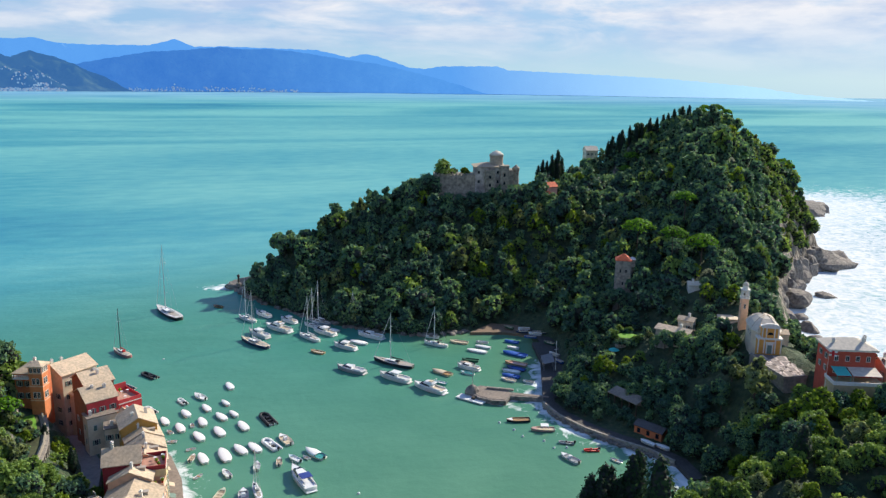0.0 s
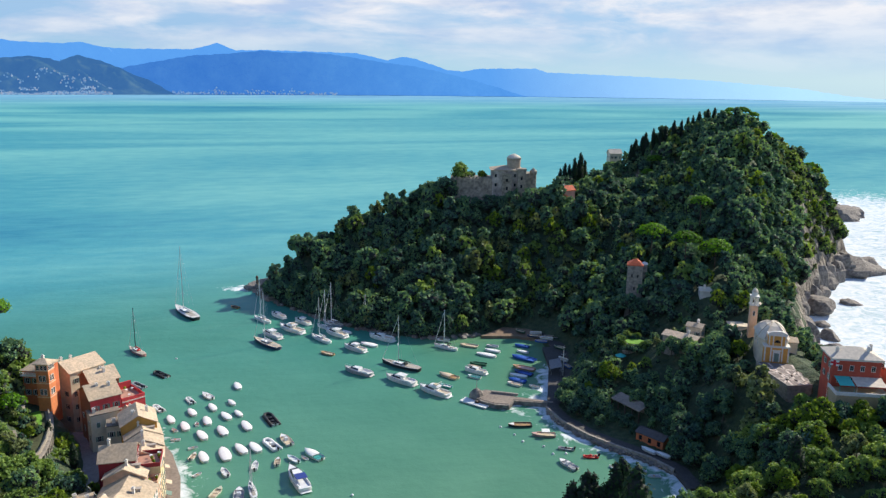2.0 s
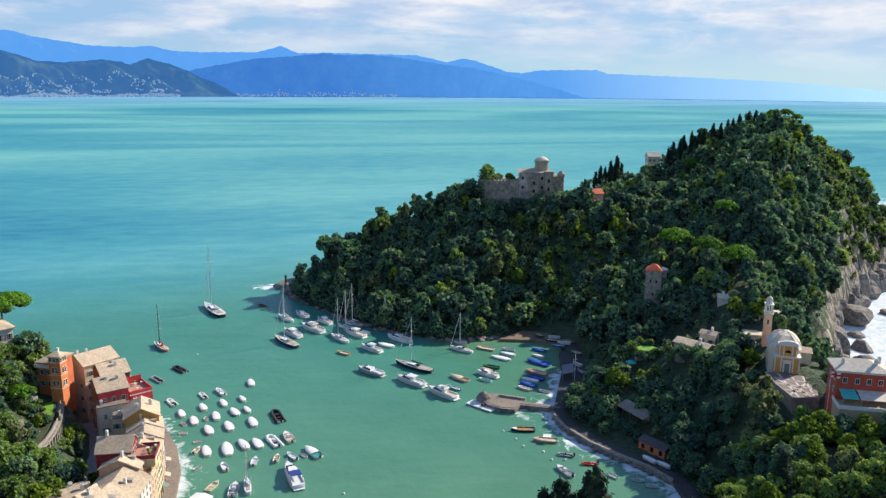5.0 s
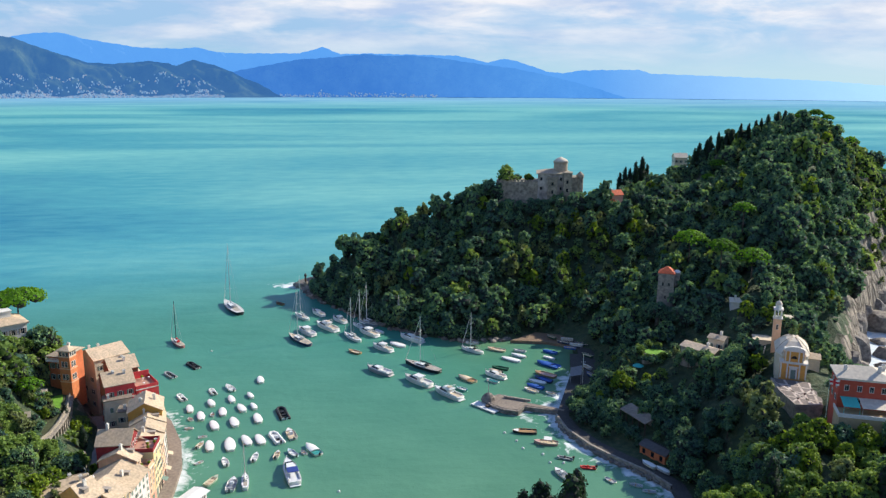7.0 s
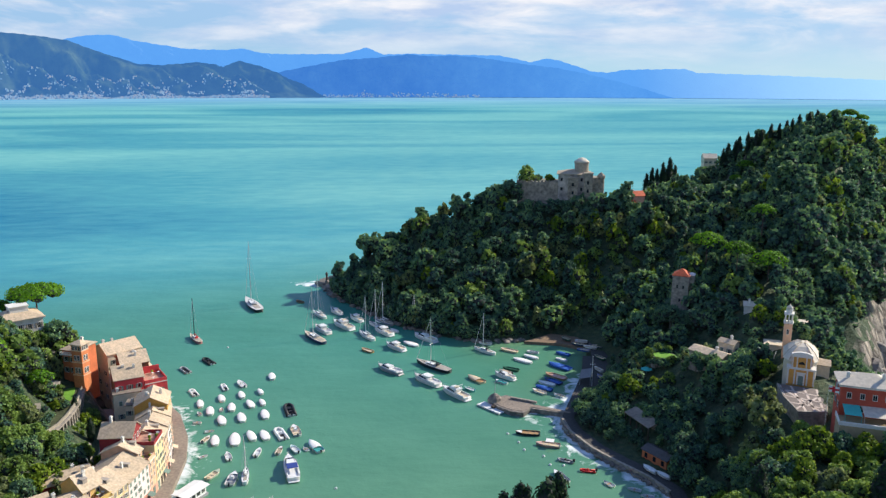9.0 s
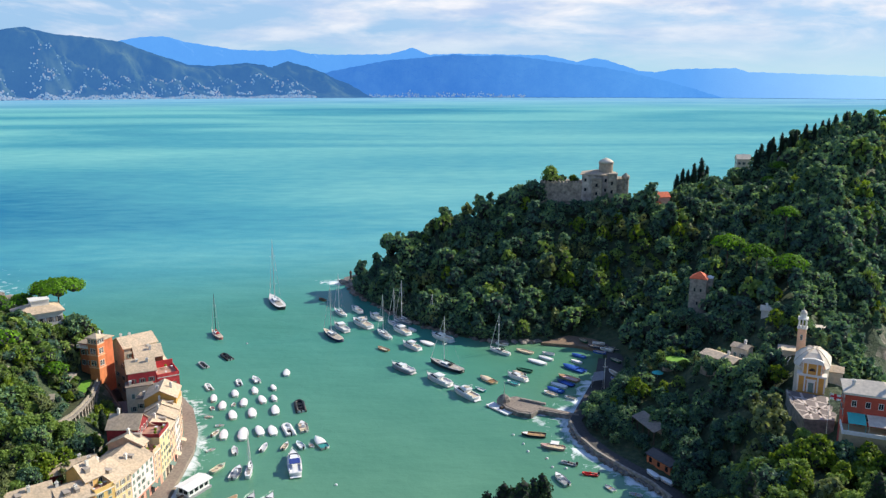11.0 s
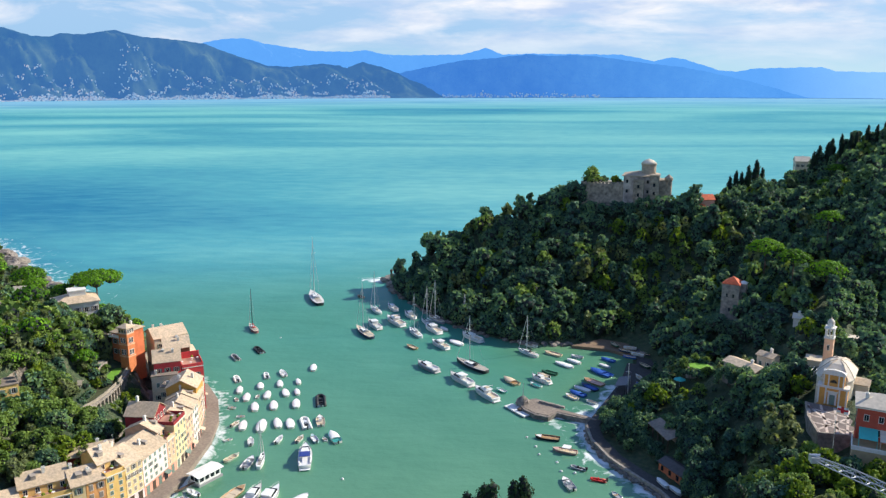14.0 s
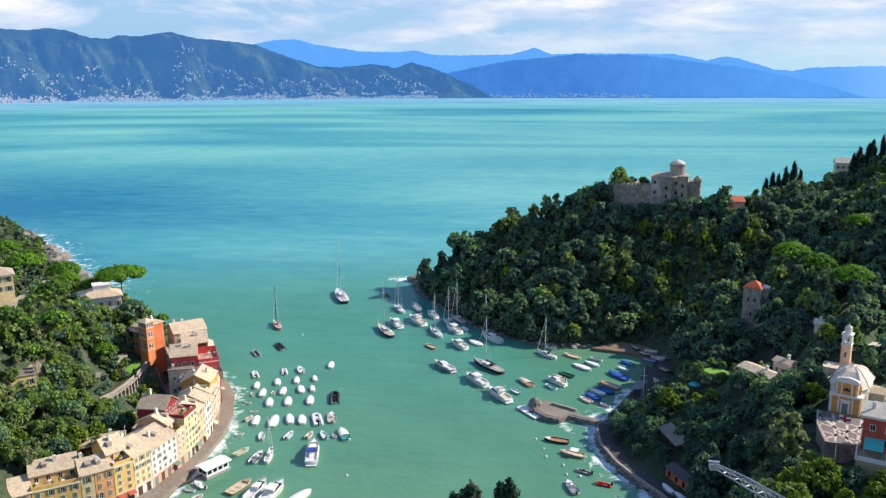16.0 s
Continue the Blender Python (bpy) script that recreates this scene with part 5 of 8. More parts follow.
oval = [((3.9 + 0.5 * math.sin(3 * a + 1)) * math.cos(a), (2.7 + 0.5 * math.sin(2 * a)) * math.sin(a)) for a in np.linspace(0, 2 * math.pi, 28, endpoint=False)]
part("garden_wall", Geo().prism([(x * 1.10, y * 1.12) for x, y in oval], 12, 19.6), STONE, lawn)
part("grass", Geo().prism(oval, 19.6, 19.72), LAWN, lawn)


perg = thing("pergola", pose(141.5, 20.5, 22.4, 0, 0, -35), "white-walled garden terrace with a pillared pergola", "pergola")
part("terrace", Geo().prism([(-4, -3), (3.6, -3), (4.2, 1.5), (0, 3.4), (-4, 2.2)], -4, 0.1), PALE_ROOF, perg)
part("parapet", Geo().box(-4.1, -3.15, 0.1, 3.7, -2.95, 0.95).box(-4.15, -2.95, 0.1, -3.95, 2.2, 0.95), TRIM, perg)
for x in (-3.4, -1.2, 1.0, 3.2):
    for y in (-2.4, 1.2):
        part("pillar", Geo().lathe([(0.2, 0.1), (0.16, 2.3), (0.24, 2.45)], (x, y, 0), 8), TRIM, perg)
for i in range(8):
    part("beam", Geo().box(-3.7 + i, -2.9, 2.45, -3.58 + i, 1.7, 2.6), TRIM, perg)
umb = thing("garden_umbrella", pose(110.6, 36.0, 12.4), "teal garden umbrella among the shrubs", "umbrella")
part("pole", Geo().tube((0, 0, -1.5), (0, 0, 2.5), 0.04), STEEL, umb)
part("canopy", Geo().lathe([(1.9, 1.75), (1.85, 1.82), (1.0, 2.25), (0.05, 2.6)], sides=8), AWNING_TEAL, umb)


def stone_tower():
    ob = thing("stone_tower", pose(136.6, 74.6, -0.6, 0, 0, -30) @ Matrix.Diagonal((0.9, 0.9, 1, 1)), "square grey stone tower with a red tiled pyramid roof", "tower")
    g = Geo()
    b, t = 3.5, 3.2
    g.add([(-b, -b, 14), (b, -b, 14), (b, b, 14), (-b, b, 14), (-t, -t, 35.6), (t, -t, 35.6), (t, t, 35.6), (-t, t, 35.6)], [(0, 1, 5, 4), (1, 2, 6, 5), (2, 3, 7, 6), (3, 0, 4, 7), (4, 5, 6, 7)])
    part("wall", g, STONE, ob)
    part("parapet", Geo().box(-3.4, -3.4, 35.6, 3.4, 3.4, 36.1), STONE, ob)
    part("roof", hip_roof(6.2, 6.2, 36.1, 2.4, 0.4), TERRACOTTA, ob, "red terracotta pyramid roof", m=pose(-3.1, -3.1, 0))
    part("stair_turret", Geo().box(2.4, -0.6, 14, 5.0, 2.6, 36.2), STONE, ob)
    part("turret_cap", hip_roof(2.6, 3.2, 36.2, 1.0, 0.15), TRIM, ob, m=pose(2.4, -0.6, 0))
    for x, z in ((-1.2, 31.5), (1.2, 31.5), (0, 26.5)):
        part("slit_window", Geo().box(x - 0.3, -3.46, z, x + 0.3, -3.2, z + 1.2), GLASS_DARK, ob)
    return ob


stone_tower()


def castle():
    ob = thing("castle", frame_matrix((95.0, 186.2, 0), (37.3, -10.2)), "grey stone castle with a crenellated wall and a round drum tower", "castle")
    sw = part("bastion_wall", Geo().add([(-1.2, -1.6, 36), (20.5, -1.6, 36), (20.5, 14, 36), (-1.2, 14, 36), (0, -0.4, 56.3), (20.5, -0.4, 56.3), (20.5, 14, 56.3), (0, 14, 56.3)], [(0, 1, 5, 4), (1, 2, 6, 5), (2, 3, 7, 6), (3, 0, 4, 7), (4, 5, 6, 7)]), CASTLE_STONE, ob, "tall weathered bastion wall")
    for i in range(12):
        part("merlon", Geo().box(0.2 + i * 1.7, -0.4, 56.3, 1.2 + i * 1.7, 0.3, 57.2), CASTLE_STONE, sw)
    part("main_wall", Geo().box(20.5, -1.0, 36, 35.5, 12, 60.5), material_once("castle_render", (0.50, 0.44, 0.38), vary=0.45, grain=2.2, coarse=4.0, stain=(0.16, 0.14, 0.13)), ob)
    part("main_roof", hip_roof(15.0, 13, 60.5, 2.0, 0.9), SLATE, ob, "pale slate roof", m=pose(20.5, -1, 0))
    part("front_turret", Geo().box(25.4, -3.2, 36, 30.2, -0.9, 58.6).box(25.2, -3.4, 58.6, 30.4, -0.7, 59.2), CASTLE_STONE, ob)
    part("side_turret", Geo().box(33.0, -3.2, 36, 37.2, 2.4, 61.0).box(32.8, -3.4, 61.0, 37.4, 2.6, 61.5), CASTLE_STONE, ob)
    part("right_wing", Geo().box(35.5, 0, 36, 41.0, 10, 58.8), CASTLE_STONE, ob)
    part("right_turret", Geo().lathe([(1.6, 0), (1.6, 8), (1.9, 8.3), (1.9, 9.6), (0.2, 11.2)], (41.2, 1.0, 50.5), 12), CASTLE_STONE, ob)
    part("drum_tower", Geo().lathe([(3.4, 0), (3.4, 8.4), (3.7, 8.6), (3.7, 9.1)], (31.6, 4.2, 57.0), 24), material_once("drum_render", (0.42, 0.34, 0.25), vary=0.2, grain=1.0), ob, smooth=False)
    part("drum_roof", Geo().lathe([(3.8, 0), (3.1, 0.9), (1.9, 1.7), (0.6, 2.2), (0.05, 2.4)], (31.6, 4.2, 66.1), 24), PALE_ROOF, ob, "pale domed cap", smooth=True)
    for x in (22.2, 31.8):
        for z in (52.5, 57.2):
            part("window", Geo().box(x - 0.5, -1.06, z, x + 0.5, -0.9, z + 1.5), GLASS_DARK, ob)
    for z in (51, 55):
        part("window", Geo().box(27.2, -3.28, z, 28.2, -3.1, z + 1.6), GLASS_DARK, ob)
        part("window", Geo().box(34.4, -3.28, z + 1, 35.4, -3.1, z + 2.6), GLASS_DARK, ob)
    return ob


castle()
back_house((150.8, 171), 10, 7, 6, 44, 51.0, SALMON, "small pink house with a red tiled roof on the ridge", 1.9, roof=TERRACOTTA, front=(2, 1), side=(1, 1), seed=51, chimneys=1)
back_house((147, 168), 10, 5, 4, 42, 48.0, CREAMY, "low cream outbuilding with a red tiled roof", 1.2, roof=TERRACOTTA, front=(2, 1), side=(1, 1), seed=52, chimneys=0)
back_house((235, 279), -10, 8, 7, 50, 58.0, CREAMY, "cream house with a pale hipped roof on the ridge", 2.4, roof=PALE_ROOF, front=(3, 2), side=(2, 2), seed=54, chimneys=1)

back_house((196, 204), -15, 6, 5, 44, 49.5, STONE, "small open stone hut with pale pillars on the ridge", 0.8, front=(2, 1), side=(1, 1), seed=55, chimneys=0, category="hut")

# ---------- harbour works ----------


def strip(line, width, z0, z1, mat, name, label, category, kind="structure"):
    """A raised strip along a line, its width to the left of it."""
    pts = [Vector((x, y, 0)) for x, y in line]
    out = []
    for i, p in enumerate(pts):
        a, b = pts[max(0, i - 1)], pts[min(len(pts) - 1, i + 1)]
        d = (b - a).normalized()
        out.append(p + Vector((-d.y, d.x, 0)) * width)
    g = Geo()
    for i in range(len(pts) - 1):
        g.prism([(pts[i].x, pts[i].y), (pts[i + 1].x, pts[i + 1].y), (out[i + 1].x, out[i + 1].y), (out[i].x, out[i].y)], z0, z1)
    return tagged(new(name, g.mesh(name, mat)), label, category, kind=kind)


strip([(-31.5, -60), (-31.6, -24), (-30.2, -12), (-30.4, 1.4), (-30.7, 12.5), (-33.3, 26.5), (-38.9, 42), (-47.5, 55.6)], 7, -2, 1.5, PAVE, "quay", "stone-paved quay in front of the houses", "quay")
# paving colour darkened to hold the shade of the wooded slope
strip([(103, 84), (97.5, 65), (86.2, 40), (81.4, 29.3), (81.8, 19), (85.4, 7.5), (90.1, -1), (95.8, -10), (98.6, -18), (97, -28)], 3.8, -2, 1.55, material_once("shaded_road_paving", (0.065, 0.06, 0.057), vary=0.3, grain=0.7), "waterside_road", "grey waterside road along the harbour", "road")
strip([(81.0, 29.3), (81.4, 19), (85.0, 7.5), (89.7, -1), (95.4, -10), (98.2, -18)], 0.7, -2, 1.8, STONE, "sea_wall", "low rough stone sea wall", "wall")
strip([(-80, -44), (-66, -27), (-57, -8), (-52.5, 3)], 1.2, 0, 11.5, STONE, "rubble_wall", "rough stone retaining wall behind the quay houses", "wall")
strip([(-121.0, 66.0), (-118.6, 58.4), (-116.2, 45.6), (-112.6, 31.5), (-109.5, 20.0)], 4.5, 18, 33.0, PATH_DIRT, "hillside_road", "pale walled road climbing to the hillside villa", "road")
street = tagged(new("street", Geo().prism([(-62.5, 40), (-61.5, 30), (-61.0, 20), (-62, 8), (-60, -2), (-50, -2), (-50, 20), (-53, 29), (-57, 40)], 1, 5.2).mesh("street", ASPHALT)), "narrow paved street between houses and garden", "road", kind="structure")

# the quay takes the same paving, with the slope's shade in its colour
tagged(new("quay_apron", Geo().prism([(86.0, 31), (90.0, 41), (101.3, 65.5), (106.5, 84), (109, 100), (118, 106), (113.5, 84), (106, 62), (98, 45), (92, 33)], -1, 1.47).mesh("quay_apron", ONCE["shaded_road_paving"])), "paved quay in shade-dark colour where small boats are drawn up", "quay", kind="structure")

jet = thing("jetty", pose(0, 0, 0), "stone jetty with a wider paved head", "jetty", kind="structure")
part("jetty_body", Geo().prism([(60.5, 46.5), (62.5, 39.5), (66, 35.5), (70, 33.8), (73, 37.2), (84.5, 31.6), (85.4, 33.3), (75, 40.0), (72.2, 44.8), (67, 48.6)], -2, 1.5), ROCKY, jet)
part("jetty_paving", Geo().prism([(61.5, 46.2), (63.2, 40.2), (66.4, 36.5), (70.2, 35.0), (73.2, 38.2), (84.7, 32.1), (85.2, 33.0), (74.6, 39.4), (71.8, 43.8), (67, 47.4)], 1.5, 1.62), PAVE, jet)
part("bench_wall", Geo().box(0, -0.4, 1.6, 9, 0.4, 2.3), STONE, jet, m=frame_matrix((68, 45.2, 0), (6, -3.6)))
part("light_mound", Geo().lathe([(2.6, 0), (2.1, 1.3), (1.2, 2.2), (0.5, 2.6)], (62.5, 44.8, 1.2), 9), ROCKY, jet)
part("light_post", Geo().tube((62.5, 44.8, 3.0), (62.5, 44.8, 8.5), 0.13, 0.08), STEEL, jet)
pon = thing("floating_pontoon", frame_matrix((57.8, 45.2, 0), (6.2, -8.2)), "white floating pontoon beside the jetty", "pontoon")
part("deck", Geo().box(0, -1.8, 0.25, 10.2, 1.8, 0.6), CANVAS, pon)
part("float", Geo().box(0.2, -1.6, -0.4, 10.0, 1.6, 0.25), GREY_RUBBER, pon)
part("crate", Geo().box(5.2, -0.5, 0.6, 6.4, 0.5, 1.3), WOOD_DARK, pon)

hut = thing("boathouse", frame_matrix((97.7, 1.4, 0), (3.6, -7.2)), "small orange-red boathouse with a dark roof on the quay", "hut")
part("wall", body_geo(9.0, 4.5, 0.2, 4.0, 0.9), stucco("boathouse_orange", (0.66, 0.20, 0.08)), hut)
part("roof", gable_roof(9.0, 4.5, 4.0, 0.9, 0.35), material_once("dark_roof", (0.10, 0.09, 0.09), vary=0.2), hut)
for x in (1.5, 4.6, 7.6):
    part("window", Geo().box(x - 0.5, -0.06, 2.0, x + 0.5, 0.02, 3.4), GLASS_DARK, hut)
rest = thing("floating_restaurant", frame_matrix((-25.0, -12.7, 0), (5.6, 9.6)), "white floating pavilion with dark windows moored at the quay", "pavilion")
part("hull", Geo().box(0, 0, -0.4, 8.0, 4.6, 0.6), GREY_RUBBER, rest)
part("wall", Geo().box(0.4, 0.4, 0.6, 7.6, 4.2, 2.7), WHITE, rest)
part("roof", gable_roof(8.0, 4.6, 2.7, 0.35, 0.3, 0.15), CANVAS, rest)
for i in range(4):
    part("window", Geo().box(0.7 + i * 1.75, 0.34, 1.2, 1.9 + i * 1.75, 0.42, 2.3), GLASS_DARK, rest)
for y in (0.9, 2.5):
    part("window", Geo().box(0.34, y, 1.2, 0.42, y + 1.3, 2.4), GLASS_DARK, rest)
part("gangway", Geo().box(-6.0, 1.6, 1.0, 0.0, 2.4, 1.15), WOOD_DARK, rest)
pole = thing("flag_pole", pose(98.1, 53.9, 0), "tall white pole beside the waterside road", "pole")
part("pole", Geo().tube((0, 0, 1), (0, 0, 12.5), 0.16, 0.10), ALU, pole)
part("crosstree", Geo().tube((-0.9, 0, 9.5), (0.9, 0, 9.5), 0.06), ALU, pole)
shed = thing("open_shed", frame_matrix((97.4, 17, 0), (3.0, -10.8)), "long open shed with a grey roof above the road", "shed")
part("roof", Geo().add([(0, 0, 8.2), (12, 0, 8.2), (12, 4, 9.4), (0, 4, 9.4), (0, 0, 8.0), (12, 0, 8.0), (12, 4, 9.2), (0, 4, 9.2)], [(0, 1, 2, 3), (7, 6, 5, 4), (0, 4, 5, 1), (1, 5, 6, 2), (2, 6, 7, 3), (3, 7, 4, 0)]), PAVE, shed)
for x in (0.2, 3, 6, 9, 11.8):
    part("post", Geo().box(x - 0.15, 0.1, 2, x + 0.15, 0.4, 8.1), WOOD_DARK, shed)
part("back_wall", Geo().box(0, 3.6, 2, 12, 4, 9.2), STONE, shed)
awn = thing("market_awning", frame_matrix((100.5, 62, 0), (-3.5, -10)), "grey-white awning over the waterside", "awning")
part("canopy", Geo().add([(0, -4, 4.0), (9, -4, 4.0), (9, 0, 5.0), (0, 0, 5.0), (0, -4, 3.9), (9, -4, 3.9), (9, 0, 4.9), (0, 0, 4.9)], [(0, 1, 2, 3), (7, 6, 5, 4), (0, 4, 5, 1), (1, 5, 6, 2), (2, 6, 7, 3), (3, 7, 4, 0)]), material_once("grey_canvas", (0.22, 0.22, 0.23), vary=0.2, grain=0.6), awn)
for x in (0.2, 4.5, 8.8):
    part("post", Geo().tube((x, -3.8, 1), (x, -3.8, 4.0), 0.07), STEEL, awn)
    part("post", Geo().tube((x, -0.2, 1), (x, -0.2, 5.0), 0.07), STEEL, awn)
beach = tagged(new("beach", Geo().prism([(84, 104), (97, 113), (108, 107), (113, 96), (106, 94), (98, 100), (90, 102.5)], -1, 1.1).mesh("beach", material_once("brown_shingle", (0.24, 0.16, 0.10), vary=0.25, grain=0.6))), "brown shingle beach and slipway", "beach", kind="structure")

JIB = Vector((0.56, -0.828, 0.0))

# ---------- boats ----------


def hull_geo(L, B, free, draft=0.35, fine=0.55, sheer=0.25, n=12, stern=0.14, blunt=1.0):
    """A hull afloat, bow towards +x, waterline at z = 0. Also gives the deck outline."""
    rings, deck = [], []
    for i in range(n + 1):
        u = i / n
        x = -L / 2 + L * u
        w = B / 2 * (1 - max(0.0, (u - fine) / (1 - fine)) ** 2.0) ** blunt * (1 - stern * (1 - min(1, u / 0.3)) ** 2)
        w = max(w, 0.03)
        zs = free * (1 + sheer * max(0.0, (u - 0.3) / 0.7) ** 2)
        lean = 0.05 * L * max(0, u - 0.8) / 0.2
        rings.append([(x - lean, 0, -draft * (1 - 0.8 * max(0, u - 0.7) / 0.3)), (x - lean * 0.7, w * 0.62, -draft * 0.45), (x - lean * 0.4, w * 0.88, 0.05), (x, w, zs), (x, -w, zs), (x - lean * 0.4, -w * 0.88, 0.05), (x - lean * 0.7, -w * 0.62, -draft * 0.45)])
        deck.append((x, w, zs))
    g = Geo()
    vs = [p for r in rings for p in r]
    fs = []
    for i in range(n):
        for k in range(7):
            if k == 3:
                continue
            a, b = i * 7 + k, i * 7 + (k + 1) % 7
            fs.append((a, a + 7, b + 7, b))
    fs.append((6, 5, 4, 3, 2, 1, 0)[::-1])
    fs.append(tuple(n * 7 + k for k in range(7)))
    g.add(vs, fs)
    return g, deck


def deck_geo(deck, inset=0.06, drop=0.02, i0=0, i1=None):
    g = Geo()
    d = deck[i0:i1]
    vs = []
    for x, w, z in d:
        ww = max(0.01, w - inset)
        vs += [(x, ww, z - drop), (x, -ww, z - drop)]
    g.add(vs, [(2 * i, 2 * i + 1, 2 * i + 3, 2 * i + 2) for i in range(len(d) - 1)])
    return g


def rail_geo(deck, r=0.06):
    left = [(x, w, z) for x, w, z in deck]
    return Geo().path(left + [(x, -w, z) for x, w, z in reversed(deck)], r, 5)


def dome_geo(deck, height, i0=0, i1=None):
    """A canvas cover stretched over the boat, highest along the middle."""
    d = deck[i0:i1]
    g = Geo()
    cols = [(-1, -0.06), (-0.98, 0.10), (-0.55, 0.62), (0, 1.0), (0.55, 0.62), (0.98, 0.10), (1, -0.06)]
    vs = []
    for i, (x, w, z) in enumerate(d):
        u = i / (len(d) - 1)
        hh = height * (0.15 + 0.85 * math.sin(math.pi * min(0.97, 0.08 + u * 0.90)))
        vs += [(x, (w + 0.04) * c, z + (hh * k if k > 0 else k)) for c, k in cols]
    n = len(cols)
    g.add(vs, [(i * n + k, i * n + k + 1, (i + 1) * n + k + 1, (i + 1) * n + k) for i in range(len(d) - 1) for k in range(n - 1)] + [tuple(range(n)), tuple(range((len(d) - 1) * n + n - 1, (len(d) - 1) * n - 1, -1))])
    return g


def cabin_geo(x0, x1, w0, w1, z, h, rake=0.5, back=0.1):
    g = Geo()
    vs = [(x0, -w0, z), (x1, -w1, z), (x1, w1, z), (x0, w0, z), (x0 + back, -w0 * 0.86, z + h), (x1 - rake, -w1 * 0.8, z + h), (x1 - rake, w1 * 0.8, z + h), (x0 + back, w0 * 0.86, z + h)]
    g.add(vs, [(4, 5, 6, 7), (0, 1, 5, 4), (1, 2, 6, 5), (2, 3, 7, 6), (3, 0, 4, 7)])
    return g


def outboard(parent, x, y, z, s=1.0):
    g = Geo().box(-0.28 * s, -0.2 * s, 0.15 * s, 0.25 * s, 0.2 * s, 0.75 * s).box(-0.12 * s, -0.1 * s, -0.5 * s, 0.08 * s, 0.1 * s, 0.15 * s)
    return part("outboard_motor", g, BLACK_RUBBER, parent, "black outboard motor", m=pose(x, y, z))


def afloat(name, x, y, heading, label, group="boats in the harbour"):
    return thing(name, pose(x, y, 0, 0, 0, heading), label, "boat", group)


def covered_boat(x, y, heading, L, seed=0):
    rnd = random.Random(seed)
    L = L * 0.9
    B = L * rnd.uniform(0.36, 0.40)
    ob = afloat("moored_boat", x, y, heading, "white motorboat under a white canvas cover", "covered boats on moorings")
    h, deck = hull_geo(L, B, 0.62, fine=0.42, sheer=0.12, stern=0.42, blunt=0.6)
    part("hull", h, WHITE, ob, smooth=True)
    part("cover", dome_geo(deck, rnd.uniform(0.18, 0.32)), CANVAS, ob, "white canvas cover", smooth=True)
    part("rub_rail", rail_geo(deck, 0.07), GREY_RUBBER, ob)
    return ob


def open_boat(x, y, heading, L, hull_mat, inside, label, engine=True, seats=3, console=False, name="open_boat", cover=None):
    ob = afloat(name, x, y, heading, label)
    B = L * 0.36
    h, deck = hull_geo(L, B, 0.55 + 0.02 * L)
    part("hull", h, hull_mat, ob, smooth=True)
    part("floor", deck_geo(deck, 0.12, 0.32), inside, ob)
    part("gunwale", rail_geo(deck, 0.07), inside, ob)
    for i in range(seats):
        u = -0.30 + 0.25 * i
        part("thwart", Geo().box(u * L - 0.15, -B * 0.42, 0.42, u * L + 0.18, B * 0.42, 0.52), inside, ob)
    part("foredeck", deck_geo(deck, 0.05, -0.03, 9), hull_mat if hull_mat is not DARK_HULL else WHITE, ob)
    if console:
        part("console", cabin_geo(-0.1 * L, 0.08 * L, B * 0.2, B * 0.2, 0.4, 0.9, 0.2), WHITE, ob)
    if cover:
        part("bow_cover", dome_geo(deck, 0.45, 4), cover, ob, "canvas cover", smooth=True)
    if engine:
        outboard(ob, -L / 2 - 0.15, 0, 0.35, 0.9)
    return ob


def rib(x, y, heading, L, tube_mat, label, inside=None):
    ob = afloat("inflatable_boat", x, y, heading, label)
    B = L * 0.38
    r = L * 0.055
    pts = [(-L / 2, B / 2 - r, 0.3), (L * 0.15, B / 2 - r, 0.3), (L * 0.33, B * 0.36, 0.36), (L * 0.45, B * 0.17, 0.45), (L / 2 - r, 0, 0.5)]
    pts = pts + [(a, -b, c) for a, b, c in reversed(pts[:-1])]
    part("tube", Geo().path(pts, r, 9), tube_mat, ob, smooth=True)
    part("floor", Geo().prism([(-L / 2 + 0.1, -B / 2 + r), (L * 0.2, -B / 2 + r), (L * 0.42, 0), (L * 0.2, B / 2 - r), (-L / 2 + 0.1, B / 2 - r)], -0.1, 0.18), inside or GREY_RUBBER, ob)
    part("console", cabin_geo(-0.06 * L, 0.08 * L, B * 0.16, B * 0.16, 0.18, 0.8, 0.2), inside or WHITE, ob)
    part("seat", Geo().box(-0.22 * L, -B * 0.18, 0.18, -0.12 * L, B * 0.18, 0.62), BLACK_RUBBER, ob)
    part("transom", Geo().box(-L / 2, -B / 2 + r, 0.0, -L / 2 + 0.12, B / 2 - r, 0.62), WHITE, ob)
    outboard(ob, -L / 2 - 0.15, 0, 0.4, 1.1)
    return ob


def dinghy(x, y, heading, L=2.8, mat=None):
    ob = afloat("dinghy", x, y, heading, "small pale tender on a mooring", "tenders on moorings")
    h, deck = hull_geo(L, L * 0.46, 0.42, 0.15, 0.5)
    part("hull", h, mat or WHITE, ob, smooth=True)
    part("floor", deck_geo(deck, 0.1, 0.25), mat or GREY_RUBBER, ob)
    part("thwart", Geo().box(-0.15, -L * 0.2, 0.28, 0.15, L * 0.2, 0.34), TAN, ob)
    return ob


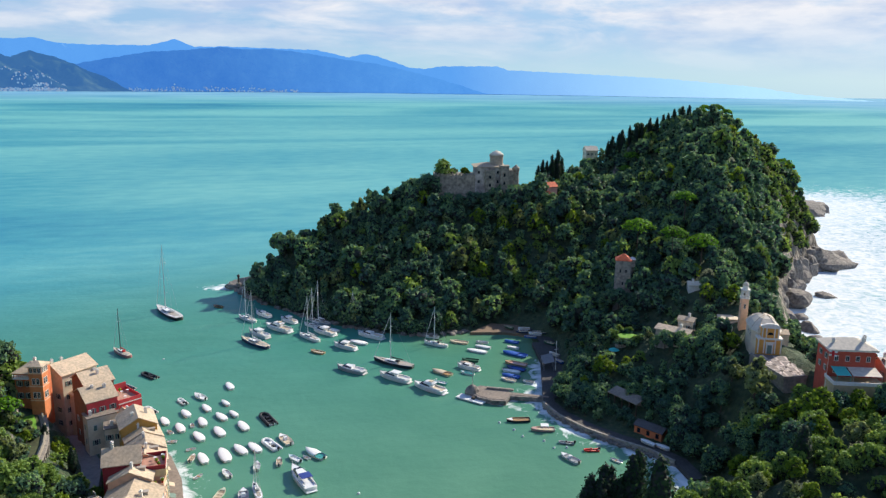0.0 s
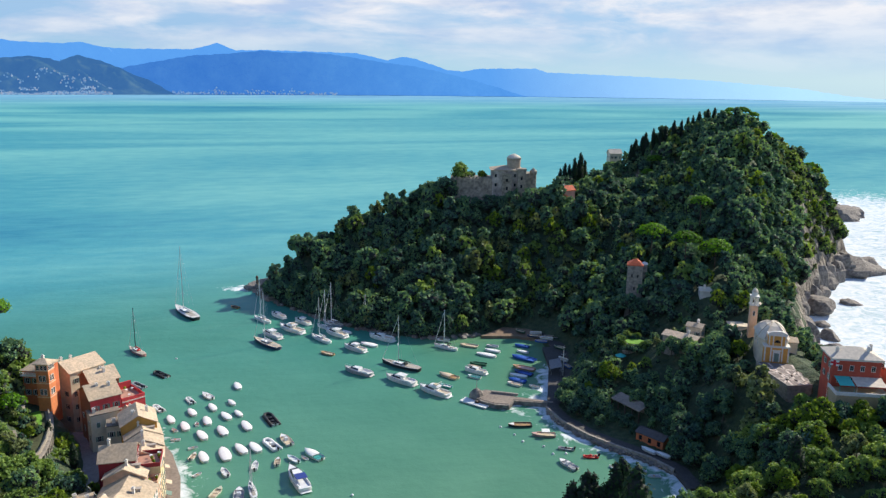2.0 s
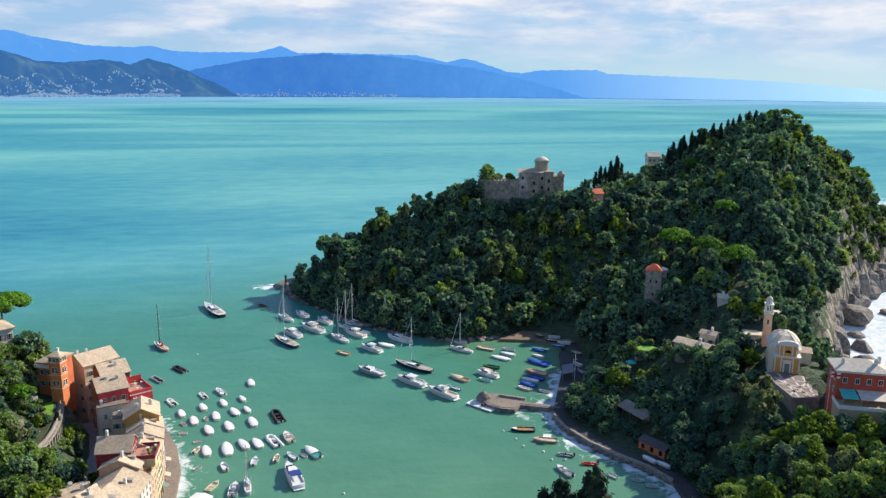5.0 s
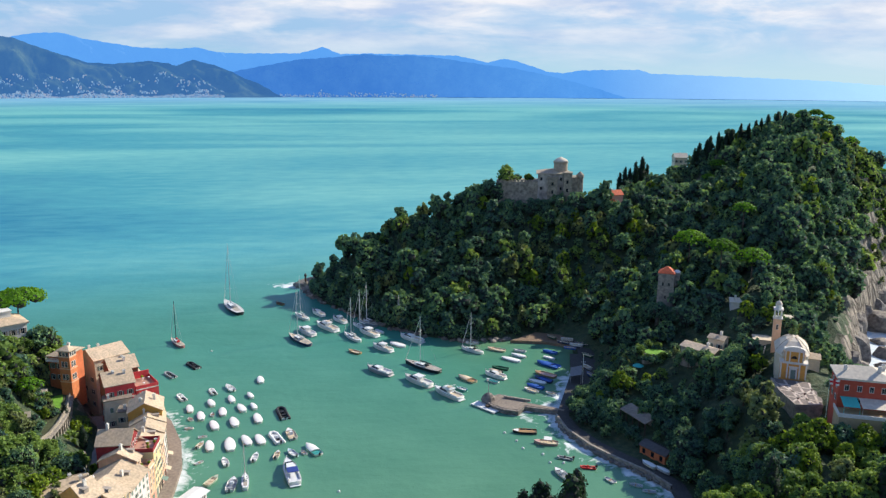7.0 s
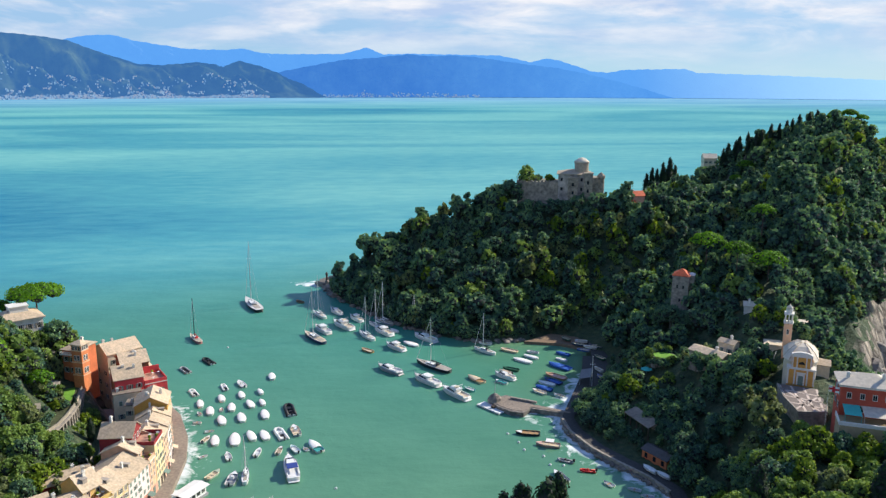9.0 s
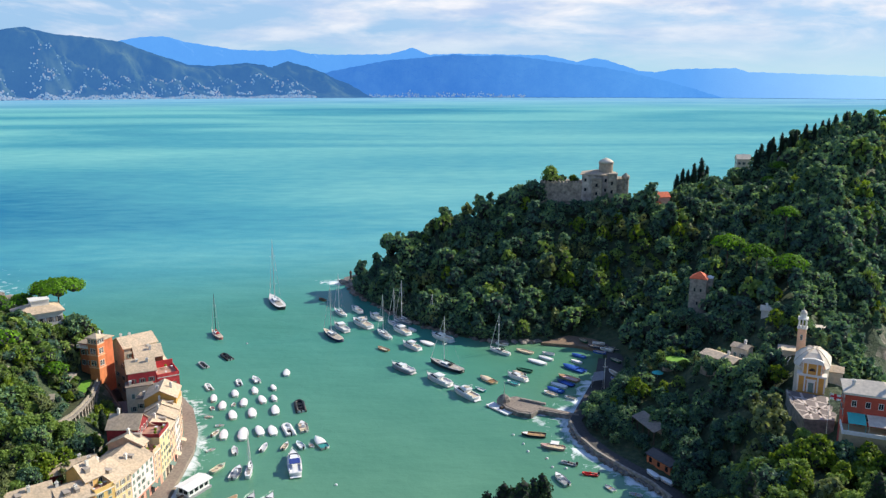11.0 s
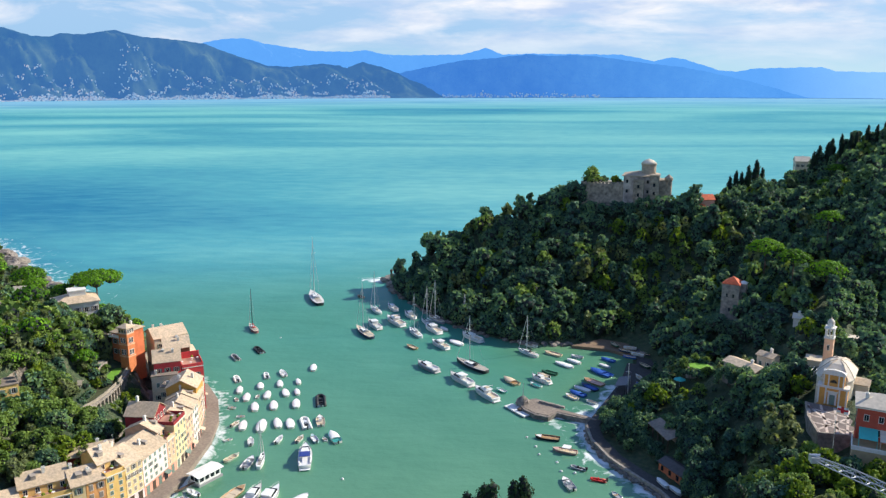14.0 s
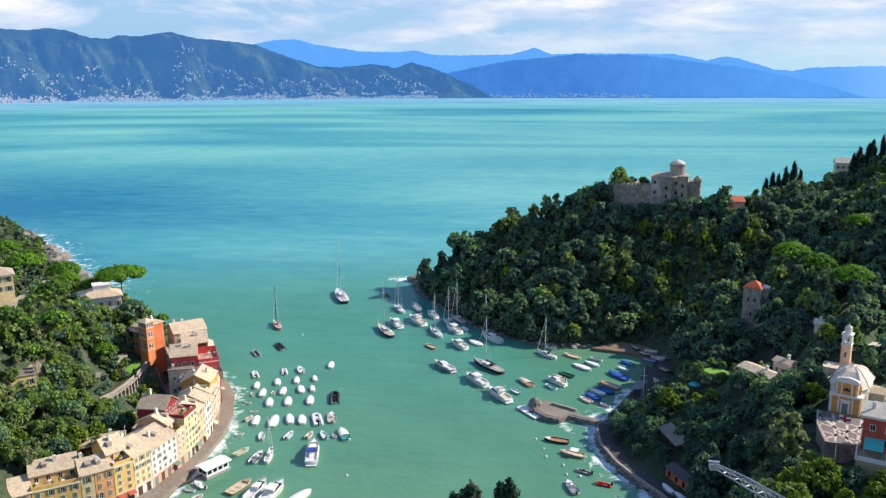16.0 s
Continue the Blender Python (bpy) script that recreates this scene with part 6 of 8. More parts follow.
def motor_yacht(x, y, heading, L, label, hull=None, fly=False, pad=None, deck_mat=None, hardtop=True):
    ob = afloat("motor_yacht", x, y, heading, label)
    B = L * 0.29
    f = 0.75 + 0.045 * L
    h, deck = hull_geo(L, B, f, 0.5, 0.5, 0.35)
    part("hull", h, hull or WHITE, ob, smooth=True)
    part("deck", deck_geo(deck, 0.05, 0.01), deck_mat or WHITE, ob)
    part("rub_rail", rail_geo(deck, 0.06), hull or GREY_RUBBER, ob)
    ch = 0.55 + 0.045 * L
    part("cabin", cabin_geo(-0.10 * L, 0.27 * L, B * 0.40, B * 0.28, f, ch, 0.13 * L), WHITE, ob)
    part("windscreen", cabin_geo(-0.09 * L, 0.275 * L, B * 0.405, B * 0.285, f + ch * 0.42, ch * 0.42, 0.055 * L), GLASS_DARK, ob, "dark tinted windscreen")
    part("cockpit", Geo().box(-0.46 * L, -B * 0.36, f - 0.02, -0.13 * L, B * 0.36, f + 0.03), deck_mat or CREAM, ob)
    part("cockpit_coaming", Geo().box(-0.44 * L, -B * 0.42, f, -0.12 * L, -B * 0.36, f + 0.45).box(-0.44 * L, B * 0.36, f, -0.12 * L, B * 0.42, f + 0.45), WHITE, ob)
    if hardtop:
        part("hardtop", Geo().box(-0.20 * L, -B * 0.36, f + ch + 0.45, 0.08 * L, B * 0.36, f + ch + 0.55).box(-0.16 * L, -B * 0.34, f + ch - 0.2, -0.10 * L, -B * 0.31, f + ch + 0.45).box(-0.16 * L, B * 0.31, f + ch - 0.2, -0.10 * L, B * 0.34, f + ch + 0.45), WHITE, ob)
    if fly:
        part("flybridge", cabin_geo(-0.16 * L, 0.14 * L, B * 0.34, B * 0.28, f + ch, 0.75, 0.05 * L), WHITE, ob)
        part("fly_seats", Geo().box(-0.12 * L, -B * 0.2, f + ch + 0.75, -0.02 * L, B * 0.2, f + ch + 1.05), CREAM, ob)
        g = Geo()
        for s in (-1, 1):
            g.tube((-0.14 * L, s * B * 0.3, f + ch + 0.6), (-0.20 * L, s * B * 0.28, f + ch + 2.0), 0.06)
        g.tube((-0.20 * L, -B * 0.28, f + ch + 2.0), (-0.20 * L, B * 0.28, f + ch + 2.0), 0.06)
        part("radar_arch", g, WHITE, ob)
    if pad:
        part("bimini", Geo().box(-0.32 * L, -B * 0.38, f + ch + 0.30, -0.10 * L, B * 0.38, f + ch + 0.42), pad, ob, "navy blue canvas cover")
        g = Geo()
        for sx in (-0.32, -0.12):
            for sy in (-0.38, 0.38):
                g.tube((sx * L, sy * B, f), (sx * L, sy * B, f + ch + 0.32), 0.035, sides=5)
        part("bimini_frame", g, STEEL, ob)
    part("swim_platform", Geo().box(-0.56 * L, -B * 0.38, 0.25, -0.49 * L, B * 0.38, 0.4), deck_mat or WHITE, ob)
    g = Geo()
    for s in (-1, 1):
        g.path([(xx, s * (w - 0.08), z + 0.6) for xx, w, z in deck[6:]], 0.025, 4)
        for xx, w, z in deck[6::2]:
            g.tube((xx, s * (w - 0.08), z), (xx, s * (w - 0.08), z + 0.6), 0.02, sides=4)
    part("bow_rail", g, STEEL, ob)
    return ob


def sail_boat(x, y, heading, L, mast, label, hull=None, deck_mat=None, masts=((0.06, 1.0),), cover=None, levels=(0.45, 0.72), spar_mat=None):
    ob = afloat("sailing_yacht", x, y, heading, label, "sailing boats in the harbour")
    B = L * 0.23
    f = 0.7 + 0.035 * L
    h, deck = hull_geo(L, B, f, 0.5, 0.42, 0.30, 14, 0.42)
    part("hull", h, hull or WHITE, ob, smooth=True)
    part("deck", deck_geo(deck, 0.05, 0.01), deck_mat or WHITE, ob)
    part("toe_rail", rail_geo(deck, 0.05), WHITE if hull else GREY_RUBBER, ob)
    part("coachroof", cabin_geo(-0.12 * L, 0.22 * L, B * 0.28, B * 0.18, f, 0.5, 0.05 * L), WHITE, ob)
    part("cabin_window", Geo().box(-0.08 * L, -B * 0.285, f + 0.15, 0.12 * L, B * 0.285, f + 0.34), GLASS_DARK, ob)
    part("cockpit", Geo().box(-0.40 * L, -B * 0.24, f - 0.01, -0.15 * L, B * 0.24, f + 0.04), DECK, ob)
    part("sprayhood", dome_geo([(-0.16 * L, B * 0.26, f + 0.35), (-0.13 * L, B * 0.27, f + 0.55), (-0.09 * L, B * 0.25, f + 0.5), (-0.06 * L, B * 0.2, f + 0.4)], 0.55), cover or GREY_RUBBER, ob, "canvas sprayhood", smooth=True)
    for hx in (0.27, 0.34):
        part("hatch", Geo().box(hx * L - 0.3, -0.3, f + 0.02, hx * L + 0.3, 0.3, f + 0.22), GLASS_DARK, ob)
    part("wheel", Geo().path([(-0.33 * L, 0.5 * math.cos(a), f + 0.75 + 0.5 * math.sin(a)) for a in np.linspace(0, 2 * math.pi, 10, endpoint=False)], 0.04, 4, True), STEEL, ob)
    for u, k in masts:
        mh = mast * k
        mx = u * L
        spar = part("mast", Geo().tube((mx, 0, f), (mx, 0, mh), 0.11 + mast * 0.004, 0.09, 8), spar_mat or ALU, ob)
        for q in levels:
            part("spreader", Geo().tube((mx, -B * 0.26, mh * q), (mx, B * 0.26, mh * q), 0.05, sides=5), ALU, spar)
        bl = 0.34 * L * k
        part("boom", Geo().tube((mx, 0, f + 1.3), (mx - bl, 0, f + 1.25), 0.08, sides=6), ALU, spar)
        part("furled_sail", Geo().tube((mx - 0.15, 0, f + 1.5), (mx - bl * 0.96, 0, f + 1.38), 0.26, 0.14, 8), cover or CANVAS, spar, "furled mainsail under a cover")
    g = Geo()
    mx, mh = masts[0][0] * L, mast * masts[0][1]
    for a in ((L / 2 - 0.2, 0, f * 1.25), (-L / 2 + 0.2, 0, f), (mx - 0.3, B / 2, f), (mx - 0.3, -B / 2, f)):
        g.tube(a, (mx, 0, mh * 0.97), 0.022, sides=4)
    part("rigging", g, STEEL, ob)
    part("furled_jib", Geo().tube((L / 2 - 0.35, 0, f * 1.25 + 0.3), (mx + 0.2, 0, mh * 0.93), 0.09, 0.05, 6), CANVAS, ob)
    return ob


# covered boats in rows on their moorings
COVERED = [(-14.4, 75.8, 7.0), (-16.7, 61.7, 5.4), (-29.0, 57.0, 6.4), (-22.7, 59.4, 6.6), (-35.2, 53.1, 6.6), (-30.8, 46.9, 7.2), (-24.3, 49.2, 7.0), (-18.6, 51.4, 7.2), (-14.8, 52.3, 5.6), (-25.7, 39.2, 7.6), (-19.8, 40.8, 7.8), (-12.7, 42.6, 7.8), (-25.1, 24.9, 7.4), (-19.3, 25.2, 9.6), (-14.8, 27.2, 7.8), (-10.8, 27.2, 7.6)]
for i, (x, y, L) in enumerate(COVERED):
    covered_boat(x, y, 106 + (i * 37 % 13) - 6, L, i)
open_boat(-24.3, 69.4, 118, 6.4, WHITE, WHITE, "white open cuddy boat with a cream cockpit", console=True)
open_boat(-1.8, 29.7, 106, 7.4, WHITE, CREAM, "white open motorboat with cream seats", console=True)
open_boat(4.9, 18.5, 118, 8.2, WHITE, TEAL_PAINT, "white open launch with a pale blue interior", cover=CANVAS)
for x, y, h, L in ((-39.5, 63.1, 118, 6.2), (-29.8, 67.0, 112, 5.6), (-6.1, 27.9, 112, 8.4)):
    rib(x, y, h, L, CANVAS, "pale inflatable boat with an outboard motor", WHITE)
for x, y, h, L in ((-19.4, 14.2, 108, 4.8), (-11.3, 15.9, 82, 4.8), (-5.2, 16.6, 80, 4.4), (-27.9, 25.9, 70, 4.0)):
    open_boat(x, y, h, L, WHITE, CANVAS if L > 4.5 else CREAM, "small white open boat with pale thwarts")
open_boat(-0.9, 17.1, 120, 5.0, material_once("pale_blue_paint", (0.42, 0.60, 0.66)), WHITE, "pale blue open boat with an outboard motor")
for x, y, h in ((-33.8, 45.1, 120), (-27.3, 47.8, 95), (-33.2, 38.3, 170), (-28.0, 31.6, 10), (-26.5, 15.0, 40), (2.3, 17.1, 120)):
    dinghy(x, y, h)
open_boat(-21.6, 3.8, 62, 5.4, material_once("pale_green_paint", (0.50, 0.58, 0.46)), CREAM, "pale green rowing skiff", engine=False, name="skiff")
open_boat(-16.1, 1.2, 86, 7.2, WHITE, GREY_RUBBER, "white launch with a grey deck", console=True)
sail_boat(-12.7, 2.2, 96, 8.6, 12.0, "small white sailing boat with a bare mast")
motor_yacht(-0.8, 5.2, 102, 13.6, "white motor yacht with a navy blue canvas cover", deck_mat=WHITE, pad=BLUE, hardtop=False)
open_boat(-14.6, -15.5, 68, 8.6, TAN, CREAM, "long varnished wooden launch", engine=False, name="wooden_launch")
motor_yacht(-9.3, -17.4, 82, 11.0, "white open motorboat with cream sun pads", deck_mat=PALE_DECK, hardtop=False)
motor_yacht(-4.7, -18.0, 80, 12.0, "white motorboat with an open cockpit", deck_mat=WHITE)
covered_boat(2.6, -19.0, 66, 10.5, 77)
open_boat(-25.6, -15.9, 146, 4.8, WHITE, WHITE, "white tender tied by the floating pavilion", console=True)
dinghy(-27.4, -18.6, 176, 3.2)
dinghy(-23.6, -21.5, 60, 3.4)
rib(-5.1, 45.6, 104, 9.4, BLACK_RUBBER, "large black inflatable boat with a grey transom", BLACK_RUBBER)
rib(-40.6, 94.0, 125, 8.0, BLACK_RUBBER, "black inflatable boat on a mooring", BLACK_RUBBER)
rib(-47.3, 85.2, 125, 7.0, GREY_RUBBER, "grey inflatable boat with a dark console", BLACK_RUBBER)
rib(-55.2, 66.5, 120, 7.0, NAVY_HULL, "dark blue inflatable boat near the quay", GREY_RUBBER)

# boats at anchor off the headland
sail_boat(-34.5, 169.0, 114, 24.0, 31.0, "large dark-hulled sailing yacht with a tall white mast", DARK_HULL, PALE_DECK, ((0.10, 1.0),), levels=(0.30, 0.52, 0.74))
sail_boat(-51.0, 120.5, 122, 12.0, 18.0, "sailing boat with a red stripe and a bare mast", material_once("faded_red_hull_paint", (0.55, 0.20, 0.20), rough=0.4), CREAM, cover=RED_RUBBER, spar_mat=DARK_HULL)
open_boat(-12.9, 174.0, 130, 5.5, TAN, WOOD_DARK, "small brown wooden boat at anchor", engine=False)
sail_boat(-2.0, 117.6, 122, 17.0, 22.0, "white-decked sailing yacht with a navy hull", NAVY_HULL, CREAM)
motor_yacht(0.6, 128.2, 121, 12.5, "white motor cruiser with a cream deck", deck_mat=PALE_DECK)
sail_boat(-2.0, 150.6, 121, 12.0, 19.0, "white sailing yacht with a tall mast")
motor_yacht(5.3, 154.9, 120, 10.0, "white motorboat under canvas", hardtop=False)
motor_yacht(9.2, 133.6, 125, 14.5, "white flybridge motor yacht", fly=True)
motor_yacht(14.8, 143.0, 122, 10.0, "white motor cruiser with a hardtop")
sail_boat(19.7, 118.2, 119, 12.5, 18.0, "white sailing yacht with a blue-grey deck")
sail_boat(24.0, 132.4, 127, 11.0, 17.0, "white sailing yacht moored beside others")
motor_yacht(26.7, 123.4, 124, 12.5, "white motor cruiser with a long foredeck")
sail_boat(27.3, 137.0, 128, 11.5, 19.0, "grey sailing yacht with a furled sail", material_once("grey_hull_paint", (0.35, 0.37, 0.40), rough=0.4), CREAM)
covered_boat(31.5, 125.0, 124, 6.0, 51)
dinghy(34.1, 137.2, 120, 5.0)
motor_yacht(31.2, 103.2, 128, 11.0, "white cabin cruiser with dark side windows")
covered_boat(37.6, 107.2, 132, 9.0, 52)
motor_yacht(43.9, 113.2, 130, 12.5, "white open motor yacht close under the headland", hardtop=False)
sail_boat(40.7, 129.2, 129, 8.5, 15.0, "small white sailing boat close to the rocks")
open_boat(20.0, 100.8, 134, 6.2, TAN, CREAM, "tan wooden rowing boat", engine=False)
motor_yacht(28.2, 78.2, 132, 12.0, "slim white motorboat with a grey-blue hull", hull=material_once("grey_hull_paint", (0.35, 0.37, 0.40), rough=0.4), hardtop=False, deck_mat=PALE_DECK)
sail_boat(44.6, 80.3, 133, 17.0, 20.0, "dark-hulled sailing yacht with a teak deck and black sail cover", DARK_HULL, DECK, cover=BLACK_RUBBER)
motor_yacht(41.2, 66.3, 128, 13.0, "white motor yacht with a teak cockpit", deck_mat=PALE_DECK)
motor_yacht(50.1, 53.6, 125, 13.0, "white flybridge motor yacht with red cushions", fly=True)
open_boat(59.0, 66.5, 124, 8.4, CREAM, TAN, "cream wooden boat with a covered deck", engine=False, cover=CREAM)
open_boat(55.6, 57.5, 132, 4.6, TEAL_PAINT, WHITE, "small teal rowing boat", engine=False)

# rows of small boats off the beach
sail_boat(66.4, 95.8, 133, 10.5, 16.0, "white sailing boat with a black sail cover", cover=BLACK_RUBBER)
open_boat(68.1, 105.0, 152, 5.4, WHITE, CREAM, "white rowing boat near the shore", engine=False)
for x, y, h, L, hm, im, lab in ((76.2, 95.8, 143, 7.4, CREAM, CREAM, "cream wooden boat on a mooring"), (85.2, 93.0, 150, 5.0, WHITE, GREY_RUBBER, "small white open boat"), (73.3, 75.4, 146, 6.4, GREEN_PAINT, GREEN_PAINT, "dark green wooden boat"), (67.7, 63.3, 134, 5.2, WHITE, TEAL_PAINT, "small white boat with a blue interior"), (88.3, 67.0, 134, 8.6, TAN, PINK, "long wooden boat with a pink awning"), (86.3, 62.3, 128, 7.4, NAVY_HULL, BOAT_BLUE, "dark blue wooden boat"), (79.3, 53.2, 130, 5.6, WHITE, CREAM, "white open boat beside the jetty"), (85.4, 49.3, 140, 4.0, WHITE, CREAM, "small white tender near the sea wall")):
    open_boat(x, y, h, L, hm, im, lab, engine=False)
for x, y, h, L in ((83.4, 87.8, 135, 7.2), (79.4, 84.0, 136, 9.2), (83.6, 60.4, 138, 7.4), (94.5, 83.6, 134, 5.6)):
    covered_boat(x, y, h, L, int(x))
for x, y, h, L in ((96.7, 90.0, 140, 6.0), (92.1, 76.6, 130, 10.0), (81.6, 56.2, 136, 6.6)):
    open_boat(x, y, h, L, BOAT_BLUE, BOAT_BLUE, "bright blue boat under a blue cover", engine=False, cover=BOAT_BLUE)
motor_yacht(69.8, 68.0, 132, 9.0, "white motorboat with a windscreen", hardtop=False)
open_boat(70.9, 72.4, 136, 5.6, WHITE, CREAM, "white open boat with a cream cover", cover=CREAM)

# boats in the inner harbour
open_boat(69.0, 21.6, 167, 7.4, DARK_HULL, TAN, "dark wooden fishing boat", engine=False)
pb = open_boat(73.4, 13.4, 160, 7.2, stucco("faded_pink", (0.60, 0.36, 0.32)), CREAM, "pink fishing boat with a white canopy", engine=False)
part("canopy", Geo().box(-1.8, -1.1, 1.75, 0.6, 1.1, 1.85), CANVAS, pb, "white canopy")
g = Geo()
for sx in (-1.7, 0.5):
    for sy in (-1.0, 1.0):
        g.tube((sx, sy, 0.6), (sx, sy, 1.78), 0.04, sides=5)
part("canopy_frame", g, STEEL, pb)
rib(76.2, 3.4, 152, 4.6, GREY_RUBBER, "small grey inflatable tender", BLACK_RUBBER)
rib(80.9, -2.9, 165, 4.4, RED_RUBBER, "small red inflatable boat", RED_RUBBER)
open_boat(72.6, -5.6, 108, 6.8, WHITE, GREY_RUBBER, "white open boat with an outboard motor", console=True)
for x, y, h in ((90.4, -14.0, 150), (92.6, -17.6, 160), (84.5, -10.5, 120)):
    dinghy(x, y, h, 3.6)
for i, (x, y) in enumerate(((62.9, 22.2), (65.2, 16.2), (65.9, 11.3), (70.7, 6.8), (71.4, 1.7), (75.1, 0.9), (12.0, -6.0), (-36.0, 110.0))):
    b = new("mooring_buoy", Geo().lathe([(0.05, -0.3), (0.32, -0.15), (0.42, 0.1), (0.32, 0.35), (0.05, 0.5)], sides=10).mesh("mooring_buoy", WHITE, True))
    b.matrix_basis = pose(x, y, 0)
    tagged(b, "white mooring buoy floating on the water", "buoy", "mooring buoys")
# boats drawn up on the beach
for i, (x, y, h, L) in enumerate(((104, 96, 150, 5.0), (108, 92, 140, 5.5), (104.5, 89, 155, 5.0), (101, 103, 120, 4.6), (106.5, 99.5, 160, 5.0), (110.5, 93, 150, 5.6), (104.5, 68, 110, 4.6), (103, 60.5, 100, 4.2), (108.5, 80, 120, 5.0))):
    ob = open_boat(x, y, h, L, (NAVY_HULL, WHITE, BOAT_BLUE, GREEN_PAINT, WHITE)[i % 5], CREAM, "wooden boat drawn up on the beach", engine=False)
    ob.matrix_basis = pose(x, y, max(1.47, ground_at(x, y)) + 0.28, 0, 0, h)

for x, y, h, L in ((96.9, -7.0, 112, 5.4), (99.4, -10.6, 118, 5.0)):
    ob = covered_boat(x, y, h, L, int(x))
    ob.matrix_basis = pose(x, y, 1.85, 0, 0, h)

# tower crane over the near slope: only the end of its lattice jib reaches into view
crane = thing("tower_crane", pose(0, 0, 0), "grey steel lattice jib of a tower crane", "crane")
TIP, ROOT = Vector((75.8, -141.9, 77.7)), Vector((75.8, -141.9, 77.7)) + JIB * 46


def lattice(a, b, w, n, mat, name, parent, taper=1.0):
    g = Geo()
    d = (b - a).normalized()
    side = d.cross(Vector((0, 0, 1))) if abs(d.z) < 0.9 else Vector((1, 0, 0))
    side.normalize()
    upv = side.cross(d).normalized()
    if abs(d.z) < 0.9:
        corners = lambda k: [-side * w * k, side * w * k, upv * w * 1.7 * k]
    else:
        corners = lambda k: [(-side - upv) * w * k, (side - upv) * w * k, (side + upv) * w * k, (-side + upv) * w * k]
    prev = None
    for i in range(n + 1):
        k = taper + (1 - taper) * min(1, i / 3)
        p = a + (b - a) * i / n
        now = [p + c for c in corners(k)]
        m = len(now)
        for q in range(m):
            g.tube(now[q], now[(q + 1) % m], 0.03, sides=4)
            if prev:
                g.tube(prev[q], now[q], 0.05, sides=5)
                g.tube(prev[q], now[(q + 1) % m], 0.03, sides=4)
        prev = now
    return part(name, g, mat, parent)


lattice(TIP, ROOT, 0.34, 44, STEEL, "jib", crane, 0.5)
part("jib_head", Geo().box(-0.3, -0.3, -0.2, 0.3, 0.3, 0.25).tube((-0.4, 0, 0.35), (0.4, 0, 0.35), 0.1), STEEL, crane, m=Matrix.Translation(TIP))
lattice(Vector((ROOT.x, ROOT.y, ground_at(ROOT.x, ROOT.y) - 1)), Vector((ROOT.x, ROOT.y, 84)), 0.8, 26, STEEL, "mast", crane)
lattice(ROOT, ROOT + JIB * 12, 0.6, 9, STEEL, "counter_jib", crane)
part("counterweight", Geo().box(-1.2, -0.7, -2.2, 1.2, 0.7, 0.4), PAVE, crane, m=Matrix.Translation(ROOT + JIB * 11))

# ---------- trees ----------


def leaf_cards(centres, normals, size, rnd, rough=0.5):
    """Small bent leaf sprays, one quad each, facing roughly along the normals."""
    n = len(centres)
    nn = normals + rnd.normal(0, rough, (n, 3))
    nn /= np.linalg.norm(nn, axis=1, keepdims=True) + 1e-9
    a = np.cross(nn, rnd.normal(0, 1, (n, 3)))
    a /= np.linalg.norm(a, axis=1, keepdims=True) + 1e-9
    b = np.cross(nn, a)
    s = size * rnd.uniform(0.5, 1.4, (n, 1))
    v = np.stack([centres - a * s - b * s * 0.4, centres + a * s * 0.2 - b * s, centres + a * s + b * s * 0.4, centres - a * s * 0.2 + b * s], 1)
    return v.reshape(-1, 3), np.arange(4 * n).reshape(n, 4)


ICO = {}


def ico(level=2):
    if level not in ICO:
        bm = bmesh.new()
        bmesh.ops.create_icosphere(bm, subdivisions=level, radius=1.0)
        ICO[level] = np.array([v.co[:] for v in bm.verts]), np.array([[v.index for v in f.verts] for f in bm.faces])
        bm.free()
    return ICO[level]


def crown_arrays(lobes, count, size, seed, flat=1.0, rough=0.5, heart=0.24):
    """lobes: centre and radii. Quads for leaf sprays, and triangles (as quads) for the heart of each larger lobe,
    coloured dark as inner shade.
    """
    rnd = np.random.RandomState(seed)
    V, F, k = [], [], 0
    widest = max(l[3] for l in lobes)
    w = np.array([l[3] * l[4] for l in lobes])
    mid = np.array([np.mean([l[i] for l in lobes]) for i in range(3)]) - np.array([0, 0, 0.6])
    w = w / w.sum()
    for (cx, cy, cz, rx, rz), share in zip(lobes, w):
        n = max(5, int(count * share))
        p = rnd.normal(0, 1, (n, 3))
        p[:, 2] = np.where(p[:, 2] < -0.35, -p[:, 2], p[:, 2])
        p /= np.linalg.norm(p, axis=1, keepdims=True)
        rad = 0.78 + 0.46 * rnd.uniform(0, 1, (n, 1)) ** 1.5
        c = p * rad * np.array([rx, rx, rz]) + np.array([cx, cy, cz])
        nrm = p / np.array([rx, rx, rz * flat])
        nrm /= np.linalg.norm(nrm, axis=1, keepdims=True)
        far = c - mid
        nrm = nrm * 0.85 + 0.28 * far / (np.linalg.norm(far, axis=1, keepdims=True) + 1e-6)
        v, f = leaf_cards(c, nrm, size, rnd, rough)
        V.append(v)
        F.append(f + k)
        k += len(v)
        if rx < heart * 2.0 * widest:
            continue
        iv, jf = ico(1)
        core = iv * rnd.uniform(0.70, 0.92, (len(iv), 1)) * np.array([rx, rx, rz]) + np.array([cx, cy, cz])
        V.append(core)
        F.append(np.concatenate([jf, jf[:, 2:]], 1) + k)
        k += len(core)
    return np.concatenate(V), np.concatenate(F)


def split_tris(F):
    quad = F[F[:, 2] != F[:, 3]]
    tri = F[F[:, 2] == F[:, 3]][:, :3]
    return quad, tri


